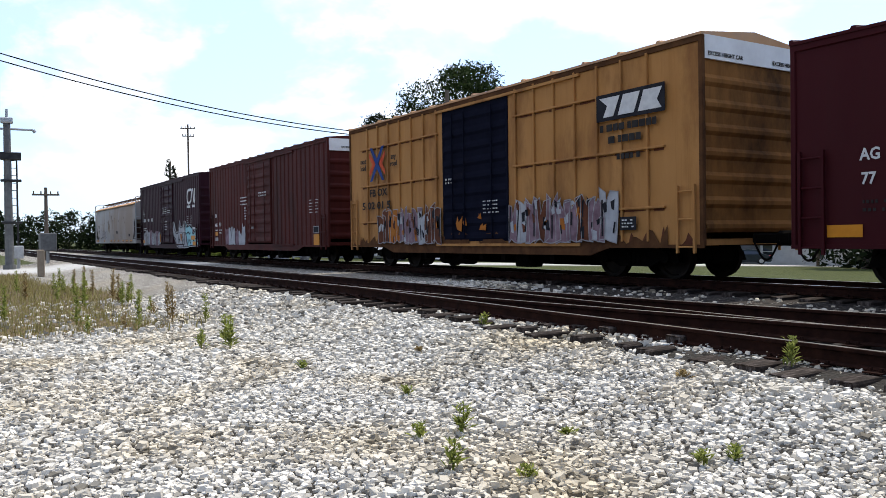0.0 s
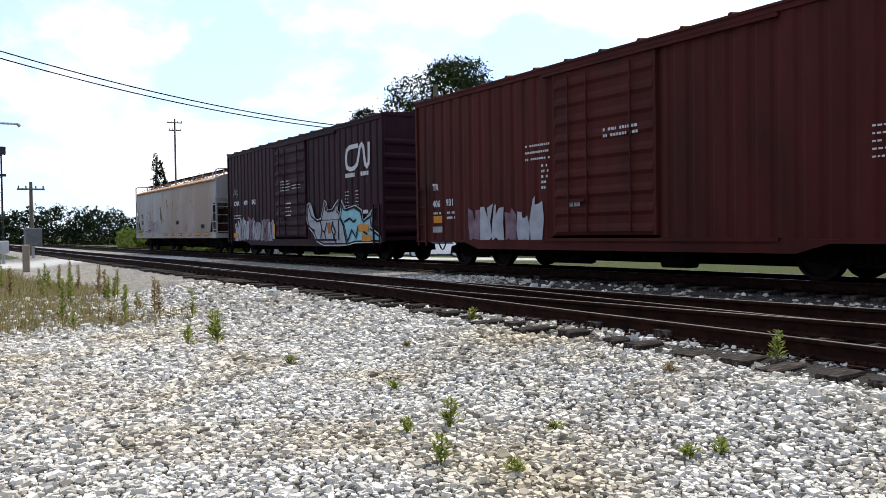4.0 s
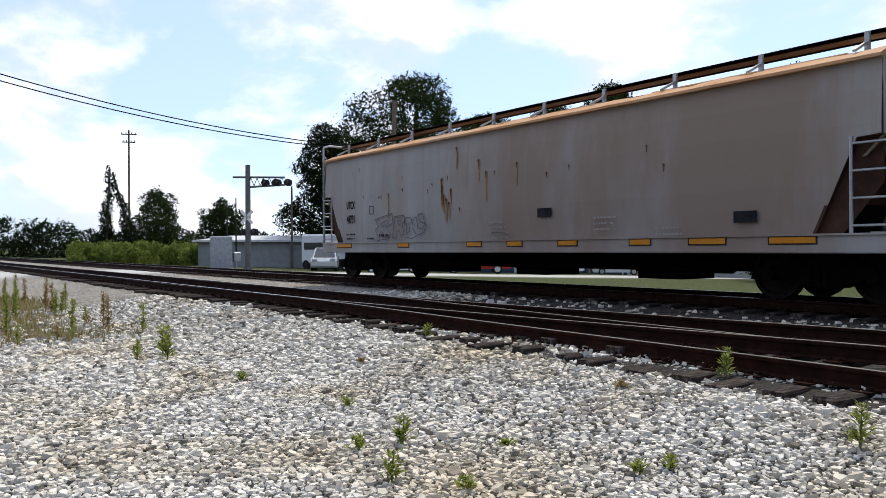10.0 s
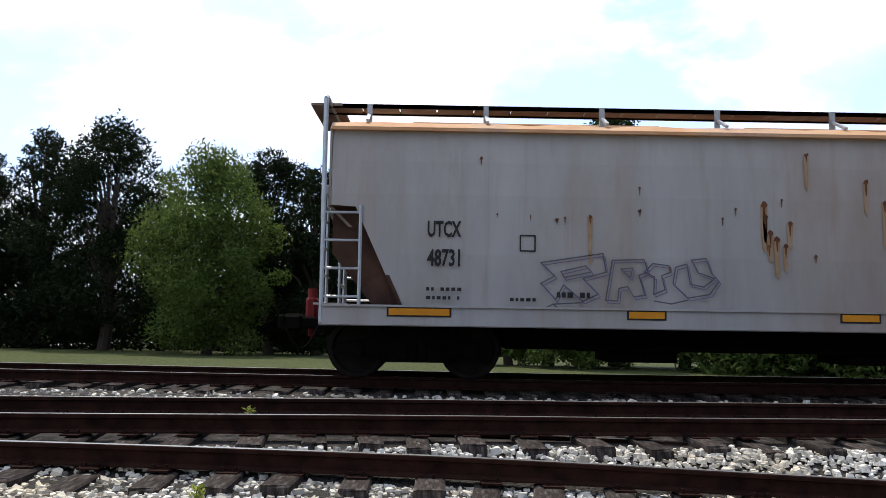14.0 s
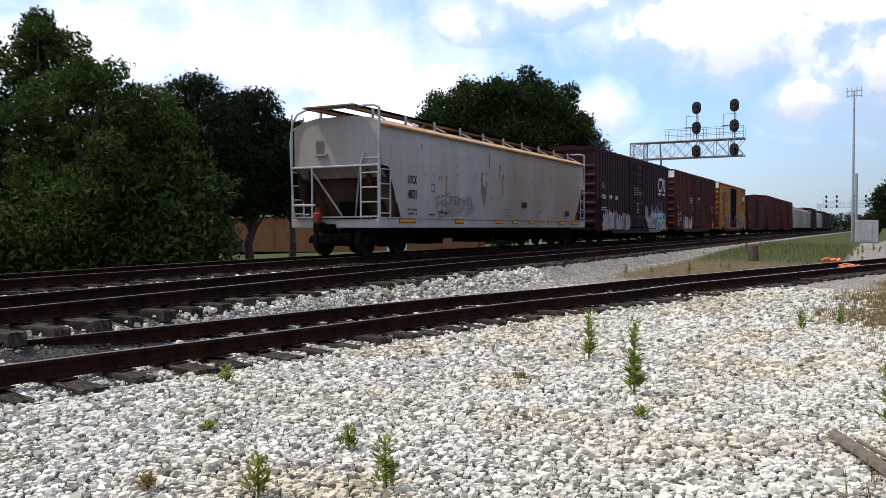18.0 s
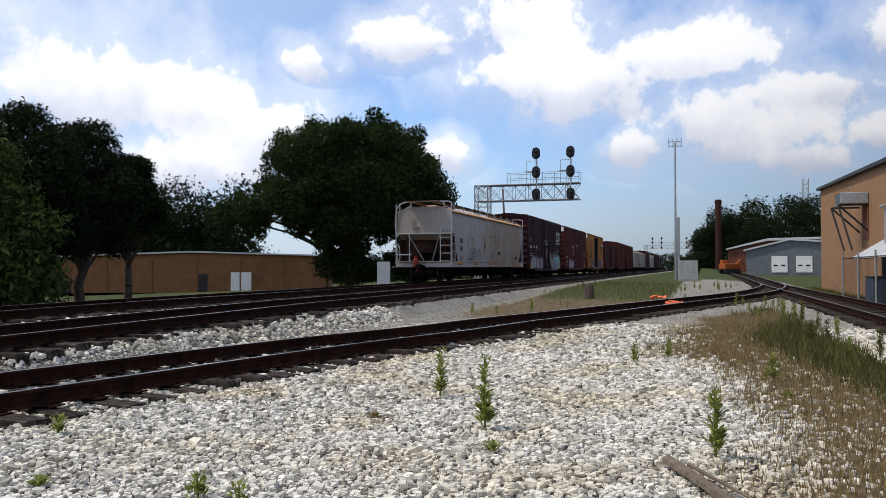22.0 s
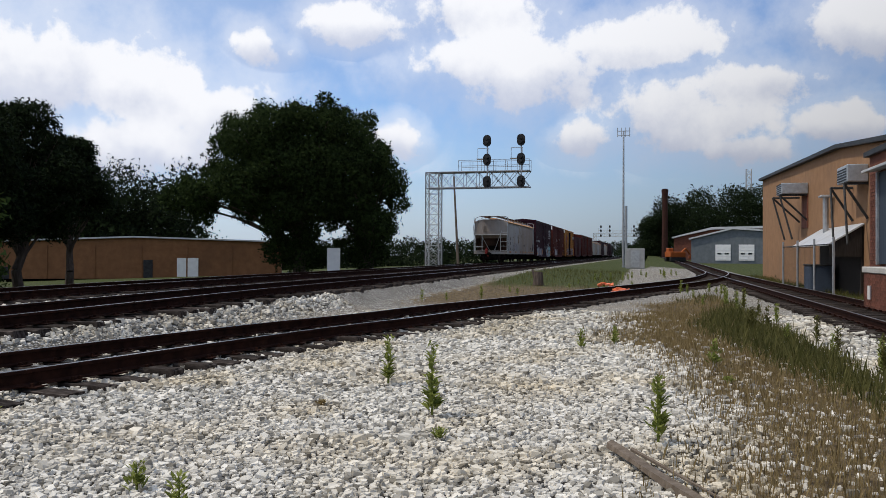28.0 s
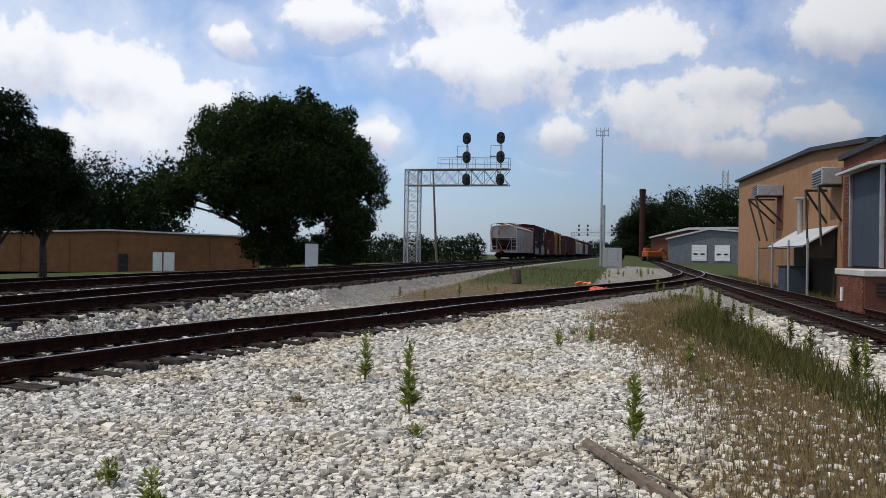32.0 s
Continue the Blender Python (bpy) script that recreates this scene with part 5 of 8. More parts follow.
    lines += [[(6.38, 1.34), (6.97, 1.52), (7.09, 1.71)], [(5.02, 1.77), (5.74, 1.85), (6.23, 1.68), (6.35, 1.37)], [(6.88, 1.12), (7.58, 0.83)], [(3.62, 1.77), (4.07, 1.8), (4.42, 2.04)], [(3.34, 2.07), (3.51, 1.78)], [(4.78, 2.01), (4.97, 1.78)], [(6.42, 1.01), (6.72, 0.93)], [(3.98, 1.36), (4.26, 1.03), (4.07, 0.73)]]
    strokes(car, "graffiti_stroke", lines, 0.07, M_SPRAY[2], y - 0.014, "black sprayed stroke")
    strokes(car, "graffiti_stroke", [[(1.8, 1.45), (4.58, 1.47)]], 0.018, M_SPRAY[2], y - 0.013, "thin black sprayed line")
    bm = bmesh.new()
    shape(bm, [(3.53, 1.37), (3.8, 1.37), (3.82, 0.98), (3.62, 0.96)], y - 0.01)
    part("graffiti_fill", bm, M_SPRAY[5], car, "orange sprayed patch")
    for i in range(8):
        a = -6.7 + 0.62 * i
        bm = bmesh.new()
        shape(bm, blocky(rnd, a, a + 0.7, 0.66, 1.62 + rnd.uniform(-0.15, 0.12)), y - 0.002 - 0.002 * (i % 3))
        part("graffiti_letter", bm, M_SPRAY[(0, 4, 0, 3, 0, 4, 3, 0)[i]], car, "white and silver graffiti letter")
    lines = [[(a, 0.75), (a + rnd.uniform(-0.2, 0.2), 1.2), (a + rnd.uniform(0, 0.35), 1.5)] for a in np.linspace(-6.6, -1.9, 14)]
    strokes(car, "graffiti_outline", lines, 0.05, M_SPRAY[2], y - 0.012, "dark sprayed outlines")
    for x0, x1, z0, z1 in ((6.05, 6.78, 1.02, 1.26), (6.3, 6.95, 0.70, 0.92), (-1.75, -1.6, 0.9, 1.4), (-6.85, -6.3, 0.85, 1.05)):
        panel(car, "reflector", x0, x1, z0, z1, M_ORANGE, "orange reflector", proud=0.006, y=y - 0.018)
    lines = [[(-6.9, 2.75), (-6.75, 3.1), (-6.6, 2.9), (-6.3, 3.05)], [(-6.8, 2.9), (-6.2, 2.85)], [(-6.65, 3.2), (-6.45, 2.7)]]
    strokes(car, "graffiti_outline", lines, 0.03, M_SPRAY[4], y, "thin white sprayed tag")
    return car


def brown_car():
    car = boxcar("brown_boxcar", "red-brown corrugated steel boxcar with a white end plate", M_BROWN, M_WHITE)
    y = -HALF - 0.014
    side_text(car, "TR", -6.84, 2.16, 0.25, M_LETTER, 1.0, y=y)
    side_text(car, "406", -6.84, 1.68, 0.26, M_LETTER, 1.0, y=y)
    side_text(car, "931", -6.15, 1.70, 0.26, M_LETTER, 1.0, y=y)
    bars(car, -6.8, -6.4, 1.5, 2, M_LETTER, 0.06, 0.14, y=y, seed=21)
    bars(car, -6.1, -5.7, 1.5, 2, M_LETTER, 0.06, 0.14, y=y, seed=22)
    panel(car, "reflector", -6.8, -6.35, 1.22, 1.42, M_ORANGE, "orange reflector", y=y)
    panel(car, "plate", -6.85, -6.35, 0.95, 1.12, M_SPRAY[4], y=y)
    rnd = random.Random(12)
    for i in range(6):
        a = -5.0 + 0.52 * i
        bm = bmesh.new()
        shape(bm, blocky(rnd, a, a + 0.46, 0.66, 1.65 + rnd.uniform(-0.35, 0.1)), y - 0.002 - 0.002 * (i % 3))
        part("graffiti_letter", bm, M_SPRAY[0 if i % 3 else 3], car, "faded grey graffiti letter")
    bars(car, -2.6, -1.7, 3.0, 3, M_LETTER, 0.05, 0.16, y=y, seed=23)
    bars(car, -2.0, -1.75, 2.5, 5, M_LETTER, 0.06, 0.13, y=y, seed=24)
    bars(car, 0.1, 1.1, 3.1, 2, M_LETTER, 0.06, 0.13, y=-HALF - 0.05, seed=25)
    bars(car, -1.0, -0.6, 1.55, 1, M_SPRAY[4], 0.12, y=-HALF - 0.05, seed=26)
    bars(car, 5.9, 6.2, 2.5, 5, M_LETTER, 0.03, 0.12, y=y, seed=27)
    bars(car, 6.5, 6.75, 2.5, 5, M_LETTER, 0.03, 0.12, y=y, seed=28)
    panel(car, "reflector", 6.32, 6.86, 0.74, 1.16, M_ORANGE, "orange reflector", y=y)
    panel(car, "plate", 6.3, 6.84, 1.2, 1.48, M_SPRAY[4], "white framed data plate", y=y)
    panel(car, "plate_dark", 6.34, 6.8, 1.23, 1.45, M_SPRAY[2], y=y - 0.008)
    words("EXCESS HEIGHT", 0.10, M_LETTERK, car, pose(LONG + 0.012, -1.0, EAVE - 0.34, 90, 0, 90), label="black print on a white plate")
    for i in range(4):
        bm = bmesh.new()
        box(bm, (LONG + 0.03, -0.5 + 0.1 * i, EAVE - 0.95 - 0.42 * i), (0.012, 0.34, 0.05))
        part("small_print", bm, M_SPRAY[4], car)
    return car


def red_car():
    car = boxcar("red_boxcar", "dark red smooth-sided steel boxcar with white lettering", M_RED, None, ribs="plain", eave=4.12)
    y = -HALF - 0.014
    side_text(car, "AG", -6.54, 2.08, 0.26, M_LETTER, 0.9, y=y)
    side_text(car, "77", -6.52, 1.7, 0.26, M_LETTER, 0.9, y=y)
    bars(car, -6.5, -6.1, 1.42, 2, M_LETTERK, 0.05, 0.13, y=y, seed=31)
    panel(car, "reflector", -7.1, -6.5, 0.86, 1.06, M_ORANGE, "orange reflector", y=y)
    return car


HOP = 8.95


def hopper_car(name="covered_hopper", label="light grey covered hopper car with rust stains and sprayed outlines", mat=None, marks=True):
    mat = mat or M_HOPPER
    car = thing(name, label, "hopper car")
    W, G, S0, S1 = 1.56, 3.80, 0.82, 1.12
    # rounded upper side, sloped hopper foot at both ends
    bm = bmesh.new()
    sec = [(-W + 0.05, S1 - 0.02), (-W, 1.9), (-W - 0.01, 2.8), (-W + 0.01, 3.3), (-W + 0.06, G)]
    full = sec + [(-y_, z_) for y_, z_ in sec[::-1]]

    def end_x(z):
        return HOP - 0.1 - (0 if z > 2.61 else 0.36 + (2.62 - z) * 0.46)
    sec = sec[:2] + [(-W - 0.008, 2.6), (-W - 0.008, 2.625)] + sec[2:]
    for s_ in (-1, 1):
        rings = []
        for i in range(25):
            u = -1 + 2 * i / 24
            rings.append([(u * end_x(z), s_ * y_, z) for y_, z in sec])
        loft(bm, rings)
    # end slopes and upper end walls
    for s_ in (-1, 1):
        loft(bm, [[(s_ * end_x(z), y_, z) for z in (G, 2.62)] for y_ in (-W + 0.03, W - 0.03)])
    ob = part("body", bm, mat, car, smooth=False)
    for s_ in (-1, 1):
        bm = bmesh.new()
        loft(bm, [[(s_ * (HOP - 0.1), y_, 2.6), (s_ * end_x(2.6), y_, 2.6), (s_ * end_x(1.1), y_, 1.1), (s_ * (end_x(1.1) - 0.05), y_, 1.1), (s_ * (end_x(2.6) - 0.05), y_, 2.64), (s_ * (HOP - 0.1), y_, 2.64)] for y_ in (-W + 0.02, W - 0.02)], close=True)
        for y_ in (-W + 0.12, W - 0.12):
            poly(bm, [(s_ * (HOP - 0.12), y_, 2.6), (s_ * (HOP - 0.12), y_, 1.9), (s_ * (HOP - 0.75), y_, 1.12), (s_ * (end_x(1.1) - 0.02), y_, 1.12), (s_ * (end_x(2.6) - 0.02), y_, 2.6)])
        part("slope_sheet", bm, M_RUST_SHADE, car, "rust-brown sloping end sheet, darkened for the shade of the open end")
        bm = bmesh.new()
        box(bm, (s_ * (HOP - 0.95), 0, 1.75), (0.06, 1.0, 1.2))
        part("slope_web", bm, M_UNDER, car)
    # roof: rusty curved cap with a gutter lip
    bm = bmesh.new()
    rs = [(-W - 0.05, G - 0.03), (-W - 0.05, G + 0.02), (-W + 0.3, G + 0.17), (-0.7, G + 0.27), (0, G + 0.30), (0.7, G + 0.27), (W - 0.3, G + 0.17), (W + 0.05, G + 0.02), (W + 0.05, G - 0.03)]
    rings = []
    for i in range(30):
        u = -1 + 2 * i / 29
        sag = 0.02 * math.sin(u * 40)
        rings.append([(u * (HOP - 0.08), y_, z + (sag if abs(y_) < 1.3 else 0)) for y_, z in rs])
    loft(bm, rings, close=True)
    part("roof", bm, M_HOPRUST, car, "rust-brown curved roof with a gutter lip")
    for s_ in (-1, 1):
        bm = bmesh.new()
        box(bm, (0, s_ * W, (S0 + S1) / 2), (2 * HOP, 0.10, S1 - S0), bevel=0.015)
        box(bm, (0, s_ * (W + 0.05), S1), (2 * HOP, 0.06, 0.03))
        part("side_sill", bm, mat, car, "grey side sill")
    for s_ in (-1, 1):
        bm = bmesh.new()
        arch = [(-W + 0.03, 2.62), (-W + 0.03, G), (-W + 0.3, G + 0.16), (-0.7, G + 0.27), (0.7, G + 0.27), (W - 0.3, G + 0.16), (W - 0.03, G), (W - 0.03, 2.62)]
        loft(bm, [[(s_ * (HOP - 0.09 + d), y_, z) for y_, z in arch] for d in (0.0, 0.035)], close=True)
        part("end_panel", bm, mat, car, "plain grey end panel")
        bm = bmesh.new()
        loft(bm, [[(s_ * (HOP - 0.1), y_, 2.62), (s_ * (HOP - 0.04), y_, 2.62), (s_ * (HOP - 0.36), y_, 2.3), (s_ * (HOP - 0.42), y_, 2.3)] for y_ in (-W + 0.05, W - 0.05)], close=True)
        part("end_apron", bm, M_APRON, car, "tan sheet under the end panel, coloured as a slope edge in shade")
    # running board on brackets
    bm = bmesh.new()
    for i in range(30):
        a = -HOP - 0.15 + (2 * HOP + 0.3) * i / 30
        for y_ in (-0.62, 0.62):
            box(bm, (a + (2 * HOP + 0.3) / 60, y_, G + 0.54), ((2 * HOP + 0.3) / 30 - 0.02, 0.46, 0.035))
    for i in range(2):
        for y_ in (-0.85, -0.4, 0.4, 0.85):
            box(bm, (0, y_, G + 0.53), (2 * HOP + 0.3, 0.03, 0.07))
    for s_ in (-1, 1):
        box(bm, (s_ * (HOP + 0.1), 0, G + 0.54), (0.5, 1.8, 0.04))
    part("running_board", bm, M_WALK, car, "steel grating walkway along the roof")
    for i in range(10):
        x = -HOP + 0.6 + (2 * HOP - 1.2) * i / 9
        for y_ in (-0.95, 0.95):
            bm = bmesh.new()
            s_ = 1 if y_ > 0 else -1
            box(bm, (x, y_, G + 0.38), (0.08, 0.05, 0.32))
            box(bm, (x, y_ + s_ * 0.2, G + 0.28), (0.05, 0.5, 0.04), Matrix.Rotation(-s_ * 0.45, 4, "X"))
            part("bracket", bm, M_GALV, car)
    for i in range(3):
        bm = bmesh.new()
        box(bm, (-5.6 + 5.6 * i, 0, G + 0.36), (4.2, 0.6, 0.14), bevel=0.03)
        part("hatch", bm, M_HOPRUST, car, "long roof hatch cover")
    # ends: ladders, platforms, slope braces, corner posts
    for s_ in (-1, 1):
        X = s_ * HOP
        for y_, z1 in ((-W - 0.02, 2.62), (W + 0.02, G + 0.42)):
            bm = bmesh.new()
            for dx in (0.0, -0.55):
                rod(bm, (X + s_ * dx, y_, 0.86), (X + s_ * dx, y_, z1 if dx else G + 0.45 if s_ < 0 else z1), 0.028, 6)
            for k in range(4):
                rod(bm, (X, y_, 1.25 + 0.42 * k), (X - s_ * 0.55, y_, 1.25 + 0.42 * k), 0.02, 6)
            part("side_ladder", bm, M_GALV if marks else mat, car, "steel side ladder at the corner")
        for y0, z1 in ((-W + 0.02, 2.7),):
            bm = bmesh.new()
            for dy in (0, 0.6):
                rod(bm, (X + s_ * 0.02, y0 + dy, 0.9), (X + s_ * 0.02, y0 + dy, z1), 0.028, 6)
            for k in range(int((z1 - 1.0) / 0.42) + 1):
                rod(bm, (X + s_ * 0.02, y0, 1.15 + 0.42 * k), (X + s_ * 0.02, y0 + 0.6, 1.15 + 0.42 * k), 0.02, 6)
            part("end_ladder", bm, M_GALV if marks else mat, car, "steel end ladder")
        bow = [(W - 0.05, 1.15), (W + 0.02, 2.4), (W + 0.07, 3.4), (W - 0.02, 3.98), (W - 0.2, G + 0.42), (W - 0.5, G + 0.53), (-W + 0.2, G + 0.53), (-W, G + 0.46), (-W, 2.4)]
        runs = [bow, [(-W, 2.62), (W, 2.62)], [(W - 0.75, 1.15), (W - 0.75, 2.62)], [(0.7, 1.5), (W, 1.5)], [(-W + 0.62, 2.7), (-W + 0.5, 3.0)]]
        for run in runs:
            bm = bmesh.new()
            for (ya, za), (yb, zb) in zip(run, run[1:]):
                rod(bm, (X + s_ * 0.02, ya, za), (X + s_ * 0.02, yb, zb), 0.032, 6)
            part("grab_rail", bm, M_GALV if marks else mat, car, "bent grab rail")
        for y_ in (-1, 1):
            bm = bmesh.new()
            rod(bm, (X, y_ * 0.9, 2.6), (X - s_ * 0.7, y_ * 0.25, 1.2), 0.03, 6)
            part("end_brace", bm, M_GALV if marks else mat, car)
        bm = bmesh.new()
        box(bm, (X - s_ * 0.3, 0, 0.95), (0.7, 2 * W, 0.26), bevel=0.02)
        box(bm, (X - s_ * 0.1, 0, 1.14), (0.5, 2 * W - 0.3, 0.03))
        part("end_sill", bm, mat, car, "end sill with a small platform")
        for y_ in (-1.05, 1.05):
            bm = bmesh.new()
            loft(bm, [[(X - s_ * 0.12, y_ + d, 2.6), (X - s_ * 0.12, y_ + d, 2.3), (X - s_ * 1.2, y_ + d, 1.1), (X - s_ * 1.35, y_ + d, 1.1)] for d in (-0.03, 0.03)], close=True)
            part("slope_brace", bm, M_RUST_SHADE, car)
        bm = bmesh.new()
        box(bm, (X - s_ * 0.08, 0.55, 3.2), (0.05, 0.34, 0.42), bevel=0.01)
        box(bm, (X - s_ * 0.02, 0.5, 2.98), (0.1, 0.42, 0.05))
        part("end_box", bm, mat, car)
        coupler(car, X, s_)
        bogie(car, s_ * (HOP - 1.36))
    # discharge gates
    for x in (-3.9, 0.0, 3.9):
        bm = bmesh.new()
        loft(bm, [[(x + sx * a, sy * b, z) for sx, sy in ((-1, -1), (1, -1), (1, 1), (-1, 1))] for a, b, z in ((1.7, 1.35, 1.15), (0.9, 0.75, 0.62), (0.55, 0.55, 0.42), (0.55, 0.55, 0.28))], close=True)
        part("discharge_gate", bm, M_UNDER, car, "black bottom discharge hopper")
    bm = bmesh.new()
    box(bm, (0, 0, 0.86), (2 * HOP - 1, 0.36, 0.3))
    # added block, stands in for the darkness under the car
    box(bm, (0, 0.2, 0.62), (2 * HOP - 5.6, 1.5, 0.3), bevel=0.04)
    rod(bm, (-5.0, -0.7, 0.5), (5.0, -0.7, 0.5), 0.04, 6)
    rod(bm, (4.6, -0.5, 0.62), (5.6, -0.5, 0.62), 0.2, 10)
    part("underframe", bm, M_UNDER, car, "black centre sill over an added block for the darkness below")
    if not marks:
        return car
    y = -W - 0.022
    L0 = -HOP
    side_text(car, "UTCX", L0 + 1.55, 2.17, 0.33, M_LETTERK, 0.56, y=y, label="black reporting mark")
    side_text(car, "48731", L0 + 1.56, 1.73, 0.35, M_LETTERK, 0.60, y=y, label="black car number")
    bars(car, L0 + 1.55, L0 + 2.1, 1.38, 2, M_LETTERK, 0.05, 0.13, y=y, seed=41)
    bars(car, L0 + 2.8, L0 + 3.2, 1.24, 1, M_LETTERK, 0.05, y=y, seed=42)
    bars(car, L0 + 3.5, L0 + 4.0, 1.32, 1, M_LETTERK, 0.08, y=y, seed=43)
    strokes(car, "stencil_box", [[(L0 + 2.95, 1.97), (L0 + 3.17, 1.97), (L0 + 3.17, 2.2), (L0 + 2.95, 2.2), (L0 + 2.95, 1.97)]], 0.022, M_LETTERK, y)
    for x, w in ((1.0, 0.9), (4.57, 0.53), (7.76, 0.55), (9.3, 0.5), (11.0, 0.55), (13.0, 0.5), (14.4, 0.75), (16.0, 0.8)):
        panel(car, "reflector_back", L0 + x - 0.03, L0 + x + w + 0.03, 0.96, 1.10, M_LETTERK, y=-W - 0.052)
        panel(car, "reflector", L0 + x, L0 + x + w, 0.985, 1.085, M_ORANGE, "orange reflector strip", y=-W - 0.058)
    # sprayed outline letters
    g = lambda pts: [(L0 + a, b) for a, b in pts]
    lines = [[(3.15, 1.8), (4.08, 1.95), (4.13, 1.67), (3.78, 1.57), (4.01, 1.34), (3.78, 1.23), (3.49, 1.47), (3.37, 1.25), (3.15, 1.49), (3.36, 1.6), (3.15, 1.8)], [(3.45, 1.67), (3.82, 1.76), (3.91, 1.67), (3.5, 1.58), (3.45, 1.67)], [(4.12, 1.25), (4.22, 1.85), (4.7, 1.87), (4.75, 1.68), (4.62, 1.63), (4.71, 1.33), (4.54, 1.31), (4.45, 1.46), (4.32, 1.43), (4.3, 1.24), (4.12, 1.25)], [(4.35, 1.72), (4.53, 1.74), (4.49, 1.59), (4.35, 1.72)]]
    lines += [[(4.7, 1.68), (4.83, 1.81), (5.07, 1.78), (5.09, 1.68), (4.96, 1.63), (5.01, 1.42), (4.84, 1.35), (4.85, 1.61), (4.7, 1.68)], [(5.17, 1.76), (5.34, 1.81), (5.39, 1.51), (5.59, 1.47), (5.76, 1.6), (5.51, 1.68), (5.41, 1.87), (5.63, 1.9), (5.71, 1.68), (5.82, 1.56), (5.68, 1.36), (5.35, 1.3), (5.13, 1.51), (5.17, 1.76)], [(2.96, 0.99), (3.33, 1.18), (3.78, 1.21)], [(3.05, 0.91), (3.37, 1.14), (3.52, 0.96)], [(3.33, 1.18), (3.7, 0.92)], [(4.84, 1.25), (5.1, 1.21), (5.35, 1.27)], [(6.1, 0.93), (6.18, 1.02)], [(6.5, 0.95), (6.66, 1.0)]]
    strokes(car, "graffiti_shade", [g([(a + 0.14, b - 0.04) for a, b in ln]) for ln in lines[:6]], 0.014, M_VIOLET, y - 0.001, "faint violet sprayed shading line")
    lines = [g([(a + 0.11, b) for a, b in ln]) for ln in lines]
    strokes(car, "graffiti_outline", lines, 0.019, M_FAINT, y, "thin dark sprayed outline letters")
    # rust spots and runs
    rnd = random.Random(5)
    spots = [(2.35, 3.36, 0.05), (4.0, 2.5, 0.06), (3.5, 2.45, 0.05), (3.62, 2.48, 0.04), (2.6, 2.52, 0.03), (3.1, 2.5, 0.03), (4.75, 2.95, 0.04), (4.75, 2.6, 0.05), (6.63, 2.72, 0.09), (6.65, 2.55, 0.07), (6.72, 2.3, 0.08), (6.82, 2.2, 0.08), (6.95, 2.1, 0.07), (7.02, 2.45, 0.08), (6.7, 2.1, 0.05), (7.29, 3.5, 0.06), (8.19, 3.1, 0.07), (8.47, 2.78, 0.07), (8.8, 2.78, 0.04), (6.0, 2.5, 0.04), (6.2, 2.65, 0.04), (6.9, 2.8, 0.04), (7.4, 1.95, 0.05), (9.6, 2.9, 0.06), (10.6, 2.6, 0.05), (11.3, 2.7, 0.05), (13.4, 2.9, 0.05), (13.8, 2.5, 0.05), (5.2, 1.75, 0.03)]
    b2 = bmesh.new()
    for x, z, r in spots:
        r *= 0.62
        k = 7
        bm = bmesh.new()
        shape(bm, [(L0 + x + r * rnd.uniform(0.5, 1.1) * math.cos(6.283 * i / k), z + r * rnd.uniform(0.5, 1.2) * math.sin(6.283 * i / k)) for i in range(k)], y - 0.004)
        h = r * rnd.uniform(2.5, 5)
        shape(bm, [(L0 + x - 0.4 * r, z), (L0 + x + 0.4 * r, z), (L0 + x + 0.1 * r, z - h), (L0 + x - 0.1 * r, z - h)], y - 0.001)
        part("rust_spot", bm, M_STAIN, car, "dark rust spot with a run")
        if r > 0.036:
            h = rnd.uniform(0.3, 0.75)
            shape(b2, [(L0 + x - r, z), (L0 + x + r, z), (L0 + x + 0.5 * r, z - h), (L0 + x - 0.6 * r, z - h * 0.9)], y + 0.004)
    tagged(part("rust_wash", b2, M_WASH, car, "pale rust streaks"), kind="stuff")
    panel(car, "plate", L0 + 10.3, L0 + 10.75, 1.62, 1.82, M_SPRAY[2], "dark data plate", y=y)
    for i, (x, n_) in enumerate(((8.6, 3), (8.7, 2), (12.0, 3), (13.6, 2))):
        bars(car, L0 + x, L0 + x + 0.6, 1.55 - 0.25 * (i % 2), n_, M_DUST, 0.04, 0.12, y=y, seed=50 + i)
    panel(car, "plate", L0 + 15.3, L0 + 15.75, 1.35, 1.55, M_SPRAY[2], "dark data plate", y=y)
    bm = bmesh.new()
    box(bm, (L0 - 0.42, 0.3, 1.05), (0.2, 0.26, 0.46), bevel=0.05)
    rod(bm, (L0 - 0.42, 0.3, 1.25), (L0 - 0.42, 0.3, 1.42), 0.08, 10)
    box(bm, (L0 - 0.4, 0.2, 0.75), (0.12, 0.16, 0.3), bevel=0.03)
    part("end_device", bm, M_DEVICE, car, "red flashing end-of-train device on the coupler")
    return car


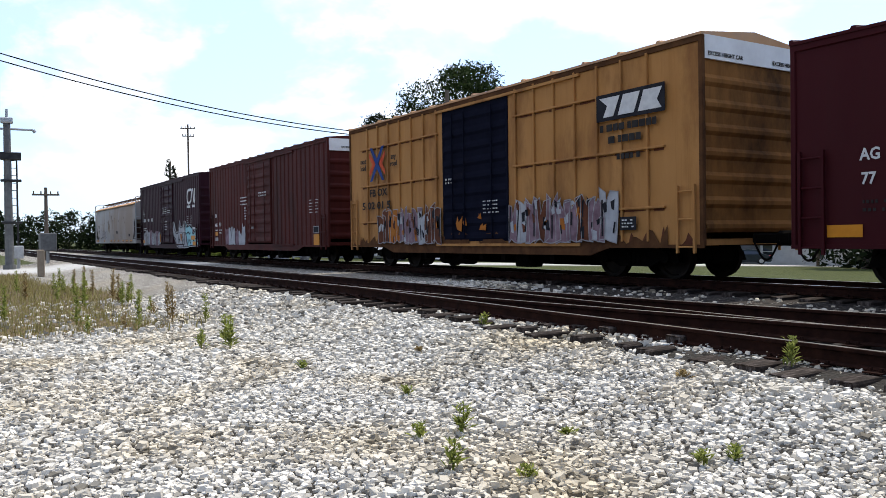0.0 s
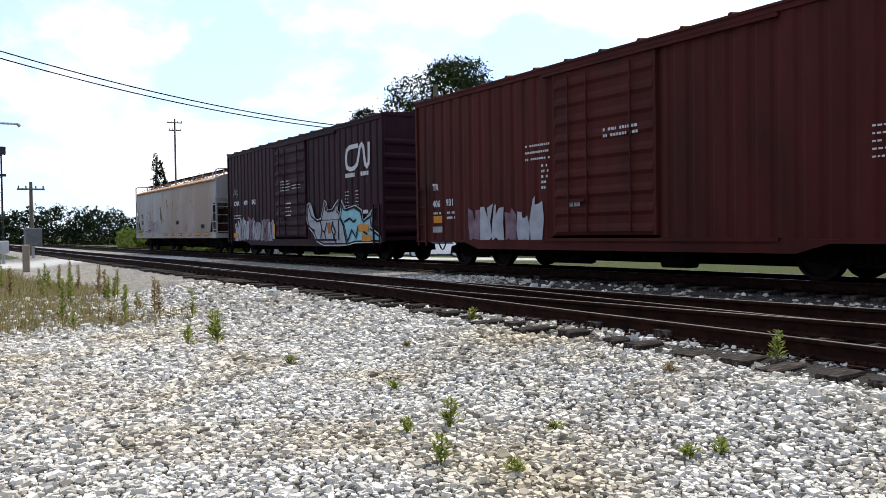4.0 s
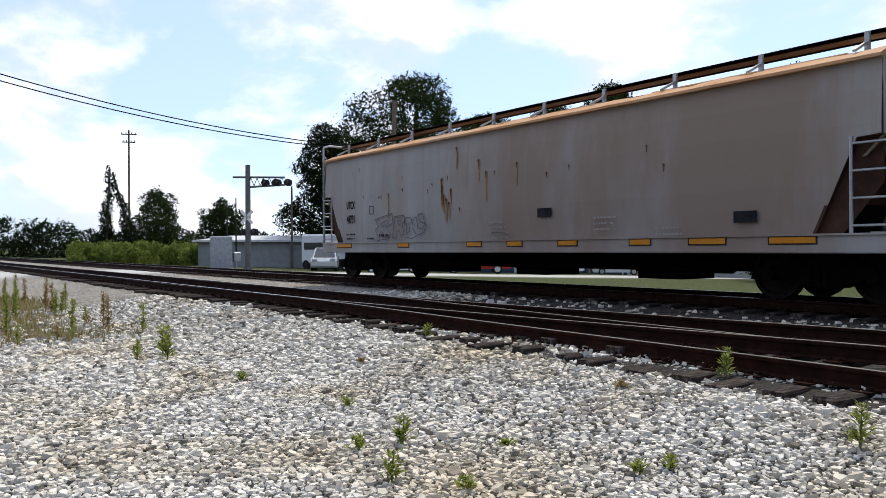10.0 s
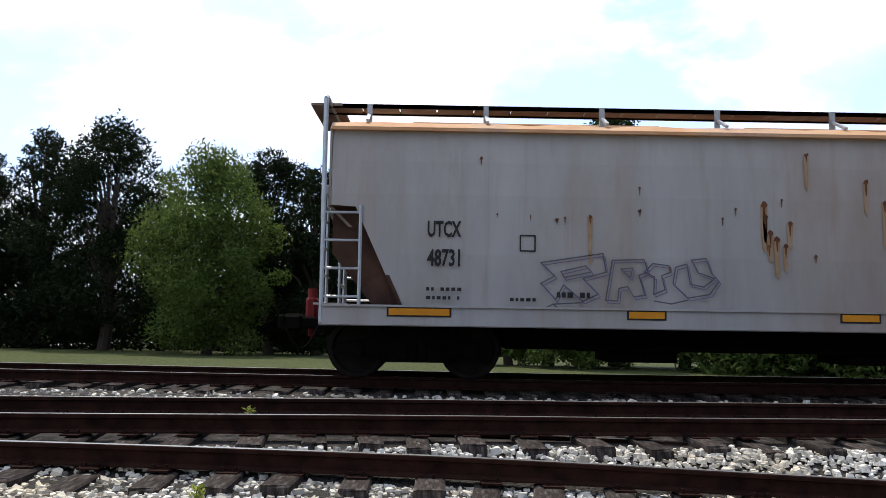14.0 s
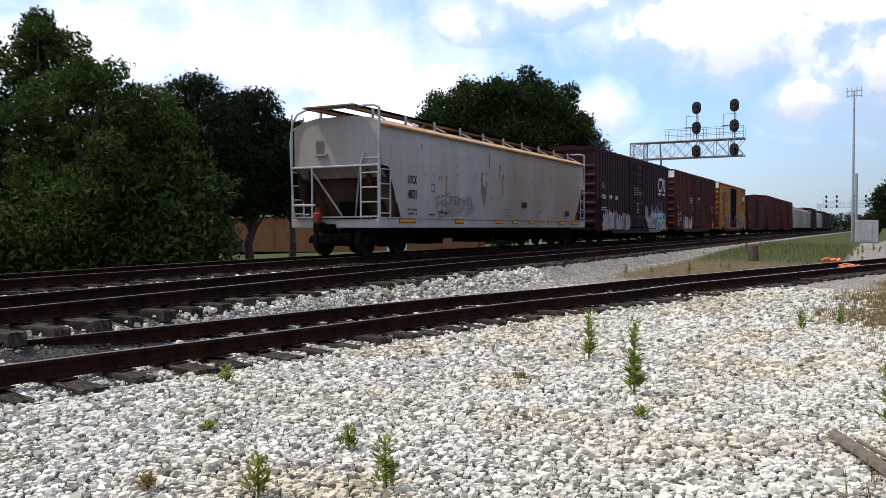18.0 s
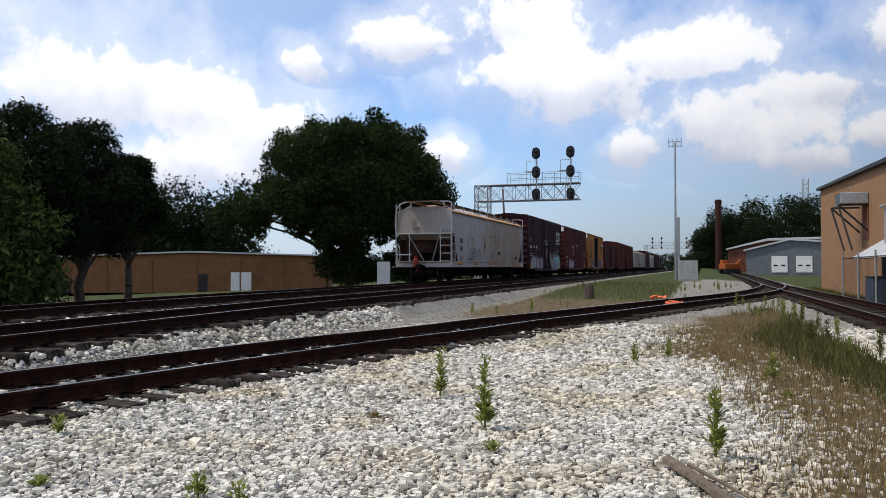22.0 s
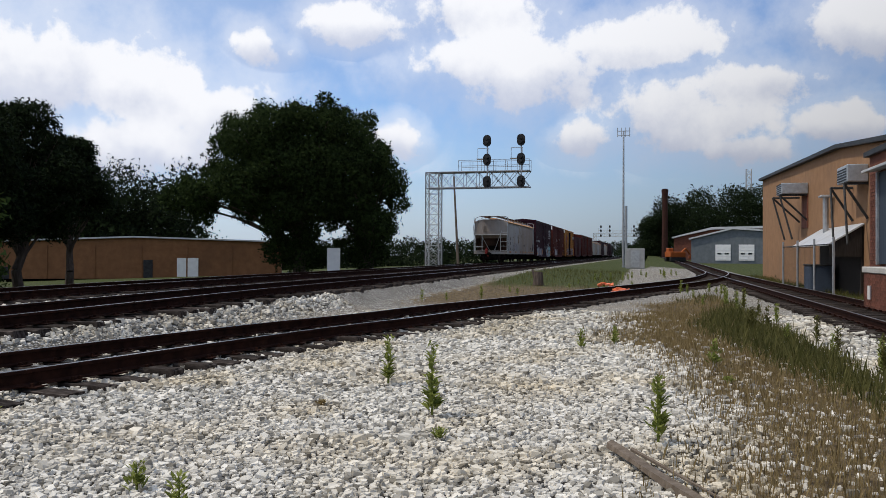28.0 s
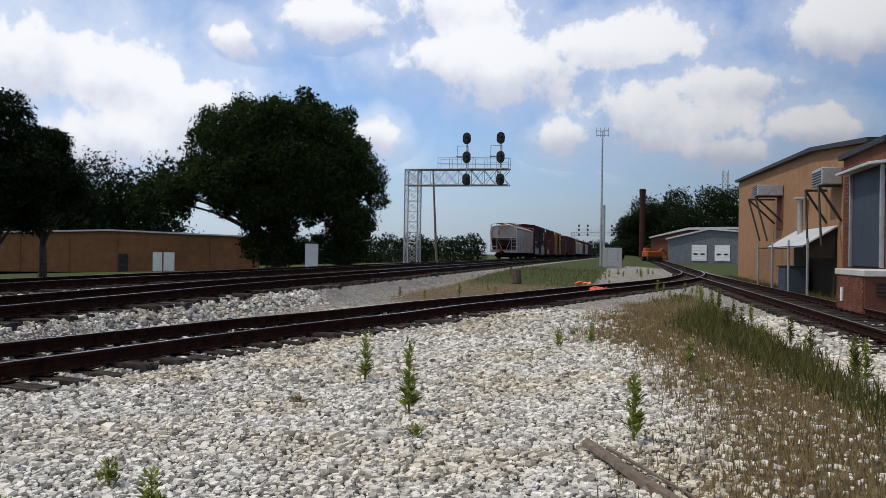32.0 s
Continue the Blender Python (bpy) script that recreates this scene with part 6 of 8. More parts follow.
def locomotive():
    car = thing("locomotive", "dark diesel locomotive at the head of the train", "locomotive")
    bm = bmesh.new()
    box(bm, (0, 0, 1.25), (20, 2.9, 0.35), bevel=0.05)
    part("frame", bm, M_DARKMETAL, car)
    bm = bmesh.new()
    box(bm, (-2, 0, 2.95), (14, 1.9, 3.0), bevel=0.12)
    for i in range(3):
        rod(bm, (-7 + 1.8 * i, 0, 4.4), (-7 + 1.8 * i, 0, 4.65), 0.65, 12)
    part("hood", bm, M_DARKMETAL, car)
    bm = bmesh.new()
    box(bm, (6.5, 0, 3.0), (2.6, 3.0, 3.3), bevel=0.15)
    box(bm, (8.6, 0, 2.2), (1.8, 2.0, 1.7), bevel=0.15)
    part("cab", bm, M_DARKMETAL, car)
    for x in (-6.5, 6.5):
        bogie(car, x)
    bm = bmesh.new()
    rod(bm, (-2.5, 0, 0.75), (2.5, 0, 0.75), 0.6, 12)
    part("fuel_tank", bm, M_UNDER, car)
    return car


TRAIN_TIMES = [(0, -80.92), (3.5, -61.02), (6, -46.82), (9, -29.74), (11, -18.35), (12, -12.75), (13, -7.15), (14.2, -0.62), (15, 3.72), (15.5, 6.5), (17.5, 17.0), (19, 25.0), (21, 35.6), (24, 51.8), (28, 74.0), (32, 96.0)]
TRAIN = [(hopper_car(), HOP), (cn_car(), 27.52), (brown_car(), 45.07), (yellow_car(), 62.47), (red_car(), 79.82)]
far_brown = boxcar("brown_boxcar", "plain brown steel boxcar far up the train", M_BROWN, None)
far_grey = hopper_car("covered_hopper", "grey covered hopper car far up the train", M_HOPPER, marks=False)
far_dark = boxcar("dark_boxcar", "plain dark steel boxcar far up the train", M_MAROON, None)
TRAIN += [(far_brown, 96.6), (copy_thing(far_brown, Matrix()), 114.1), (far_grey, 132.4), (copy_thing(far_grey, Matrix()), 151.5), (far_dark, 170.0), (copy_thing(far_grey, Matrix()), 188.5), (copy_thing(far_dark, Matrix()), 207.0), (copy_thing(far_dark, Matrix()), 224.5), (locomotive(), 244.5)]


def train_rows(offset):
    """Seconds and poses of one car, following the lie of the rails."""
    rows = []
    for t, x in TRAIN_TIMES:
        c = x + offset
        a, b = rail_level(c - 5.5), rail_level(c + 5.5)
        rows.append((t, pose(c, MAIN_FAR, (a + b) / 2, 0, -math.degrees(math.atan((b - a) / 11.0)), 0)))
    return rows


def motions():
    for car, offset in TRAIN:
        walk(car, train_rows(offset))


# ---- trees ----
def leaf_cloud(blobs, n, size, rs, flat=0.75):
    """Many small leaves on and in a set of ellipsoids (x, y, z, r)."""
    b = np.array(blobs, float)
    w = b[:, 3] ** 2
    idx = rs.choice(len(b), n, p=w / w.sum())
    d = rs.normal(size=(n, 3))
    d /= np.linalg.norm(d, axis=1)[:, None]
    rad = rs.uniform(0.35, 1.0, n) ** 0.6 * (1 + 0.28 * np.clip(rs.normal(0, 0.7, n), 0, 1.3))
    c = b[idx, :3] + d * (b[idx, 3] * rad)[:, None] * np.array((1, 1, flat))
    u = rs.normal(size=(n, 3))
    u /= np.linalg.norm(u, axis=1)[:, None]
    v = np.cross(u, d + 0.7 * rs.normal(size=(n, 3)))
    v /= np.linalg.norm(v, axis=1)[:, None]
    s = (size * np.clip(rs.lognormal(0, 0.35, n), 0.4, 1.7))[:, None]
    q = np.stack([c - u * s, c + v * s * 0.8 + u * s * rs.uniform(-0.5, 0.5, n)[:, None], c + u * s], 1)
    return q.reshape(-1, 3)


def quads_mesh(name, co, k=4):
    """Loose faces of k corners each."""
    n = len(co) // k
    me = bpy.data.meshes.new(name)
    me.vertices.add(k * n)
    me.vertices.foreach_set("co", co.astype(np.float32).ravel())
    me.loops.add(k * n)
    me.loops.foreach_set("vertex_index", np.arange(k * n, dtype=np.int32))
    me.polygons.add(n)
    me.polygons.foreach_set("loop_start", np.arange(0, k * n, k, dtype=np.int32))
    me.update(calc_edges=True)
    return me


def tree(az, r, height, width, seed, mat=None, leaves=7000, size=0.22, low=0.22, label="broad leafy tree with a dense uneven crown", z=None, blobs=60):
    leaves, size = int(leaves * 4), size * 0.54
    mat = mat or M_LEAF
    rs, rnd = np.random.RandomState(seed), random.Random(seed)
    m = polar(az, r)
    x0, y0 = m.translation.x, m.translation.y
    gz = land(x0, y0) if z is None else z
    t = thing("tree", label, "tree", pose(x0, y0, gz))
    bm = bmesh.new()
    k = height * 0.028
    p, top = Vector((0, 0, -0.1)), height * 0.55
    for i in range(5):
        q = Vector((rnd.uniform(-0.02, 0.02) * height, rnd.uniform(-0.02, 0.02) * height, top * (i + 1) / 5))
        rod(bm, p, q, k * (1 - 0.15 * i), 9, k * (1 - 0.15 * (i + 1)))
        p = q
    bl = []
    for i in range(blobs):
        u = (i + 0.5) / blobs
        zz = height * (low + (0.93 - low) * u)
        env = math.sqrt(1 - u**2.4) * min(1.0, 0.62 + 1.6 * u)
        a = i * 2.4 + rnd.uniform(-0.5, 0.5)
        rr = width / 2 * env * rnd.uniform(0.3, 0.92)
        rad = width * rnd.choice((0.06, 0.09, 0.12, 0.16)) * (0.75 + 0.4 * env)
        c = Vector((math.cos(a) * rr, math.sin(a) * rr, min(zz, height - rad * 0.7)))
        bl.append((*c, rad))
        if i % 2 == 0:
            s = Vector((0, 0, max(height * 0.12, c.z * 0.45)))
            mid = (s + c) / 2 + Vector((0, 0, 0.04 * height))
            rod(bm, s, mid, k * 0.38, 6, k * 0.24)
            rod(bm, mid, c, k * 0.24, 6, k * 0.06)
    part("trunk", bm, M_BARK, t, "grey-brown trunk with limbs")
    link_mesh("crown", quads_mesh("crown", leaf_cloud(bl, leaves, size, rs), 3), mat, t, "green leaves")
    return t


def woods(name, label, spans, seed, mat, n, size):
    """Far woodland: one band of many crowns. Spans: (az0, az1, r, height)."""
    rs = np.random.RandomState(seed)
    bl = []
    for az0, az1, r, h in spans:
        k = max(4, int(abs(az1 - az0) * r * 0.0175 / (h * 0.16)))
        for i in range(k):
            for lev in range(3):
                a = math.radians(az0 + (az1 - az0) * (i + rs.rand()) / k)
                d = r * rs.uniform(0.97, 1.1)
                x, y = -math.sin(a) * d, math.cos(a) * d
                hh = h * rs.uniform(0.75, 1.05)
                bl.append((x, y, land(x, y) + hh * (0.2 + 0.3 * lev), hh * (0.34 - 0.05 * lev)))
    ob = link_mesh(name, quads_mesh(name, leaf_cloud(bl, n * 2, size * 0.68, rs, 0.9), 3), mat)
    return tagged(ob, label, "woods", kind="stuff")


woods("far_woods", "dark band of far woodland along the horizon", [(92, 79, 150, 6.5), (79, 64, 170, 6.5), (64, 30, 150, 9), (20, -8, 140, 9), (-58, -80, 190, 7), (-84, -90, 420, 9)], 2, M_LEAF3, 90000, 0.46)
woods("background_trees", "dark dense trees behind the houses and the warehouse", [(60, 41, 104, 13), (61, 50, 100, 11), (33, 5, 72, 10.2), (30, 8, 75, 8), (31, 6, 58, 3.6), (-47.5, -53.5, 98, 12.5), (-47.5, -53.5, 100, 11), (-52, -58.5, 100, 10.5), (-52, -58.5, 102, 9)], 12, M_LEAF3, 44000, 0.38)
woods("warehouse_trees", "dark round trees behind the long warehouse", [(-47, -58.8, 96, 13.0), (-49, -57, 99, 12.0)], 21, M_LEAF3, 22000, 0.34)
woods("trackside_brush", "dark dense brush along the far side of the tracks", [(-18, -46.5, 33.5, 4.0), (-24, -45, 35, 5.5)], 22, M_LEAF4, 26000, 0.2)
woods("roadside_scrub", "low green scrub and bushes beyond the crossing", [(79, 71, 78, 2.2), (72, 64, 84, 2.4)], 3, M_SCRUB, 12000, 0.24)
woods("hill_trees", "dark trees behind the workshops", [(-89.6, -91, 175, 9), (-90.8, -98.5, 172, 14.5)], 4, M_LEAF3, 40000, 0.36)


def top_of(az, r, el):
    """Height above the ground at (az, r) of what is seen at that elevation."""
    p = polar(az, r).translation
    return 1.5 + r * math.tan(radians(el)) - land(p.x, p.y)


# azimuth, distance, elevation of the top, crown width, leaves, count, leaf size, foot of the crown
for k_, (az, r, el, w, mt, n_, sz, low) in enumerate((
        (56.4, 74, 12.3, 14, M_LEAF, 11000, 0.26, 0.2), (62.0, 78, 8.8, 10, M_LEAF3, 8000, 0.26, 0.12), (51.3, 92, 9.6, 13, M_LEAF, 8000, 0.3, 0.2),
        (46.3, 92, 10.2, 14, M_LEAF3, 10000, 0.3, 0.2), (42.2, 88, 11.5, 13, M_LEAF, 11000, 0.28, 0.2), (39.2, 90, 10.8, 9, M_LEAF2, 7000, 0.28, 0.25),
        (36.9, 95, 7.2, 6, M_LEAF, 4000, 0.28, 0.1), (33.6, 95, 4.4, 8, M_LEAF, 4000, 0.28, 0.1), (30.2, 62, 12.2, 7, M_LEAF3, 9000, 0.22, 0.15),
        (26.0, 64, 12.0, 9, M_LEAF3, 7000, 0.24, 0.1), (22.0, 56, 12.8, 11, M_LEAF3, 10000, 0.22, 0.1), (15.5, 48, 11.4, 10, M_LEAF2, 10000, 0.2, 0.06),
        (11.4, 54, 11.6, 9, M_LEAF3, 9000, 0.22, 0.08), (8.2, 50, 10.7, 7.5, M_LEAF3, 8000, 0.2, 0.05), (4.6, 66, 8.0, 8, M_LEAF3, 6000, 0.22, 0.06),
        (1.5, 90, 6.2, 14, M_LEAF3, 7000, 0.3, 0.06), (-3.0, 96, 5.6, 14, M_LEAF3, 7000, 0.3, 0.06), (-12.6, 41, 15.2, 8.2, M_LEAF, 13000, 0.18, 0.08),
        (-8.0, 39, 13.4, 6.4, M_LEAF2, 10000, 0.18, 0.06), (-5.3, 38, 9.3, 5.0, M_LEAF2, 7000, 0.18, 0.05), (-11.0, 35, 9.6, 6.5, M_LEAF2, 9000, 0.17, 0.03),
        (-17.2, 40, 12.5, 8, M_LEAF2, 9000, 0.18, 0.05), (-22.5, 41, 12.6, 8, M_LEAF, 9000, 0.18, 0.06), (-27.2, 40, 10.4, 8, M_LEAF2, 7000, 0.18, 0.05),
        (-31.5, 40, 13.0, 7, M_LEAF3, 9000, 0.18, 0.06), (-35.7, 38, 14.4, 5.4, M_LEAF4, 9000, 0.17, 0.08), (-38.6, 35, 11.6, 6.4, M_LEAF4, 9000, 0.16, 0.03),
        (-41.6, 36, 9.5, 6.4, M_LEAF4, 9000, 0.16, 0.03), (-45.0, 40, 10.9, 6.6, M_LEAF3, 9000, 0.17, 0.2), (-48.4, 43, 9.8, 6.4, M_LEAF3, 9000, 0.17, 0.33),
        (-51.2, 46, 7.9, 4.6, M_LEAF3, 6000, 0.17, 0.45),  (73.7, 118, 4.0, 9, M_LEAF, 4000, 0.3, 0.05), (69.5, 130, 3.6, 9, M_LEAF, 4000, 0.3, 0.05))):
    tree(az, r, top_of(az, r, el), w, 60 + k_, mt, n_, sz, low=low)


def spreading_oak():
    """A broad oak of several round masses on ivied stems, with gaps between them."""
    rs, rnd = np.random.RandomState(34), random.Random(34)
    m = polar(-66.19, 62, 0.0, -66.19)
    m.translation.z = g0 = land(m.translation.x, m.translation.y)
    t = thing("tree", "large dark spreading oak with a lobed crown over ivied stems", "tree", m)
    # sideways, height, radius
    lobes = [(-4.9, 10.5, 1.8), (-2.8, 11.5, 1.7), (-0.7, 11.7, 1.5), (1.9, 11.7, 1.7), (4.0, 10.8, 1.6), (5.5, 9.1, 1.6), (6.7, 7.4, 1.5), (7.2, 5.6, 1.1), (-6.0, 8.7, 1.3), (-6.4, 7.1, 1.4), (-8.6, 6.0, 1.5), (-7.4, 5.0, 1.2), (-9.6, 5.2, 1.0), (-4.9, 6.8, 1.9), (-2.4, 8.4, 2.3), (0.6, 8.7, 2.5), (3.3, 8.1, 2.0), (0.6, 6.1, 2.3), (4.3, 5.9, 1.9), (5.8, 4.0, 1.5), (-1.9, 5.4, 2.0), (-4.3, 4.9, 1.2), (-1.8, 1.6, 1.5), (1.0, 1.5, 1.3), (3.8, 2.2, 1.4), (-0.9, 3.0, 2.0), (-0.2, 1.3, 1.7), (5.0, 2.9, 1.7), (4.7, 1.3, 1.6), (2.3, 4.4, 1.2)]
    bl, bm = [], bmesh.new()
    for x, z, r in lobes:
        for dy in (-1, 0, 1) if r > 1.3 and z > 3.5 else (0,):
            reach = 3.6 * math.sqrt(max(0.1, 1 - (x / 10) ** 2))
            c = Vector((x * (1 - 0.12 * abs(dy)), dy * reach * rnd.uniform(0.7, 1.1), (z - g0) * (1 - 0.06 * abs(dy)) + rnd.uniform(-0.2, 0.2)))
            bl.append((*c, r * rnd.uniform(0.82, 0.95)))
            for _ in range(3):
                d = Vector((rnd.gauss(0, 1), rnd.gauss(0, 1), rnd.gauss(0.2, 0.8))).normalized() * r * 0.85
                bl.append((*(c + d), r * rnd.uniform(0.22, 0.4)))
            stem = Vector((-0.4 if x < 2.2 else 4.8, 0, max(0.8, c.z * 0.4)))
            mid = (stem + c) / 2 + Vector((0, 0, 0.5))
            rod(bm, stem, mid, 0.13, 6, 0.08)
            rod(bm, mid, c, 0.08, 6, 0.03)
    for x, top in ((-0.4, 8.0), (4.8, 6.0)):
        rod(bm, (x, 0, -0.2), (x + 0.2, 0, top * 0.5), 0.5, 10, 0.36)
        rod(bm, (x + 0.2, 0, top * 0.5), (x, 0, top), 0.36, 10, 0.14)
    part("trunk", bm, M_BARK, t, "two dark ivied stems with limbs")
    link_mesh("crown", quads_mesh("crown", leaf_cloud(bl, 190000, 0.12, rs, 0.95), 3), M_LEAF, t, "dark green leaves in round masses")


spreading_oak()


# ---- poles, wires and signals on the crossing side ----
def utility_pole(az, r, el, lean=0.0, arms=1, label="weathered wooden utility pole", mat=None, rad=0.15):
    p = polar(az, r).translation
    h = top_of(az, r, el)
    t = thing("utility_pole", label, "utility pole", pose(p.x, p.y, land(p.x, p.y), 0, lean, az))
    bm = bmesh.new()
    rod(bm, (0, 0, -0.3), (0, 0, h), rad, 10, rad * 0.65)
    part("pole", bm, mat or M_POLE, t)
    for i in range(arms):
        bm = bmesh.new()
        z = h - 0.5 - 0.9 * i
        box(bm, (0, -0.14, z), (1.7 - 0.3 * i, 0.1, 0.12))
        for x in (-0.75, -0.3, 0.3, 0.75):
            rod(bm, (x * (1 - 0.18 * i), -0.14, z + 0.06), (x * (1 - 0.18 * i), -0.14, z + 0.24), 0.05, 6)
        part("crossarm", bm, mat or M_POLE, t, "crossarm with insulators")
    return t, h


POLE_A = utility_pole(75.45, 100, 7.73, arms=2)
POLE_B = utility_pole(84.2, 62, 3.39, arms=1, rad=0.16)
POLE_C = utility_pole(64.8, 75, 4.23, arms=0, rad=0.13)
POLE_T = utility_pole(57.85, 66, 10.24, lean=1.2, arms=0, rad=0.29, label="tall leaning wooden utility pole with a street lamp arm")
bm = bmesh.new()
for i in range(8):
    a = i / 8
    rod(bm, (0.0 + 1.5 * a, -0.1, POLE_T[1] - 3.1 + 0.6 * math.sin(a * 1.6)), (1.5 * (a + 0.125), -0.1, POLE_T[1] - 3.1 + 0.6 * math.sin((a + 0.125) * 1.6)), 0.04, 6)
box(bm, (1.75, -0.1, POLE_T[1] - 2.52), (0.6, 0.24, 0.14), bevel=0.04)
part("lamp_arm", bm, M_GALV, POLE_T[0], "street lamp on a curved arm")
utility_pole(43.9, 70, 1.9, arms=0, rad=0.13)
utility_pole(33.0, 74, 4.9, arms=1, rad=0.14)
utility_pole(-77.0, 92, 5.6, lean=-3.0, arms=0, rad=0.16, label="bare leaning wooden pole")
bm = bmesh.new()
box(bm, (0, 0, 0.55), (1.3, 0.9, 1.1), bevel=0.04)
b_ = polar(84.15, 56).translation
cab = thing("signal_cabinet", "grey steel signal cabinet on a post beside the crossing", "cabinet", pose(b_.x, b_.y, land(b_.x, b_.y)))
part("body", bm, M_MAST, cab).matrix_basis = pose(0, 0, 0.75)
bm = bmesh.new()
rod(bm, (-0.3, 0, 0), (-0.3, 0, 0.8), 0.06, 8)
rod(bm, (0.3, 0, 0), (0.3, 0, 0.8), 0.06, 8)
part("post", bm, M_GALV, cab)


def wires():
    """Two sagging cables from a pole beyond the crossing to the tall pole."""
    a = polar(88.0, 52).translation + Vector((0, 0, 1.5 + 52 * math.tan(radians(11.85))))
    p = polar(57.85, 66).translation
    b = Vector((p.x, p.y, 1.5 + 66 * math.tan(radians(6.9))))
    for k, off in enumerate((0.0, 0.42)):
        bm = bmesh.new()
        rings = []
        for i in range(41):
            u = i / 40
            q = a.lerp(b, u) + Vector((0, 0, -off * (1 - 0.5 * u) - 4 * 1.05 * u * (1 - u)))
            rings.append([(q.x, q.y + 0.036 * math.cos(c), q.z + 0.036 * math.sin(c)) for c in (0, 1.57, 3.14, 4.71)])
        loft(bm, rings, close=True)
        w = part("overhead_cable", bm, M_WIRE)
        tagged(w, "black sagging overhead cable between poles", "cable", "overhead cables")


wires()


def flasher(bm, x, y, z, s=-1):
    rod(bm, (x, y, z), (x, y + s * 0.03, z), 0.24, 16)
    rod(bm, (x, y + s * 0.03, z), (x, y + s * 0.3, z), 0.12, 12)


def cantilever(az, r, el, arm, turn, label, lamps=True):
    """A crossing signal: steel mast, arm over the road, pairs of lamps with black backgrounds, sign."""
    p = polar(az, r).translation
    h = top_of(az, r, el)
    t = thing("crossing_signal", label, "railway signal", pose(p.x, p.y, land(p.x, p.y), 0, 0, turn))
    bm = bmesh.new()
    rod(bm, (0, 0, 0), (0, 0, 0.25), 0.32, 12)
    rod(bm, (0, 0, 0.2), (0, 0, h), 0.2 if lamps else 0.22, 12, 0.16 if lamps else 0.17)
    part("mast", bm, M_MAST, t, "grey steel mast")
    if not lamps:
        bm = bmesh.new()
        rod(bm, (0, 0, h), (0, 0, h + 0.5), 0.07, 8)
        box(bm, (0, 0, h - 0.1), (0.6, 0.5, 0.3), bevel=0.05)
        part("mast_head", bm, M_GALV, t)
        bm = bmesh.new()
        rod(bm, (-0.9, 0, h - 0.55), (arm, 0, h - 0.55), 0.06, 8)
        rod(bm, (arm, 0, h - 0.55), (arm + 0.1, 0, h - 0.68), 0.09, 8)
        part("arm", bm, M_GALV, t, "short steel arm")
        for zz in (h - 2.0, h - 3.3, 2.5):
            bm = bmesh.new()
            box(bm, (0.15, 0, zz), (1.0, 0.5, 0.4 if zz == h - 2.0 else 0.12), bevel=0.03)
            part("bracket", bm, M_DARKMETAL, t)
        for k in range(8):
            bm = bmesh.new()
            rod(bm, (-0.2, -0.1, 3.0 + 0.4 * k), (0.42, -0.1, 3.0 + 0.4 * k), 0.02, 5)
            part("rung", bm, M_DARKMETAL, t)
        return t
    bm = bmesh.new()
    z = h - 1.5
    for dz in (0, 0.7):
        rod(bm, (-1.1 if dz else 0, 0, z + dz), (arm, 0, z + dz * 0.7 + 0.1), 0.07, 8)
    for i in range(6):
        x = arm * i / 6
        rod(bm, (x, 0, z + 0.05), (x + arm / 12, 0, z + 0.6), 0.025, 6)
        rod(bm, (x + arm / 12, 0, z + 0.6), (x + arm / 6, 0, z + 0.1), 0.025, 6)
    part("arm", bm, M_MAST, t, "latticed arm over the road")
    for x, zz in ((arm * 0.62, z + 0.25), (arm * 0.95, z + 0.25), (0.1, 2.6)):
        for d in (-0.38, 0.38):
            for sd in (-1, 1):
                bm = bmesh.new()
                flasher(bm, x + d, sd * 0.12, zz, sd)
                part("lamp", bm, M_DARKMETAL, t, "round black-backed flashing lamp")
    bm = bmesh.new()
    for s in (-1, 1):
        box(bm, (0, -0.16, 3.6), (1.2, 0.03, 0.2), Matrix.Rotation(s * 0.8, 4, "Y"))
    part("crossbuck", bm, M_WHITE, t, "white crossed boards")
    return t


cantilever(67.8, 56, 5.65, 2.7, 40, "silver crossing signal with a lattice arm and round lamps")
cantilever(86.3, 49, 7.6, 1.25, 86, "tall grey steel mast with short arms beside the crossing", False)
for az, r, el in ((85.8, 50, 5.14), (68.6, 58, 3.4), (69.2, 60, 3.2)):
    p = polar(az, r).translation
    t = thing("gate_post", "slim dark crossing gate arm standing upright", "crossing gate", pose(p.x, p.y, land(p.x, p.y)), "crossing gates")
    bm = bmesh.new()
    rod(bm, (0, 0, 0), (0, 0, top_of(az, r, el)), 0.06, 8, 0.04)
    part("gate_arm", bm, M_DARKMETAL, t)
    bm = bmesh.new()
    box(bm, (0, 0, 0.9), (0.5, 0.5, 0.7), bevel=0.04)
    rod(bm, (0, 0, 0), (0, 0, 0.8), 0.09, 8)
    part("gate_motor", bm, M_GALV, t, "grey gate motor box")
p = polar(84.55, 38).translation
t = thing("marker_post", "short weathered tan marker post", "post", pose(p.x, p.y, land(p.x, p.y)))
bm = bmesh.new()
box(bm, (0, 0, 0.56), (0.3, 0.26, 1.14), bevel=0.03)
part("post", bm, M_POST, t)


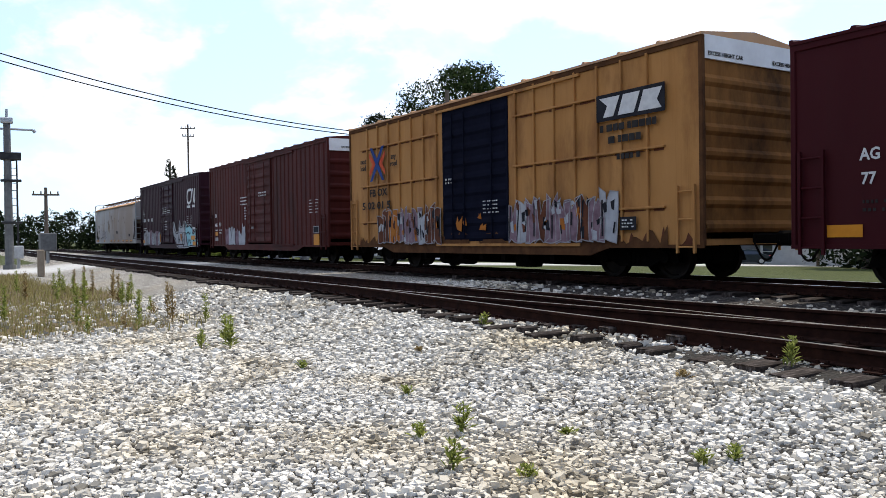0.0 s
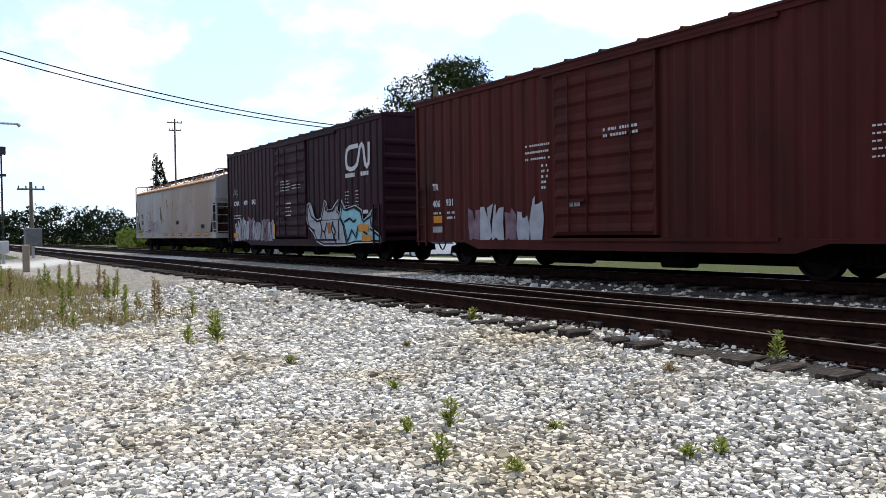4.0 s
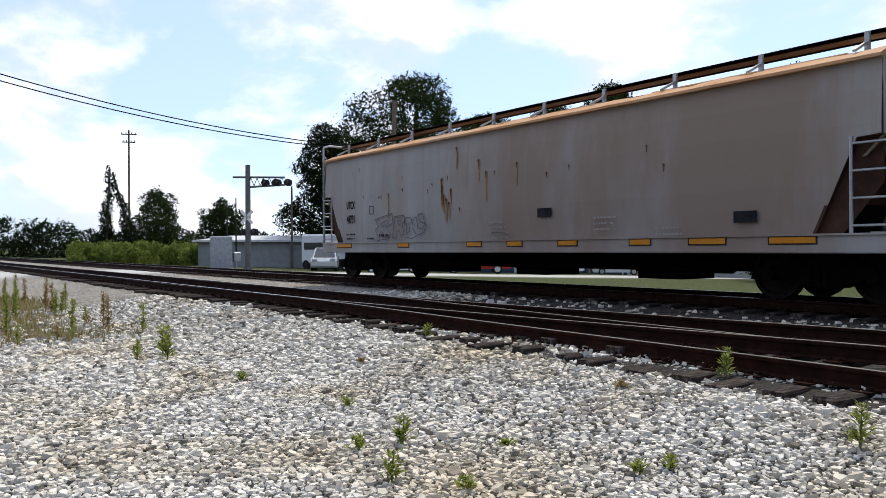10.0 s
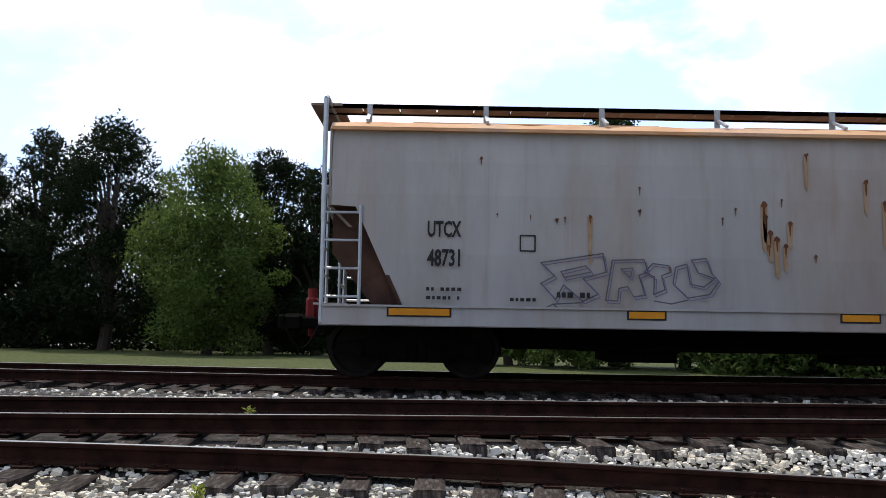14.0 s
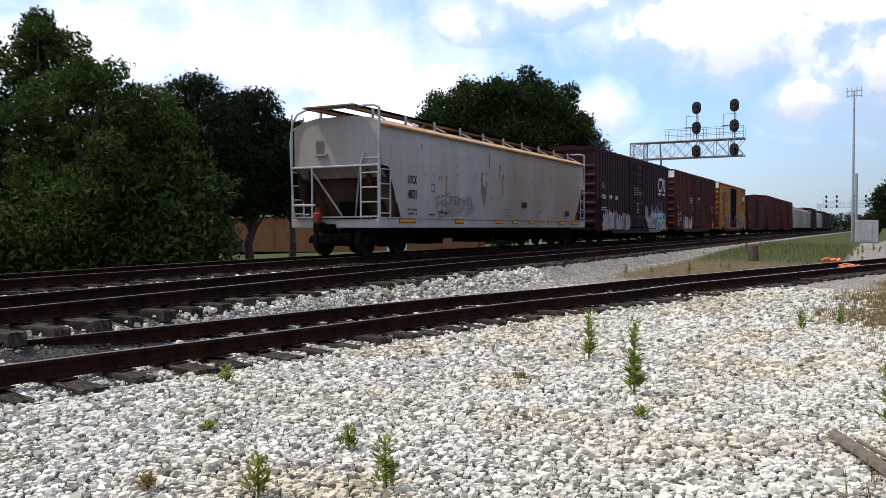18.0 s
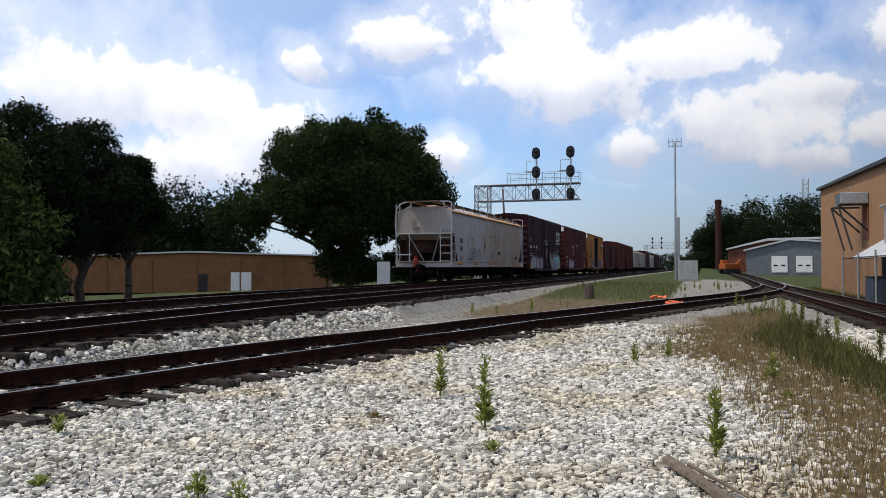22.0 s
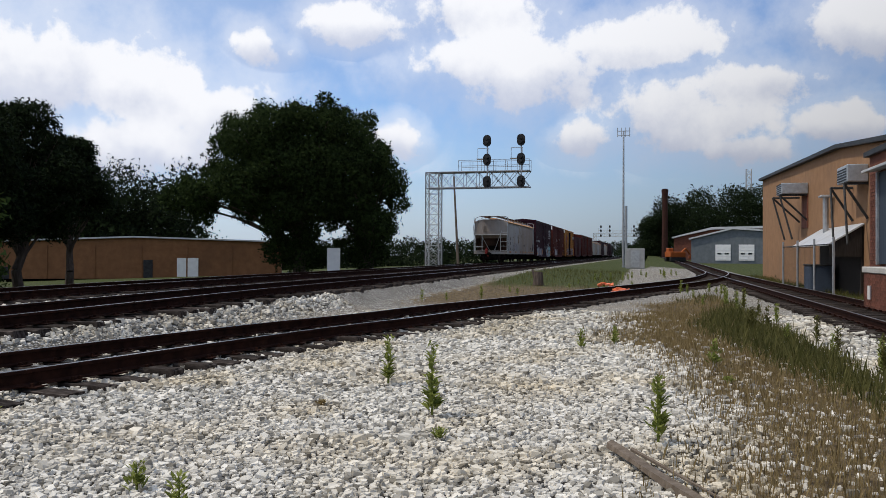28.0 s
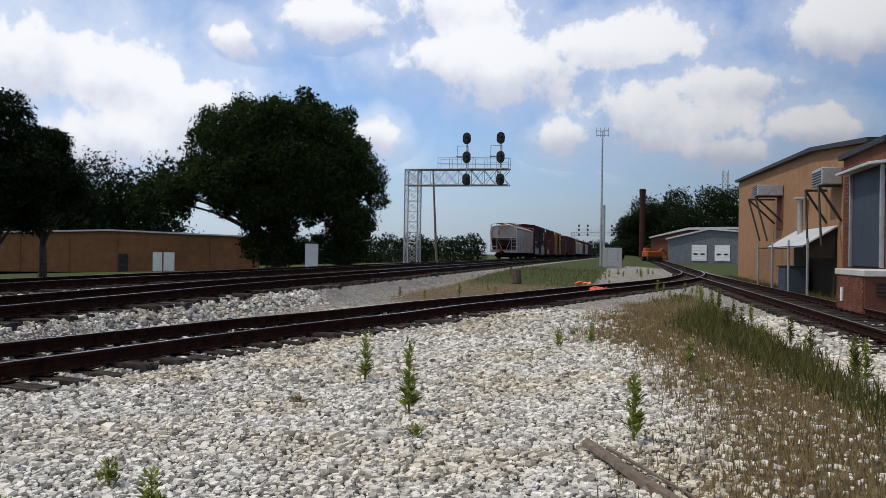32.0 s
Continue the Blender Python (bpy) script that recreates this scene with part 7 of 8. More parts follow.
def vine_pole(az, r, el, lean, seed):
    p = polar(az, r).translation
    h = top_of(az, r, el)
    t = thing("vine_covered_pole", "dead pole overgrown with dark green vines", "pole", pose(p.x, p.y, land(p.x, p.y), 0, lean, az))
    bm = bmesh.new()
    rod(bm, (0, 0, 0), (0, 0, h / math.cos(radians(lean))), 0.16, 8, 0.1)
    part("pole", bm, M_POLE, t)
    rs = np.random.RandomState(seed)
    bl = [(rs.uniform(-0.25, 0.25), rs.uniform(-0.2, 0.2), h * u, 0.95 - 0.7 * u) for u in np.linspace(0.05, 1, 16)]
    link_mesh("vines", quads_mesh("vines", leaf_cloud(bl, 5200, 0.11, rs, 1.3), 3), M_LEAF3, t, "dark hanging vines")


vine_pole(76.9, 88, 5.2, 2.5, 1)
vine_pole(74.9, 88, 4.95, -14.5, 2)


# ---- parked cars ----
def car(name, label, az, r, turn, mat, kind="sedan", z=None):
    p = polar(az, r).translation
    t = thing(name, label, "car" if kind != "truck" else "pickup truck", pose(p.x, p.y, land(p.x, p.y) if z is None else z, 0, 0, turn))
    L, W, H = {"sedan": (4.75, 1.82, 1.45), "suv": (4.7, 1.9, 1.75), "truck": (5.7, 2.0, 1.85), "van": (5.0, 1.95, 1.9)}[kind]
    h = L / 2
    if kind == "sedan":
        low = [(-h, 0.35), (-h, 0.72), (-h + 0.25, 0.88), (-0.95 - 0.6, 0.95), (0.95, 0.95), (h - 0.35, 0.86), (h - 0.03, 0.68), (h, 0.4), (h - 0.1, 0.25), (-h + 0.1, 0.25)]
        cab = [(-1.75, 0.93), (-1.0, H - 0.06), (-0.3, H), (0.35, H - 0.05), (1.25, 0.93)]
    elif kind == "truck":
        low = [(-h, 0.5), (-h, 1.0), (-0.35, 1.0), (-0.3, 1.05), (1.2, 1.05), (h - 0.15, 1.0), (h, 0.8), (h, 0.5), (h - 0.15, 0.4), (-h + 0.1, 0.42)]
        cab = [(-0.4, 1.03), (-0.3, H - 0.05), (0.2, H), (0.75, H - 0.06), (1.45, 1.03)]
    else:
        low = [(-h, 0.4), (-h, 1.0), (-h + 0.1, 1.05), (1.2, 1.02), (h - 0.2, 0.95), (h, 0.75), (h, 0.4), (h - 0.1, 0.28), (-h + 0.1, 0.3)]
        cab = [(-h + 0.12, 1.0), (-h + 0.45, H - 0.08), (-0.6, H), (0.3, H - 0.04), (1.25, 1.0)]

    def rounded(outline, w, tuck):
        bm = bmesh.new()
        rings = []
        for y, k in ((-w, 0.97), (-w * 0.92, 1.0), (w * 0.92, 1.0), (w, 0.97)):
            rings.append([(x * k, y, z_) for x, z_ in outline])
        loft(bm, rings, close=True)
        return bm
    part("body", rounded(low, W / 2, 0), mat, t)
    bm = bmesh.new()
    loft(bm, [[(x, s * (W / 2 - 0.06 - 0.16 * (z_ - cab[0][1]) / (H - cab[0][1])), z_) for x, z_ in cab] for s in (-1, 1)], close=True)
    part("cabin", bm, mat, t)
    hz = cab[0][1]
    for s in (-1, 1):
        y = s * (W / 2 - 0.055)
        zt = H - 0.16
        yy = s * (W / 2 - 0.06 - 0.16 * (zt - hz) / (H - hz) + 0.006)
        x0, x1 = cab[0][0] + 0.35, cab[-1][0] - 0.3
        x2, x3 = cab[1][0] + 0.1, cab[-2][0] - 0.05
        bm = bmesh.new()
        poly(bm, [(x0, s * (W / 2 - 0.054), hz + 0.04), (x1, s * (W / 2 - 0.054), hz + 0.04), (x3, yy, zt), (x2, yy, zt)][::-s])
        part("side_window", bm, M_GLASS, t, "dark glass")
    e = 0.012
    for (xa, za), (xb, zb), sg in ((cab[-2], cab[-1], 1), (cab[1], cab[0], -1)):
        bm = bmesh.new()
        poly(bm, [(xa + sg * e, -W / 2 + 0.3, za), (xa + sg * e, W / 2 - 0.3, za), (xb + sg * e, W / 2 - 0.16, zb + 0.03), (xb + sg * e, -W / 2 + 0.16, zb + 0.03)][::sg])
        part("windscreen", bm, M_GLASS, t, "dark glass")
    rw = 0.33 if kind == "sedan" else 0.38
    for x in (-h * 0.61, h * 0.62):
        for s in (-1, 1):
            bm = bmesh.new()
            y = s * (W / 2 - 0.1)
            rod(bm, (x, y - s * 0.1, rw), (x, y + s * 0.115, rw), rw, 18)
            w = part("wheel", bm, M_TYRE, t)
            bm = bmesh.new()
            rod(bm, (x, y + s * 0.10, rw), (x, y + s * 0.125, rw), rw * 0.62, 14)
            part("rim", bm, M_CARSILVER, w)
    bm = bmesh.new()
    for s in (-1, 1):
        box(bm, (h - 0.04, s * (W / 2 - 0.3), 0.72 if kind == "sedan" else 0.85), (0.12, 0.4, 0.14), bevel=0.02)
    part("headlights", bm, M_GALV, t)
    bm = bmesh.new()
    for s in (-1, 1):
        box(bm, (-h + 0.03, s * (W / 2 - 0.25), 0.78), (0.1, 0.35, 0.14), bevel=0.02)
    part("tail_lights", bm, M_SIGNRED, t)
    if kind == "truck":
        bm = bmesh.new()
        box(bm, (-1.6, 0, 1.1), (2.4, 1.8, 0.5))
        part("bed", bm, M_CARDARK, t, "dark flat bed")
    return t


car("parked_sedan", "white sedan parked beside the street", 57.85, 58, 240, M_CARWHITE)
car("parked_suv", "silver pickup with its headlights towards the tracks", 62.5, 62, -31, M_CARSILVER, "suv")
car("parked_van", "dark green van parked under the trees", 59.6, 64, 236, M_CARDARK, "van")
car("pickup_truck", "red pickup truck with a dark bed on the grass", 51.9, 65, 234, M_CARRED, "truck")
car("parked_suv", "white sport utility car on a drive", 46.2, 70, 232, M_CARWHITE, "suv")
car("parked_sedan", "white sedan parked before a blue house", 41.9, 78, 224, M_CARWHITE)
car("parked_sedan", "dark car on a drive", 37.4, 84, 220, M_CARDARK)
car("parked_sedan", "white sedan parked under the trees", -8.8, 82, 175, M_CARWHITE)
car("parked_suv", "white van parked behind the bushes", -32.2, 85, 170, M_CARWHITE, "van")
car("parked_sedan", "white car parked by the street", 17.0, 86, 180, M_CARWHITE)
p = polar(62.6, 70).translation
t = thing("motorhome", "white motorhome parked beside the shed", "motorhome", pose(p.x, p.y, land(p.x, p.y), 0, 0, 20))
bm = bmesh.new()
box(bm, (0, 0, 1.75), (3.2, 2.3, 2.5), bevel=0.12)
part("body", bm, M_CARWHITE, t)
bm = bmesh.new()
box(bm, (0, -1.16, 2.0), (2.4, 0.03, 0.6))
part("window", bm, M_GLASS, t)
for x in (-1, 1):
    bm = bmesh.new()
    rod(bm, (x, -1.0, 0.4), (x, -1.17, 0.4), 0.4, 16)
    part("wheel", bm, M_TYRE, t)


# ---- houses ----
def house(name, label, az, r, turn, w, d, eave, ridge, wall, roof=None, openings=(), porch=None, hip=1.0, base=None):
    p = polar(az, r).translation
    gz = land(p.x, p.y) if base is None else base
    t = thing(name, label, "house", pose(p.x, p.y, gz, 0, 0, turn))
    bm = bmesh.new()
    box(bm, (0, 0, eave / 2), (w, d, eave))
    part("wall", bm, wall, t)
    for i in range(int(eave / 0.22)):
        bm = bmesh.new()
        box(bm, (0, -d / 2 - 0.008, 0.15 + i * 0.22), (w, 0.016, 0.02))
        part("siding_board", bm, wall, t)
    bm = bmesh.new()
    o = 0.45
    x, y = w / 2 + o, d / 2 + o
    rx = max(0.05, x - hip * y)
    z0, z1 = eave - 0.08, eave + ridge
    vs = [bm.verts.new(q) for q in ((-x, -y, z0), (x, -y, z0), (x, y, z0), (-x, y, z0), (-rx, 0, z1), (rx, 0, z1))]
    for f in ((0, 1, 5, 4), (1, 2, 5), (2, 3, 4, 5), (3, 0, 4), (0, 3, 2, 1)):
        bm.faces.new([vs[i] for i in f])
    part("roof", bm, roof or M_ROOF, t, "shingled hip roof")
    bm = bmesh.new()
    for a in ((0, -y, w + 2 * o, 0.06), (0, y, w + 2 * o, 0.06)):
        box(bm, (a[0], a[1], z0 - 0.05), (a[2], a[3], 0.18))
    for s in (-1, 1):
        box(bm, (s * x, 0, z0 - 0.05), (0.06, 2 * y, 0.18))
    part("fascia", bm, M_SIDING_W, t)
    for x_, z_, ww, hh, kind in openings:
        bm = bmesh.new()
        for s in (-1, 1):
            box(bm, (x_ + s * (ww / 2 + 0.05), -d / 2 - 0.04, z_), (0.12, 0.07, hh + 0.2))
            box(bm, (x_, -d / 2 - 0.04, z_ + s * (hh / 2 + 0.05)), (ww + 0.2, 0.07, 0.12))
        if kind == "window":
            box(bm, (x_, -d / 2 - 0.04, z_), (ww, 0.05, 0.06))
        f = part(kind, bm, M_SIDING_W, t, "white framed " + kind)
        bm = bmesh.new()
        box(bm, (x_, -d / 2 - 0.012, z_), (ww, 0.02, hh))
        part("pane" if kind == "window" else "leaf", bm, M_GLASS if kind == "window" else M_SIDING_W, f)
    if porch:
        a, b, depth = porch
        bm = bmesh.new()
        box(bm, ((a + b) / 2, -d / 2 - depth / 2, eave - 0.25), (b - a, depth, 0.14))
        for x_ in np.linspace(a + 0.15, b - 0.15, 3):
            box(bm, (x_, -d / 2 - depth + 0.1, (eave - 0.3) / 2), (0.14, 0.14, eave - 0.3))
        part("porch", bm, M_SIDING_W, t)
    return t


W2 = lambda *xs: [(x, 1.55, 0.95, 1.5, "window") for x in xs]
house("house", "dark blue-grey house with a grey hip roof", 52.3, 76, 52, 12.5, 9, 2.9, 2.6, M_SIDING_B, openings=W2(-4.6, -2.1, 2.2) + [(4.6, 1.1, 1.0, 2.1, "door")])
house("house", "dark blue house with white windows", 42.3, 90, 42, 11, 9, 2.9, 2.5, M_SIDING_B, openings=W2(-4.2, -1.2) + [(2.2, 1.1, 1.0, 2.1, "door")], porch=(1, 5, 1.8))
house("house", "grey house with a shallow roof", 37.0, 95, 36, 9, 8, 2.9, 2.0, M_SIDING_G, openings=W2(-2.6, 2.4))
house("house", "white cottage with a grey roof and a small porch", 33.4, 92, 31, 9, 8, 2.9, 1.9, M_SIDING_W, openings=W2(-3.8, 0.8) + [(3.2, 1.1, 1.0, 2.1, "door")], porch=(2, 5.5, 1.6))
house("shed", "long low pale grey metal shed", 65.9, 78, 62, 13.5, 5, 2.6, 0.4, M_SIDING_G, M_METALROOF, openings=())
p = polar(55.5, 63).translation
t = thing("stop_sign", "red octagonal stop sign on a steel post", "sign", pose(p.x, p.y, land(p.x, p.y), 0, 0, 50))
bm = bmesh.new()
rod(bm, (0, 0, 0), (0, 0, top_of(55.5, 63, 0.8)), 0.04, 6)
part("post", bm, M_GALV, t)
bm = bmesh.new()
rod(bm, (0, -0.05, top_of(55.5, 63, 0.3)), (0, -0.08, top_of(55.5, 63, 0.3)), 0.5, 8)
part("plate", bm, M_SIGNRED, t)
words("STOP", 0.34, M_LETTER, t, pose(0, -0.09, top_of(55.5, 63, 0.3) - 0.12, 90, 0, 0), align="CENTER")


# ---- warehouse beyond the tracks ----
def warehouse():
    a, b = polar(-44, 92).translation, polar(-64.5, 86).translation
    m = (a + b) / 2
    w = (b - a).length
    turn = math.degrees(math.atan2(b.y - a.y, b.x - a.x))
    t = thing("warehouse", "long tan warehouse with a low pitched roof", "warehouse", pose(m.x, m.y, land(m.x, m.y), 0, 0, turn))
    bm = bmesh.new()
    prism(bm, [(-w / 2, 0), (w / 2, 0), (w / 2, 3.75), (w * 0.05, 4.15), (-w / 2, 3.45)], 0, 18)
    part("wall", bm, M_WAREHOUSE, t)
    bm = bmesh.new()
    prism(bm, [(-w / 2 - 0.3, 3.46), (w * 0.05, 4.17), (w / 2 + 0.3, 3.77), (w / 2 + 0.3, 3.9), (w * 0.05, 4.32), (-w / 2 - 0.3, 3.6)], -0.3, 18.3)
    part("roof", bm, M_METALROOF, t)
    for k, (x, ww, hh) in enumerate(((w * 0.21, 2.1, 2.1), (w * 0.09, 0.9, 1.9), (-w * 0.33, 1.0, 1.2))):
        bm = bmesh.new()
        box(bm, (x, -0.03, hh / 2), (ww, 0.08, hh), bevel=0.01)
        part("door", bm, M_WHITE if k == 0 else M_DARKMETAL, t, "roller door")
    for x in np.linspace(-w / 2 + 0.5, w / 2 - 0.5, 8):
        bm = bmesh.new()
        box(bm, (x, -0.05, 1.7), (0.14, 0.1, 3.3))
        part("downpipe", bm, M_WAREHOUSE, t)


warehouse()


# ---- signal bridge over the main lines ----
def lattice(bm, a, b, w, h, n, r=0.035):
    """A square lattice girder from a to b along one axis, w wide and h high."""
    a, b = Vector(a), Vector(b)
    d = (b - a).normalized()
    up = Vector((0, 0, 1)) if abs(d.z) < 0.5 else Vector((1, 0, 0))
    side = d.cross(up).normalized()
    up = side.cross(d)
    cs = [side * sx * w / 2 + up * sy * h / 2 for sx, sy in ((-1, -1), (1, -1), (1, 1), (-1, 1))]
    for c in cs:
        rod(bm, a + c, b + c, r * 1.5, 6)
    for i in range(n):
        p, q = a.lerp(b, i / n), a.lerp(b, (i + 1) / n)
        for k in range(4):
            c0, c1 = cs[k], cs[(k + 1) % 4]
            rod(bm, p + c0, q + c1, r * 0.7, 4)
            rod(bm, p + c1, q + c0, r * 0.7, 4)
            rod(bm, p + c0, p + c1, r * 0.7, 4)


def signal_head(t, x, y, z, n=1):
    bm = bmesh.new()
    rod(bm, (x, y, z - 0.32), (x, y, z + 0.32), 0.001, 3)
    for dz in (-0.16, 0.16):
        rod(bm, (x - 0.02, y, z + dz), (x + 0.03, y, z + dz), 0.36, 18)
    box(bm, (x, y, z), (0.05, 0.72, 0.34))
    rod(bm, (x, y, z), (x + 0.35, y, z), 0.16, 12)
    for dz in (-0.18, 0.18):
        rod(bm, (x - 0.02, y, z + dz), (x - 0.3, y, z + dz), 0.13, 10)
    part("signal_head", bm, M_DARKMETAL, t, "black oval signal head")


def signal_bridge(x, y0, y1, zb, label, two=(), s=1.0):
    z0 = rail_level(x) - 0.3
    t = thing("signal_bridge", label, "railway signal", pose(x, 0, z0))
    bm = bmesh.new()
    lattice(bm, (0, y0, 0), (0, y0, zb + 1.5), 1.2, 1.2, 9)
    part("tower", bm, M_GALV, t, "lattice steel tower")
    bm = bmesh.new()
    lattice(bm, (0, y0 + 0.6, zb + 0.8), (0, y1, zb + 0.8), 1.2, 1.4, 8)
    part("girder", bm, M_GALV, t, "lattice steel girder")
    bm = bmesh.new()
    for xx in (-0.6, 0.6):
        for zz in (0.5, 1.0):
            rod(bm, (xx, y0 - 2.4, zb + 1.5 + zz), (xx, y1, zb + 1.5 + zz), 0.022, 5)
        for yy in np.linspace(y0 - 2.4, y1, 7):
            rod(bm, (xx, yy, zb + 1.5), (xx, yy, zb + 2.5), 0.022, 5)
    part("handrail", bm, M_GALV, t)
    bm = bmesh.new()
    box(bm, (0, (y0 + y1) / 2, zb + 1.52), (1.1, abs(y1 - y0), 0.05))
    part("walkway", bm, M_GALV, t)
    for yy in two:
        for zz in (4.15, 2.5, 0.55):
            signal_head(t, -0.75, yy, zb + zz)
        bm = bmesh.new()
        rod(bm, (-0.6, yy, zb + 0.2), (-0.6, yy, zb + 4.3), 0.06, 8)
        box(bm, (-0.25, yy + 0.5, zb + 2.6), (0.7, 1.0, 0.05))
        for q in (0.0, 1.0):
            rod(bm, (0.1, yy + q, zb + 1.5), (0.1, yy + q, zb + 3.6), 0.025, 5)
        rod(bm, (0.1, yy, zb + 3.6), (0.1, yy + 1, zb + 3.6), 0.025, 5)
        part("signal_mast", bm, M_GALV, t)
    return t


signal_bridge(70, 18.4, 9.7, 6.9, "galvanised cantilever signal bridge with two sets of black signal heads", (13.4, 10.4))
signal_bridge(330, 20, 3, 8.5, "far signal bridge with small signal heads", (17.5, 14.0, 8.5, 4.5))


# ---- yard on the siding side ----
def at(az, r):
    p = polar(az, r).translation
    return p.x, p.y, land(p.x, p.y)


x, y, z = at(-88.55, 84)
t = thing("radio_mast", "slim steel radio mast with a small antenna array", "radio mast", pose(x, y, z))
bm = bmesh.new()
H = 1.5 + 84 * math.tan(radians(8.6)) - z
rod(bm, (0, 0, 0), (0, 0, H), 0.13, 8, 0.08)
rod(bm, (0, -0.27, 0), (0, -0.27, H * 0.45), 0.13, 8)
part("pole", bm, M_GALV, t)
bm = bmesh.new()
for zz in (0.0, -0.45):
    box(bm, (0, 0, H + zz), (0.07, 1.3, 0.07))
for yy in (-0.6, -0.2, 0.2, 0.6):
    rod(bm, (0, yy, H - 0.6), (0, yy, H + 0.35), 0.04, 5)
part("antenna", bm, M_GALV, t)
x, y, z = at(-89.35, 78)
t = thing("equipment_cabinet", "large silver railway equipment cabinet", "cabinet", pose(x, y, z, 0, 0, -89))
bm = bmesh.new()
hh = 1.9
box(bm, (0, 0, hh / 2), (1.75, 1.5, hh), bevel=0.04)
part("body", bm, M_SIDING_G, t)
bm = bmesh.new()
box(bm, (0, -0.76, hh / 2), (0.8, 0.03, hh * 0.8))
box(bm, (0.3, -0.79, hh / 2), (0.05, 0.04, 0.2))
part("door", bm, M_GALV, t)
x, y, z = at(69.6, 58)
t = thing("equipment_cabinet", "grey signal equipment cabinet beside the crossing", "cabinet", pose(x, y, z, 0, 0, 70))
bm = bmesh.new()
box(bm, (0, 0, 1.15), (1.5, 1.1, 2.3), bevel=0.04)
part("body", bm, M_GALV, t)
bm = bmesh.new()
box(bm, (0, -0.56, 1.15), (0.9, 0.03, 1.9))
part("door", bm, M_GALV, t)
x, y, z = at(-68.25, 60)
t = thing("equipment_cabinet", "pale grey trackside cabinet under the oak", "cabinet", pose(x, y, z, 0, 0, -68))
bm = bmesh.new()
hh = 1.5 + 60 * math.tan(radians(0.45)) - z
box(bm, (0, 0, hh / 2), (0.95, 0.8, hh), bevel=0.03)
part("body", bm, M_WHITE, t)
x, y, z = at(-91.3, 164)
t = thing("chimney", "tall dark brick chimney", "chimney", pose(x, y, z))
bm = bmesh.new()
H = 1.5 + 164 * math.tan(radians(4.6)) - z
rod(bm, (0, 0, 0), (0, 0, H - 1.6), 0.6, 14, 0.5)
rod(bm, (0, 0, H - 1.6), (0, 0, H - 0.2), 0.55, 14, 0.68)
rod(bm, (0, 0, H - 0.2), (0, 0, H), 0.55, 14)
part("shaft", bm, M_CHIMNEY, t)
x, y, z = at(-96.7, 190)
t = thing("antenna_tower", "pale lattice antenna tower behind the trees", "radio mast", pose(x, y, z))
bm = bmesh.new()
lattice(bm, (0, 0, 0), (0, 0, 1.5 + 190 * math.tan(radians(5.8)) - z), 1.1, 1.1, 16, 0.05)
part("tower", bm, M_GALV, t)


def workshop():
    x, y, z = at(-95.4, 112)
    t = thing("workshop", "grey metal workshop with two white roller doors", "workshop", pose(x, y, z, 0, 0, -96))
    bm = bmesh.new()
    prism(bm, [(-4.6, 0), (4.4, 0), (4.4, 4.2), (0.6, 4.5), (-4.6, 3.2)], 0, 14)
    part("wall", bm, M_SHOP, t)
    bm = bmesh.new()
    prism(bm, [(-4.9, 3.16), (0.6, 4.52), (4.7, 4.22), (4.7, 4.4), (0.6, 4.72), (-4.9, 3.36)], -0.3, 14.3)
    part("roof", bm, M_METALROOF, t)
    for x_ in (-0.6, 2.3):
        bm = bmesh.new()
        box(bm, (x_, -0.05, 1.45), (1.9, 0.06, 2.1))
        d = part("roller_door", bm, M_WHITE, t, "white panelled roller door")
        for k in range(5):
            bm = bmesh.new()
            box(bm, (x_, -0.09, 0.6 + 0.4 * k), (1.9, 0.02, 0.03))
            part("slat", bm, M_WHITE, d)
        for dx in (-0.45, 0.45):
            bm = bmesh.new()
            box(bm, (x_ + dx, -0.1, 1.3), (0.5, 0.02, 0.2))
            part("pane", bm, M_GLASS, d)
    t2 = thing("long_shed", "long low brick shed with a pale metal roof", "shed", pose(x + 26, y - 3, z + 0.3, 0, 0, -97))
    bm = bmesh.new()
    prism(bm, [(-9, 0), (9, 0), (9, 5.2), (-3, 5.0), (-9, 3.6)], 0, 12)
    part("wall", bm, M_REDBRICK, t2)
    bm = bmesh.new()
    prism(bm, [(-9.3, 3.6), (-3, 5.02), (9.3, 5.22), (9.3, 5.6), (-3, 5.4), (-9.3, 3.8)], -0.4, 12.4)
    part("roof", bm, M_METALROOF, t2)


workshop()


def excavator():
    x, y, z = at(-92.0, 118)
    t = thing("rail_crane", "orange track machine with a folded boom", "excavator", pose(x, y, z, 0, 0, -60) @ Matrix.Scale(0.72, 4))
    M_O = material("machine_orange", [(0.28, 0.065, 0.015), (0.36, 0.10, 0.025)], 3, 0.6, 0, 0.05)
    bm = bmesh.new()
    box(bm, (0, 0, 1.5), (3.4, 2.2, 1.1), bevel=0.12)
    part("body", bm, M_O, t)
    bm = bmesh.new()
    box(bm, (-0.9, 0.5, 2.3), (1.1, 1.0, 0.9), bevel=0.1)
    part("cab", bm, M_O, t)
    bm = bmesh.new()
    rod(bm, (1.2, 0, 1.8), (2.3, 0, 2.7), 0.2, 8)
    rod(bm, (2.3, 0, 2.7), (3.4, 0, 1.4), 0.15, 8)
    box(bm, (3.4, 0, 1.0), (0.5, 0.7, 0.6), bevel=0.08)
    part("boom", bm, M_O, t)
    bm = bmesh.new()
    for yy in (-0.9, 0.9):
        box(bm, (0, yy, 0.5), (3.6, 0.5, 0.95), bevel=0.2)
    part("running_gear", bm, M_DARKMETAL, t)


excavator()


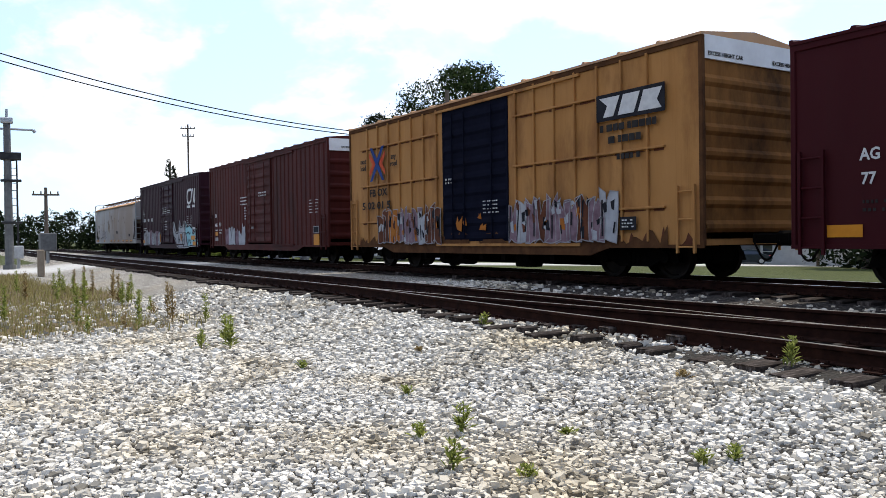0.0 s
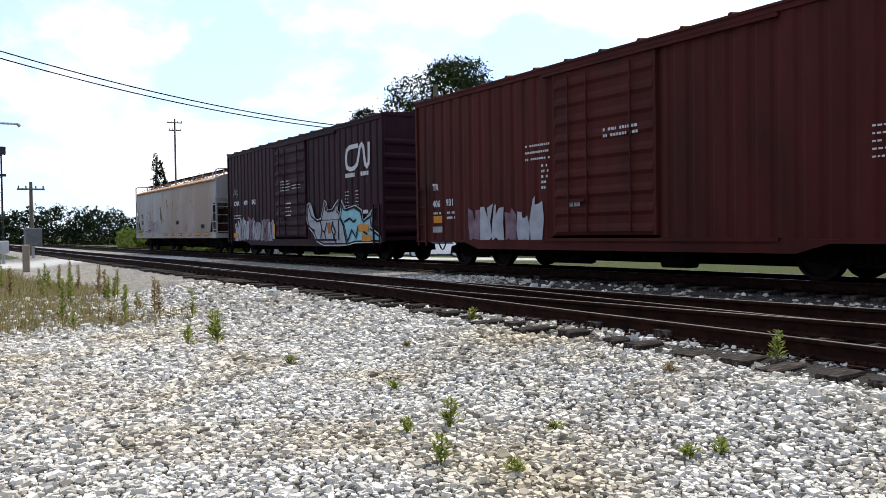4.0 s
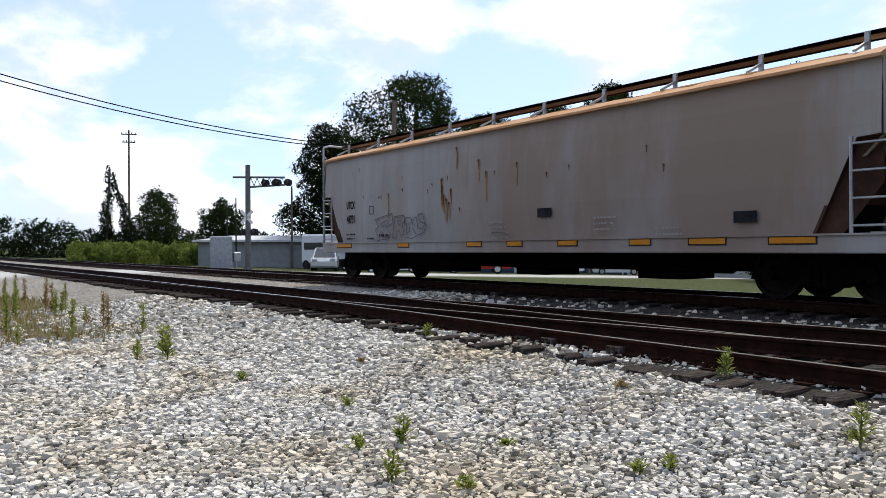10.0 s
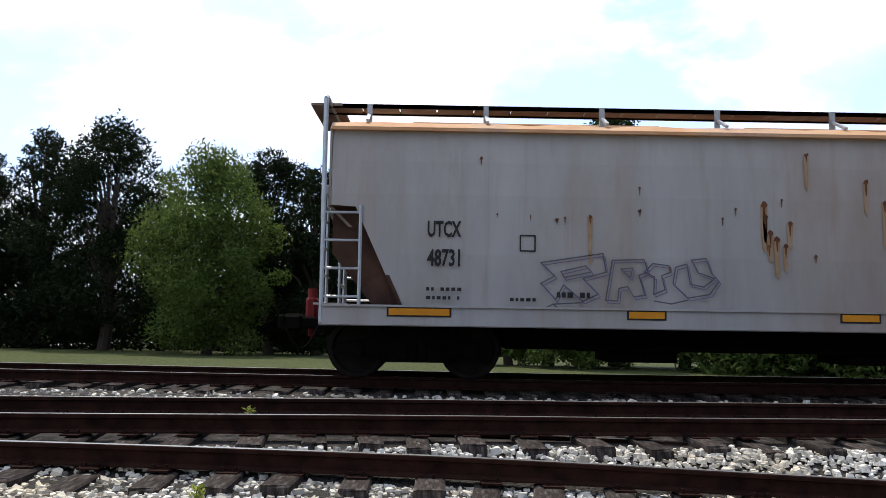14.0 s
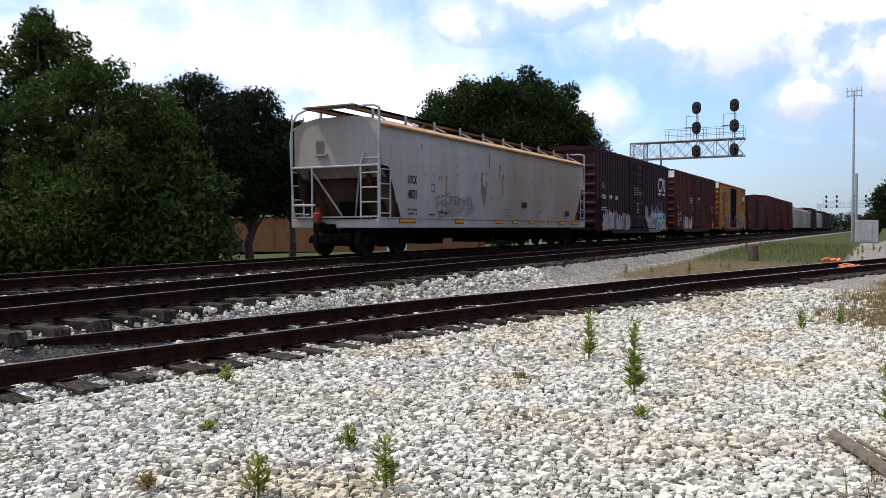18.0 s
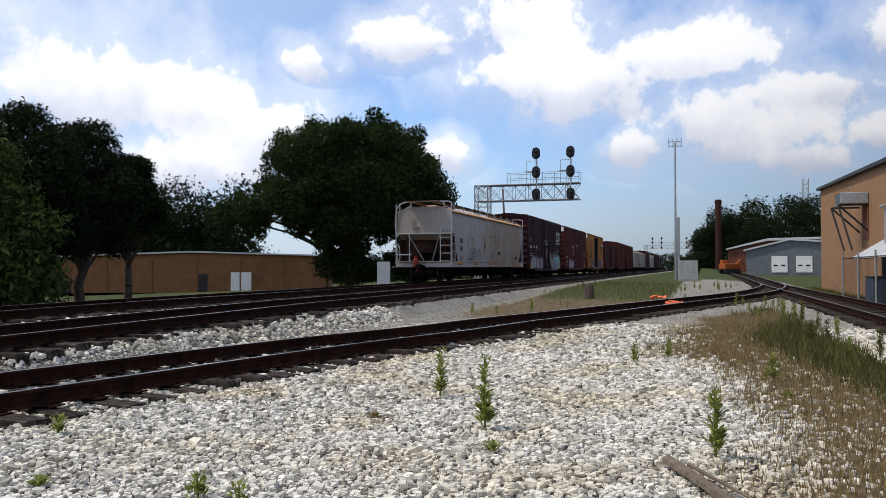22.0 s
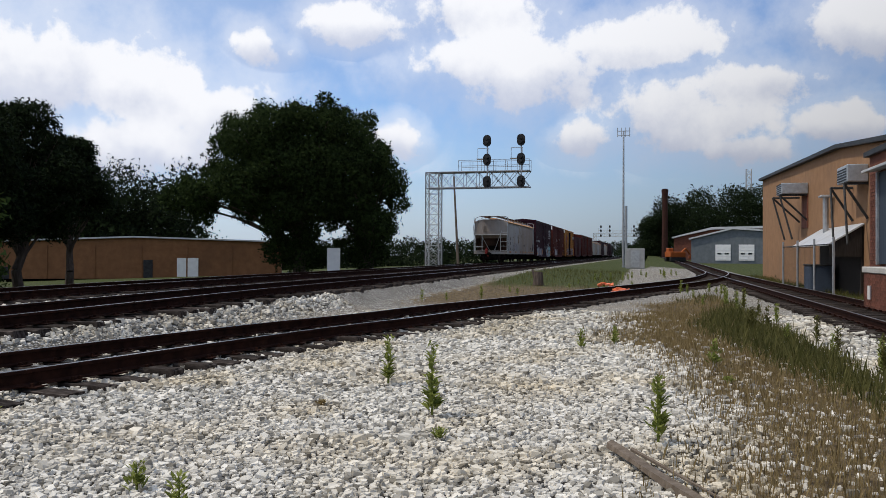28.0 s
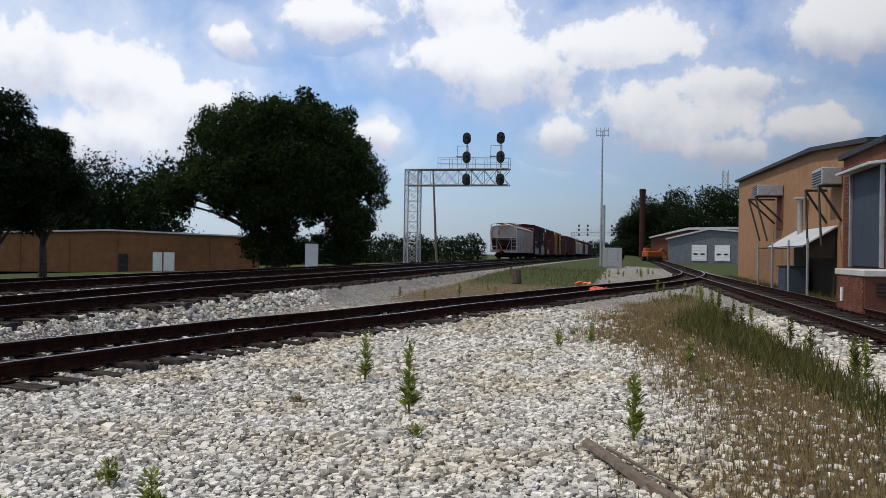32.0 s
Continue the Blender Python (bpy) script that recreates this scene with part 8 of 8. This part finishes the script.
# ---- brick building beside the siding ----
def brick_building():
    X0, X1, Y = 29.0, 60.0, -8.0
    t = thing("brick_building", "tan brick industrial building with a shallow gabled end", "industrial building", pose(0, 0, 0))
    bm = bmesh.new()
    prism(bm, [(X0, 0), (X1, 0), (X1, 6.75), (37.0, 6.02), (X0, 5.3)], Y - 26, Y)
    part("wall", bm, M_TANBRICK, t)
    bm = bmesh.new()
    prism(bm, [(X0 - 0.2, 5.29), (37.0, 6.03), (X1 + 0.3, 6.77), (X1 + 0.3, 6.93), (37.0, 6.2), (X0 - 0.2, 5.46)], Y - 26, Y + 0.25)
    part("roof", bm, M_DARKMETAL, t, "thin dark roof edge")
    # air conditioners on brackets
    for x0, x1, d, z0, z1 in ((43.8, 45.4, 1.25, 4.65, 5.2), (32.6, 34.2, 0.72, 4.25, 4.9)):
        bm = bmesh.new()
        box(bm, ((x0 + x1) / 2, Y + d / 2 + 0.02, (z0 + z1) / 2), (x1 - x0, d, z1 - z0), bevel=0.03)
        a = part("air_conditioner", bm, M_GALV, t, "grey air conditioning unit")
        for k in range(5):
            bm = bmesh.new()
            box(bm, ((x0 + x1) / 2, Y + d + 0.03, z0 + 0.1 + 0.1 * k), (x1 - x0 - 0.2, 0.02, 0.05))
            part("grille_slat", bm, M_DARKMETAL, a)
        for x in (x0 + 0.1, x1 + 0.7):
            bm = bmesh.new()
            rod(bm, (x, Y + 0.02, z0 - 0.05), (x, Y + d + 0.1, z0 - 0.05), 0.05, 6)
            rod(bm, (x, Y + 0.02, z0 - 1.35), (x, Y + d + 0.1, z0 - 0.05), 0.05, 6)
            rod(bm, (x - 0.9, Y + 0.9, z0 - 2.3), (x, Y + d + 0.1, z0 - 0.05), 0.045, 6)
            part("bracket", bm, M_DARKMETAL, t, "steel bracket")
    bm = bmesh.new()
    box(bm, (44.6, Y + 0.03, 3.8), (1.5, 0.06, 1.7))
    part("vent", bm, M_REDBRICK, t, "dark shuttered opening")
    bm = bmesh.new()
    rod(bm, (38.4, Y + 0.3, 2.5), (38.4, Y + 0.3, 4.1), 0.12, 10)
    part("flue", bm, M_GALV, t, "metal flue pipe")
    bm = bmesh.new()
    box(bm, (38.4, Y + 0.3, 4.12), (0.7, 0.5, 0.1), bevel=0.03)
    part("flue_cap", bm, M_GALV, t)
    # lean-to with a tin roof; dark sheets stand in for its shadow
    bm = bmesh.new()
    loft(bm, [[(x, Y + 0.02, 2.76), (x, Y + 1.25, 1.98), (x, Y + 1.25, 1.92), (x, Y + 0.02, 2.69)] for x in (33.2, 40.8)], close=True)
    part("awning", bm, M_METALROOF, t, "sloping tin awning")
    bm = bmesh.new()
    box(bm, (37.0, Y + 0.06, 1.32), (7.4, 0.08, 2.6))
    part("lean_to_wall", bm, M_AWNING_SHADE, t, "added dark sheet for the shadow under the awning")
    bm = bmesh.new()
    loft(bm, [[(x, Y + 0.1, 2.64), (x, Y + 1.2, 1.94), (x, Y + 1.2, 1.5), (x, Y + 0.1, 1.5)] for x in (33.25, 33.31)], close=True)
    part("lean_to_cheek", bm, M_AWNING_SHADE, t, "added dark triangle for the shadow at the awning end")
    fence = thing("chain_link_fence", "rusty chain link fence on steel posts before the awning", "fence", pose(0, 0, 0))
    F = Y + 1.4
    for x in (31.6, 35.0, 38.6, 42.4):
        bm = bmesh.new()
        rod(bm, (x, F, 0), (x, F, 2.2), 0.045, 6)
        part("post", bm, M_GALV, fence)
    for z in (0.1, 1.95):
        bm = bmesh.new()
        rod(bm, (31.6, F, z), (42.4, F, z), 0.022, 5)
        rod(bm, (42.4, F, z), (42.4, Y + 0.05, z), 0.022, 5)
        part("rail", bm, M_DARKMETAL, fence)
    bm = bmesh.new()
    for i in range(60):
        x = 31.6 + i * 0.18
        box(bm, (x, F, 1.0), (0.006, 0.006, 1.9))
    tagged(part("mesh_wire", bm, M_DARKMETAL, fence), kind="stuff")
    bin_ = thing("steel_bin", "blue-grey steel bin behind a fence", "bin", pose(37.5, Y + 0.75, 0))
    bm = bmesh.new()
    box(bm, (0, 0, 0.55), (1.6, 0.9, 1.1), bevel=0.05)
    part("body", bm, M_SIDING_B, bin_)
    bm = bmesh.new()
    box(bm, (0, 0, 1.13), (1.66, 0.96, 0.06), bevel=0.02)
    part("lid", bm, M_DARKMETAL, bin_)
    # loading dock porch in red brick
    t2 = thing("brick_porch", "red brick loading porch with a dark door", "porch", pose(0, 0, 0))
    bm = bmesh.new()
    box(bm, (27.0, Y - 1.2, 2.38), (4.6, 4.0, 4.76))
    part("core", bm, M_REDBRICK, t2)
    bm = bmesh.new()
    box(bm, (26.5, Y + 0.83, 2.7), (3.0, 0.04, 2.84))
    part("door", bm, M_DOORBLUE, t2, "dark blue loading door")
    for x_ in (24.95, 28.05):
        bm = bmesh.new()
        box(bm, (x_, Y + 0.87, 2.7), (0.09, 0.12, 2.9), bevel=0.01)
        part("door_post", bm, M_GALV, t2, "galvanised door post")
    bm = bmesh.new()
    box(bm, (26.5, Y + 1.05, 4.2), (3.6, 0.5, 0.08), Matrix.Rotation(-0.12, 4, "X"), bevel=0.01)
    part("door_hood", bm, M_METALROOF, t2, "narrow tin hood over the door")
    bm = bmesh.new()
    box(bm, (23.65, Y + 0.2, 0.53), (2.7, 3.6, 1.06))
    part("dock", bm, M_REDBRICK, t2)
    bm = bmesh.new()
    for k in range(4):
        box(bm, (22.28, Y + 1.3, 0.62 + 0.09 * k), (0.04, 0.9, 0.05))
    part("dock_grille", bm, M_DARKMETAL, t2, "dark louvre in the dock wall")
    bm = bmesh.new()
    rod(bm, (24.2, Y + 2.06, 0.35), (24.2, Y + 2.06, 0.72), 0.05, 8)
    part("vent_pipe", bm, M_WHITE, t2, "short white pipe")
    bm = bmesh.new()
    box(bm, (23.65, Y + 0.2, 1.14), (2.8, 3.7, 0.17), bevel=0.02)
    part("dock_slab", bm, M_CONCRETE, t2, "concrete dock slab")
    bm = bmesh.new()
    box(bm, (27.0, Y - 1.2, 4.84), (4.9, 4.3, 0.16))
    part("roof", bm, M_DARKMETAL, t2)
    bmb = bmesh.new()
    box(bmb, (0, 0, 0), (0.215, 0.02, 0.075))
    me = bpy.data.meshes.new("brick")
    bmb.to_mesh(me)
    bmb.free()
    me.materials.append(M_REDBRICK)
    BR = []
    for i in range(14):
        for j in range(12):
            x = 22.5 + 0.235 * j + (0.1 if i % 2 else 0)
            if x < 24.9:
                BR.append((x, Y + 2.008, 0.06 + 0.076 * i, 1.0))
    for i in range(28):
        for j in range(4):
            BR.append((28.3 + 0.235 * j + (0.1 if i % 2 else 0), Y + 0.808, 1.32 + 0.115 * i, 1.0))
    for x_, y_, z_, k in BR[:320]:
        o = new("brick", me)
        o.parent, o.matrix_basis = t2, Matrix.Translation((x_, y_, z_)) @ Matrix.Diagonal((k, 1, 1, 1))
    # gable end that faces along the siding


brick_building()


# ---- weeds, grass and small things on the bank ----
def blades(spots, rs, h, w, lean=0.35):
    """Grass blades as slim bent triangles; spots: rows of x, y, z."""
    n = len(spots)
    a = rs.uniform(0, 6.283, n)
    hh = h * rs.lognormal(0, 0.35, n)
    d = np.stack([np.cos(a), np.sin(a), np.zeros(n)], 1)
    s = np.stack([-np.sin(a), np.cos(a), np.zeros(n)], 1) * (w * rs.uniform(0.6, 1.4, n))[:, None]
    tip = spots + d * (hh * rs.uniform(0.05, lean, n))[:, None] + np.stack([np.zeros(n)] * 2 + [hh], 1)
    mid = spots + d * (hh * 0.08)[:, None] + np.stack([np.zeros(n)] * 2 + [hh * 0.55], 1)
    return np.stack([spots - s, spots + s, mid + s * 0.8, tip], 1).reshape(-1, 3)


def grass():
    rs = np.random.RandomState(9)
    dry, green, straw = [], [], []
    for (x0, x1, y0, y1, n) in ((-40, -11, -6, 6, 70000), (4.5, 22, -4.2, 2.2, 130000), (20, 36, -4.2, 2.5, 30000), (18, 62, -5, 9, 20000), (10, 62, -8, -6.6, 8000)):
        xs, ys = rs.uniform(x0, x1, n), rs.uniform(y0, y1, n)
        for x, y in zip(xs, ys):
            if -3 < y < 3 and -3 < x < 4.4:
                continue
            g, d, _ = cover(x, y)
            u = rs.rand()
            if u < g * 0.8:
                green.append((x, y, land(x, y)))
            elif u < max(g, d) * 0.8:
                (straw if x < 0 else dry).append((x, y, land(x, y)))
    for name, pts, h, w, mat, lab in (("dry_grass", dry, 0.075, 0.004, M_DRY, "dry straw-coloured grass on gravel"), ("verge_grass", straw, 0.10, 0.007, M_STRAW, "yellow-green grass on the verge by the crossing"), ("green_grass", green, 0.15, 0.005, M_GRASS, "rank green grass and weeds")):
        ob = link_mesh(name, quads_mesh(name, blades(np.array(pts), rs, h, w)), mat)
        tagged(ob, lab, "grass", kind="stuff")


grass()


def weed(x, y, h, seed, mat=None, broad=1.0, label="leafy green weed growing through the gravel"):
    rs = np.random.RandomState(seed)
    t = thing("weed", label, "weed", pose(x, y, land(x, y)), "weeds in the gravel")
    n = int(30 + 110 * h)
    u = rs.uniform(0.1, 1, n)
    a = rs.uniform(0, 6.283, n)
    ln = (0.05 + 0.10 * min(h, 0.5)) * (0.7 + 0.9 * broad * (1.1 - u))
    c = np.stack([0.02 * rs.normal(size=n), 0.02 * rs.normal(size=n), u * h * 0.9], 1)
    d = np.stack([np.cos(a), np.sin(a), rs.uniform(0.6, 1.7, n)], 1)
    d /= np.linalg.norm(d, axis=1)[:, None]
    s = np.stack([-np.sin(a), np.cos(a), np.zeros(n)], 1)
    q = np.stack([c, c + d * (ln * 0.5)[:, None] + s * (ln * 0.14)[:, None], c + d * ln[:, None] - np.array((0, 0, 1)) * (ln * 0.2)[:, None], c + d * (ln * 0.5)[:, None] - s * (ln * 0.14)[:, None]], 1).reshape(-1, 3)
    link_mesh("leaves", quads_mesh("leaves", q), mat or M_WEED, t)
    bm = bmesh.new()
    rod(bm, (0, 0, -0.02), (0.01, 0.01, h * 0.92), 0.008 + 0.006 * h, 5, 0.004)
    part("stem", bm, mat or M_WEED, t)
    return t


# single weeds on the bank: x, y, height
for i, (x, y, h) in enumerate(((-11.0, 3.3, 0.5), (-11.7, 3.45, 0.45), (-11.3, 3.0, 0.3), (-9.5, 6.4, 0.22), (-5.45, 3.35, 0.26), (-5.5, 3.0, 0.14), (-4.7, 2.78, 0.22), (-5.05, 6.8, 0.34), (-3.15, 5.55, 0.34), (-1.5, 5.6, 0.34), (6.1, 5.25, 0.2), (9.2, 2.75, 0.62), (7.6, 1.8, 0.75), (7.05, -0.2, 0.6), (4.35, 2.35, 0.32), (3.9, 2.9, 0.26), (4.9, 3.0, 0.2), (-2.0, 9.2, 0.2), (13.4, 0.9, 0.35), (14.2, 0.4, 0.35), (11.8, -1.0, 0.4))):
    weed(x, y, h, 100 + i)
rnd = random.Random(77)
for i in range(34):
    x = rnd.uniform(-27, -13.5)
    y = 4.6 + 0.035 * (x + 12) - abs(rnd.gauss(0, 1.3)) - 0.3
    weed(x, y, rnd.uniform(0.3, 0.85), 300 + i, M_WEED if i % 3 else M_DRY, 0.6, "tall slender weed on the dry verge by the crossing")
for i in range(28):
    a, r = radians(rnd.uniform(-105, 85)), rnd.uniform(4.6, 11)
    x, y = -math.sin(a) * r, math.cos(a) * r
    if y < 6.0:
        weed(x, y, rnd.uniform(0.05, 0.12), 400 + i, M_WEED if i % 4 else M_DRY, 1.2, "small weed sprouting in the gravel")
for i in range(26):
    x = rnd.uniform(10, 34)
    y = lerp_table(x, [(10, -3.2), (20, -3.0), (34, -3.0)]) + abs(rnd.gauss(0, 0.9))
    weed(x, y, rnd.uniform(0.3, 0.7), 500 + i, M_WEED if i % 3 else M_GRASS, 0.7, "tall weed in the grass beside the siding")
for i in range(24):
    x = rnd.uniform(24, 60)
    y = smooth_line(SPUR, x) + rnd.uniform(2.0, 5.5)
    if y < 8:
        weed(x, y, rnd.uniform(0.25, 0.55), 600 + i, M_WEED, 0.8, "green weed between the tracks")

# a split weathered board, a stump of wood, bits of orange plastic
t = thing("weathered_board", "long grey split board lying on the gravel", "board", pose(6.62, 0.16, 0.06, 0, 3, 208))
bm = bmesh.new()
rings = []
for i in range(9):
    u = i / 8
    w = 0.03 + 0.02 * math.sin(u * 5)
    rings.append([(1.9 * u, -w, 0.0 + 0.02 * math.sin(u * 7)), (1.9 * u, w, 0.01), (1.9 * u, w * 0.7, 0.05 + 0.01 * math.cos(u * 9)), (1.9 * u, -w * 0.8, 0.045)])
loft(bm, rings, close=True)
part("board", bm, M_POLE, t)
bm = bmesh.new()
rod(bm, (0.2, 0.08, 0.04), (1.3, 0.16, 0.03), 0.018, 6, 0.008)
part("splinter", bm, M_POLE, t)
t = thing("wood_stump", "short dark charred stump of wood", "stump", pose(37.3, 4.7, land(37.3, 4.7)))
bm = bmesh.new()
rod(bm, (0, 0, 0), (0.05, 0, 0.62), 0.26, 9, 0.2)
rod(bm, (0.1, 0.15, 0.3), (0.2, 0.3, 0.72), 0.1, 6, 0.05)
part("stump", bm, M_BARK, t)
M_PINK = material("marker_orange", [(0.75, 0.16, 0.06), (0.85, 0.25, 0.12)], 5, 0.5, 0, 0.05)
for i, (x, y) in enumerate(((29.2, 0.9), (30.6, 0.75), (36.0, 1.6))):
    t = thing("marker_scrap", "crumpled orange plastic marker lying by the rail", "litter", pose(x, y, spur_level(x) - 0.16, 0, 0, 40 * i))
    bm = bmesh.new()
    for k in range(4):
        box(bm, (0.16 * k - 0.25, 0.05 * (k % 2), 0.09 + 0.03 * (k % 3)), (0.22, 0.2, 0.05), pose(0, 0, 0, 20 * k - 30, 25 - 18 * k, 30 * k))
    part("sheet", bm, M_PINK, t)
for x, y in ((-4.8, 8.2), (-4.0, 8.3), (-2.75, 8.43)):
    t = thing("switch_clip", "small white painted switch clip on the ties", "rail clip", pose(x, y, spur_level(x) - 0.14, 0, 0, 8), "switch clips")
    bm = bmesh.new()
    box(bm, (0, 0, 0.1), (0.05, 0.28, 0.16), bevel=0.01)
    part("plate", bm, M_WHITE, t)


motions()
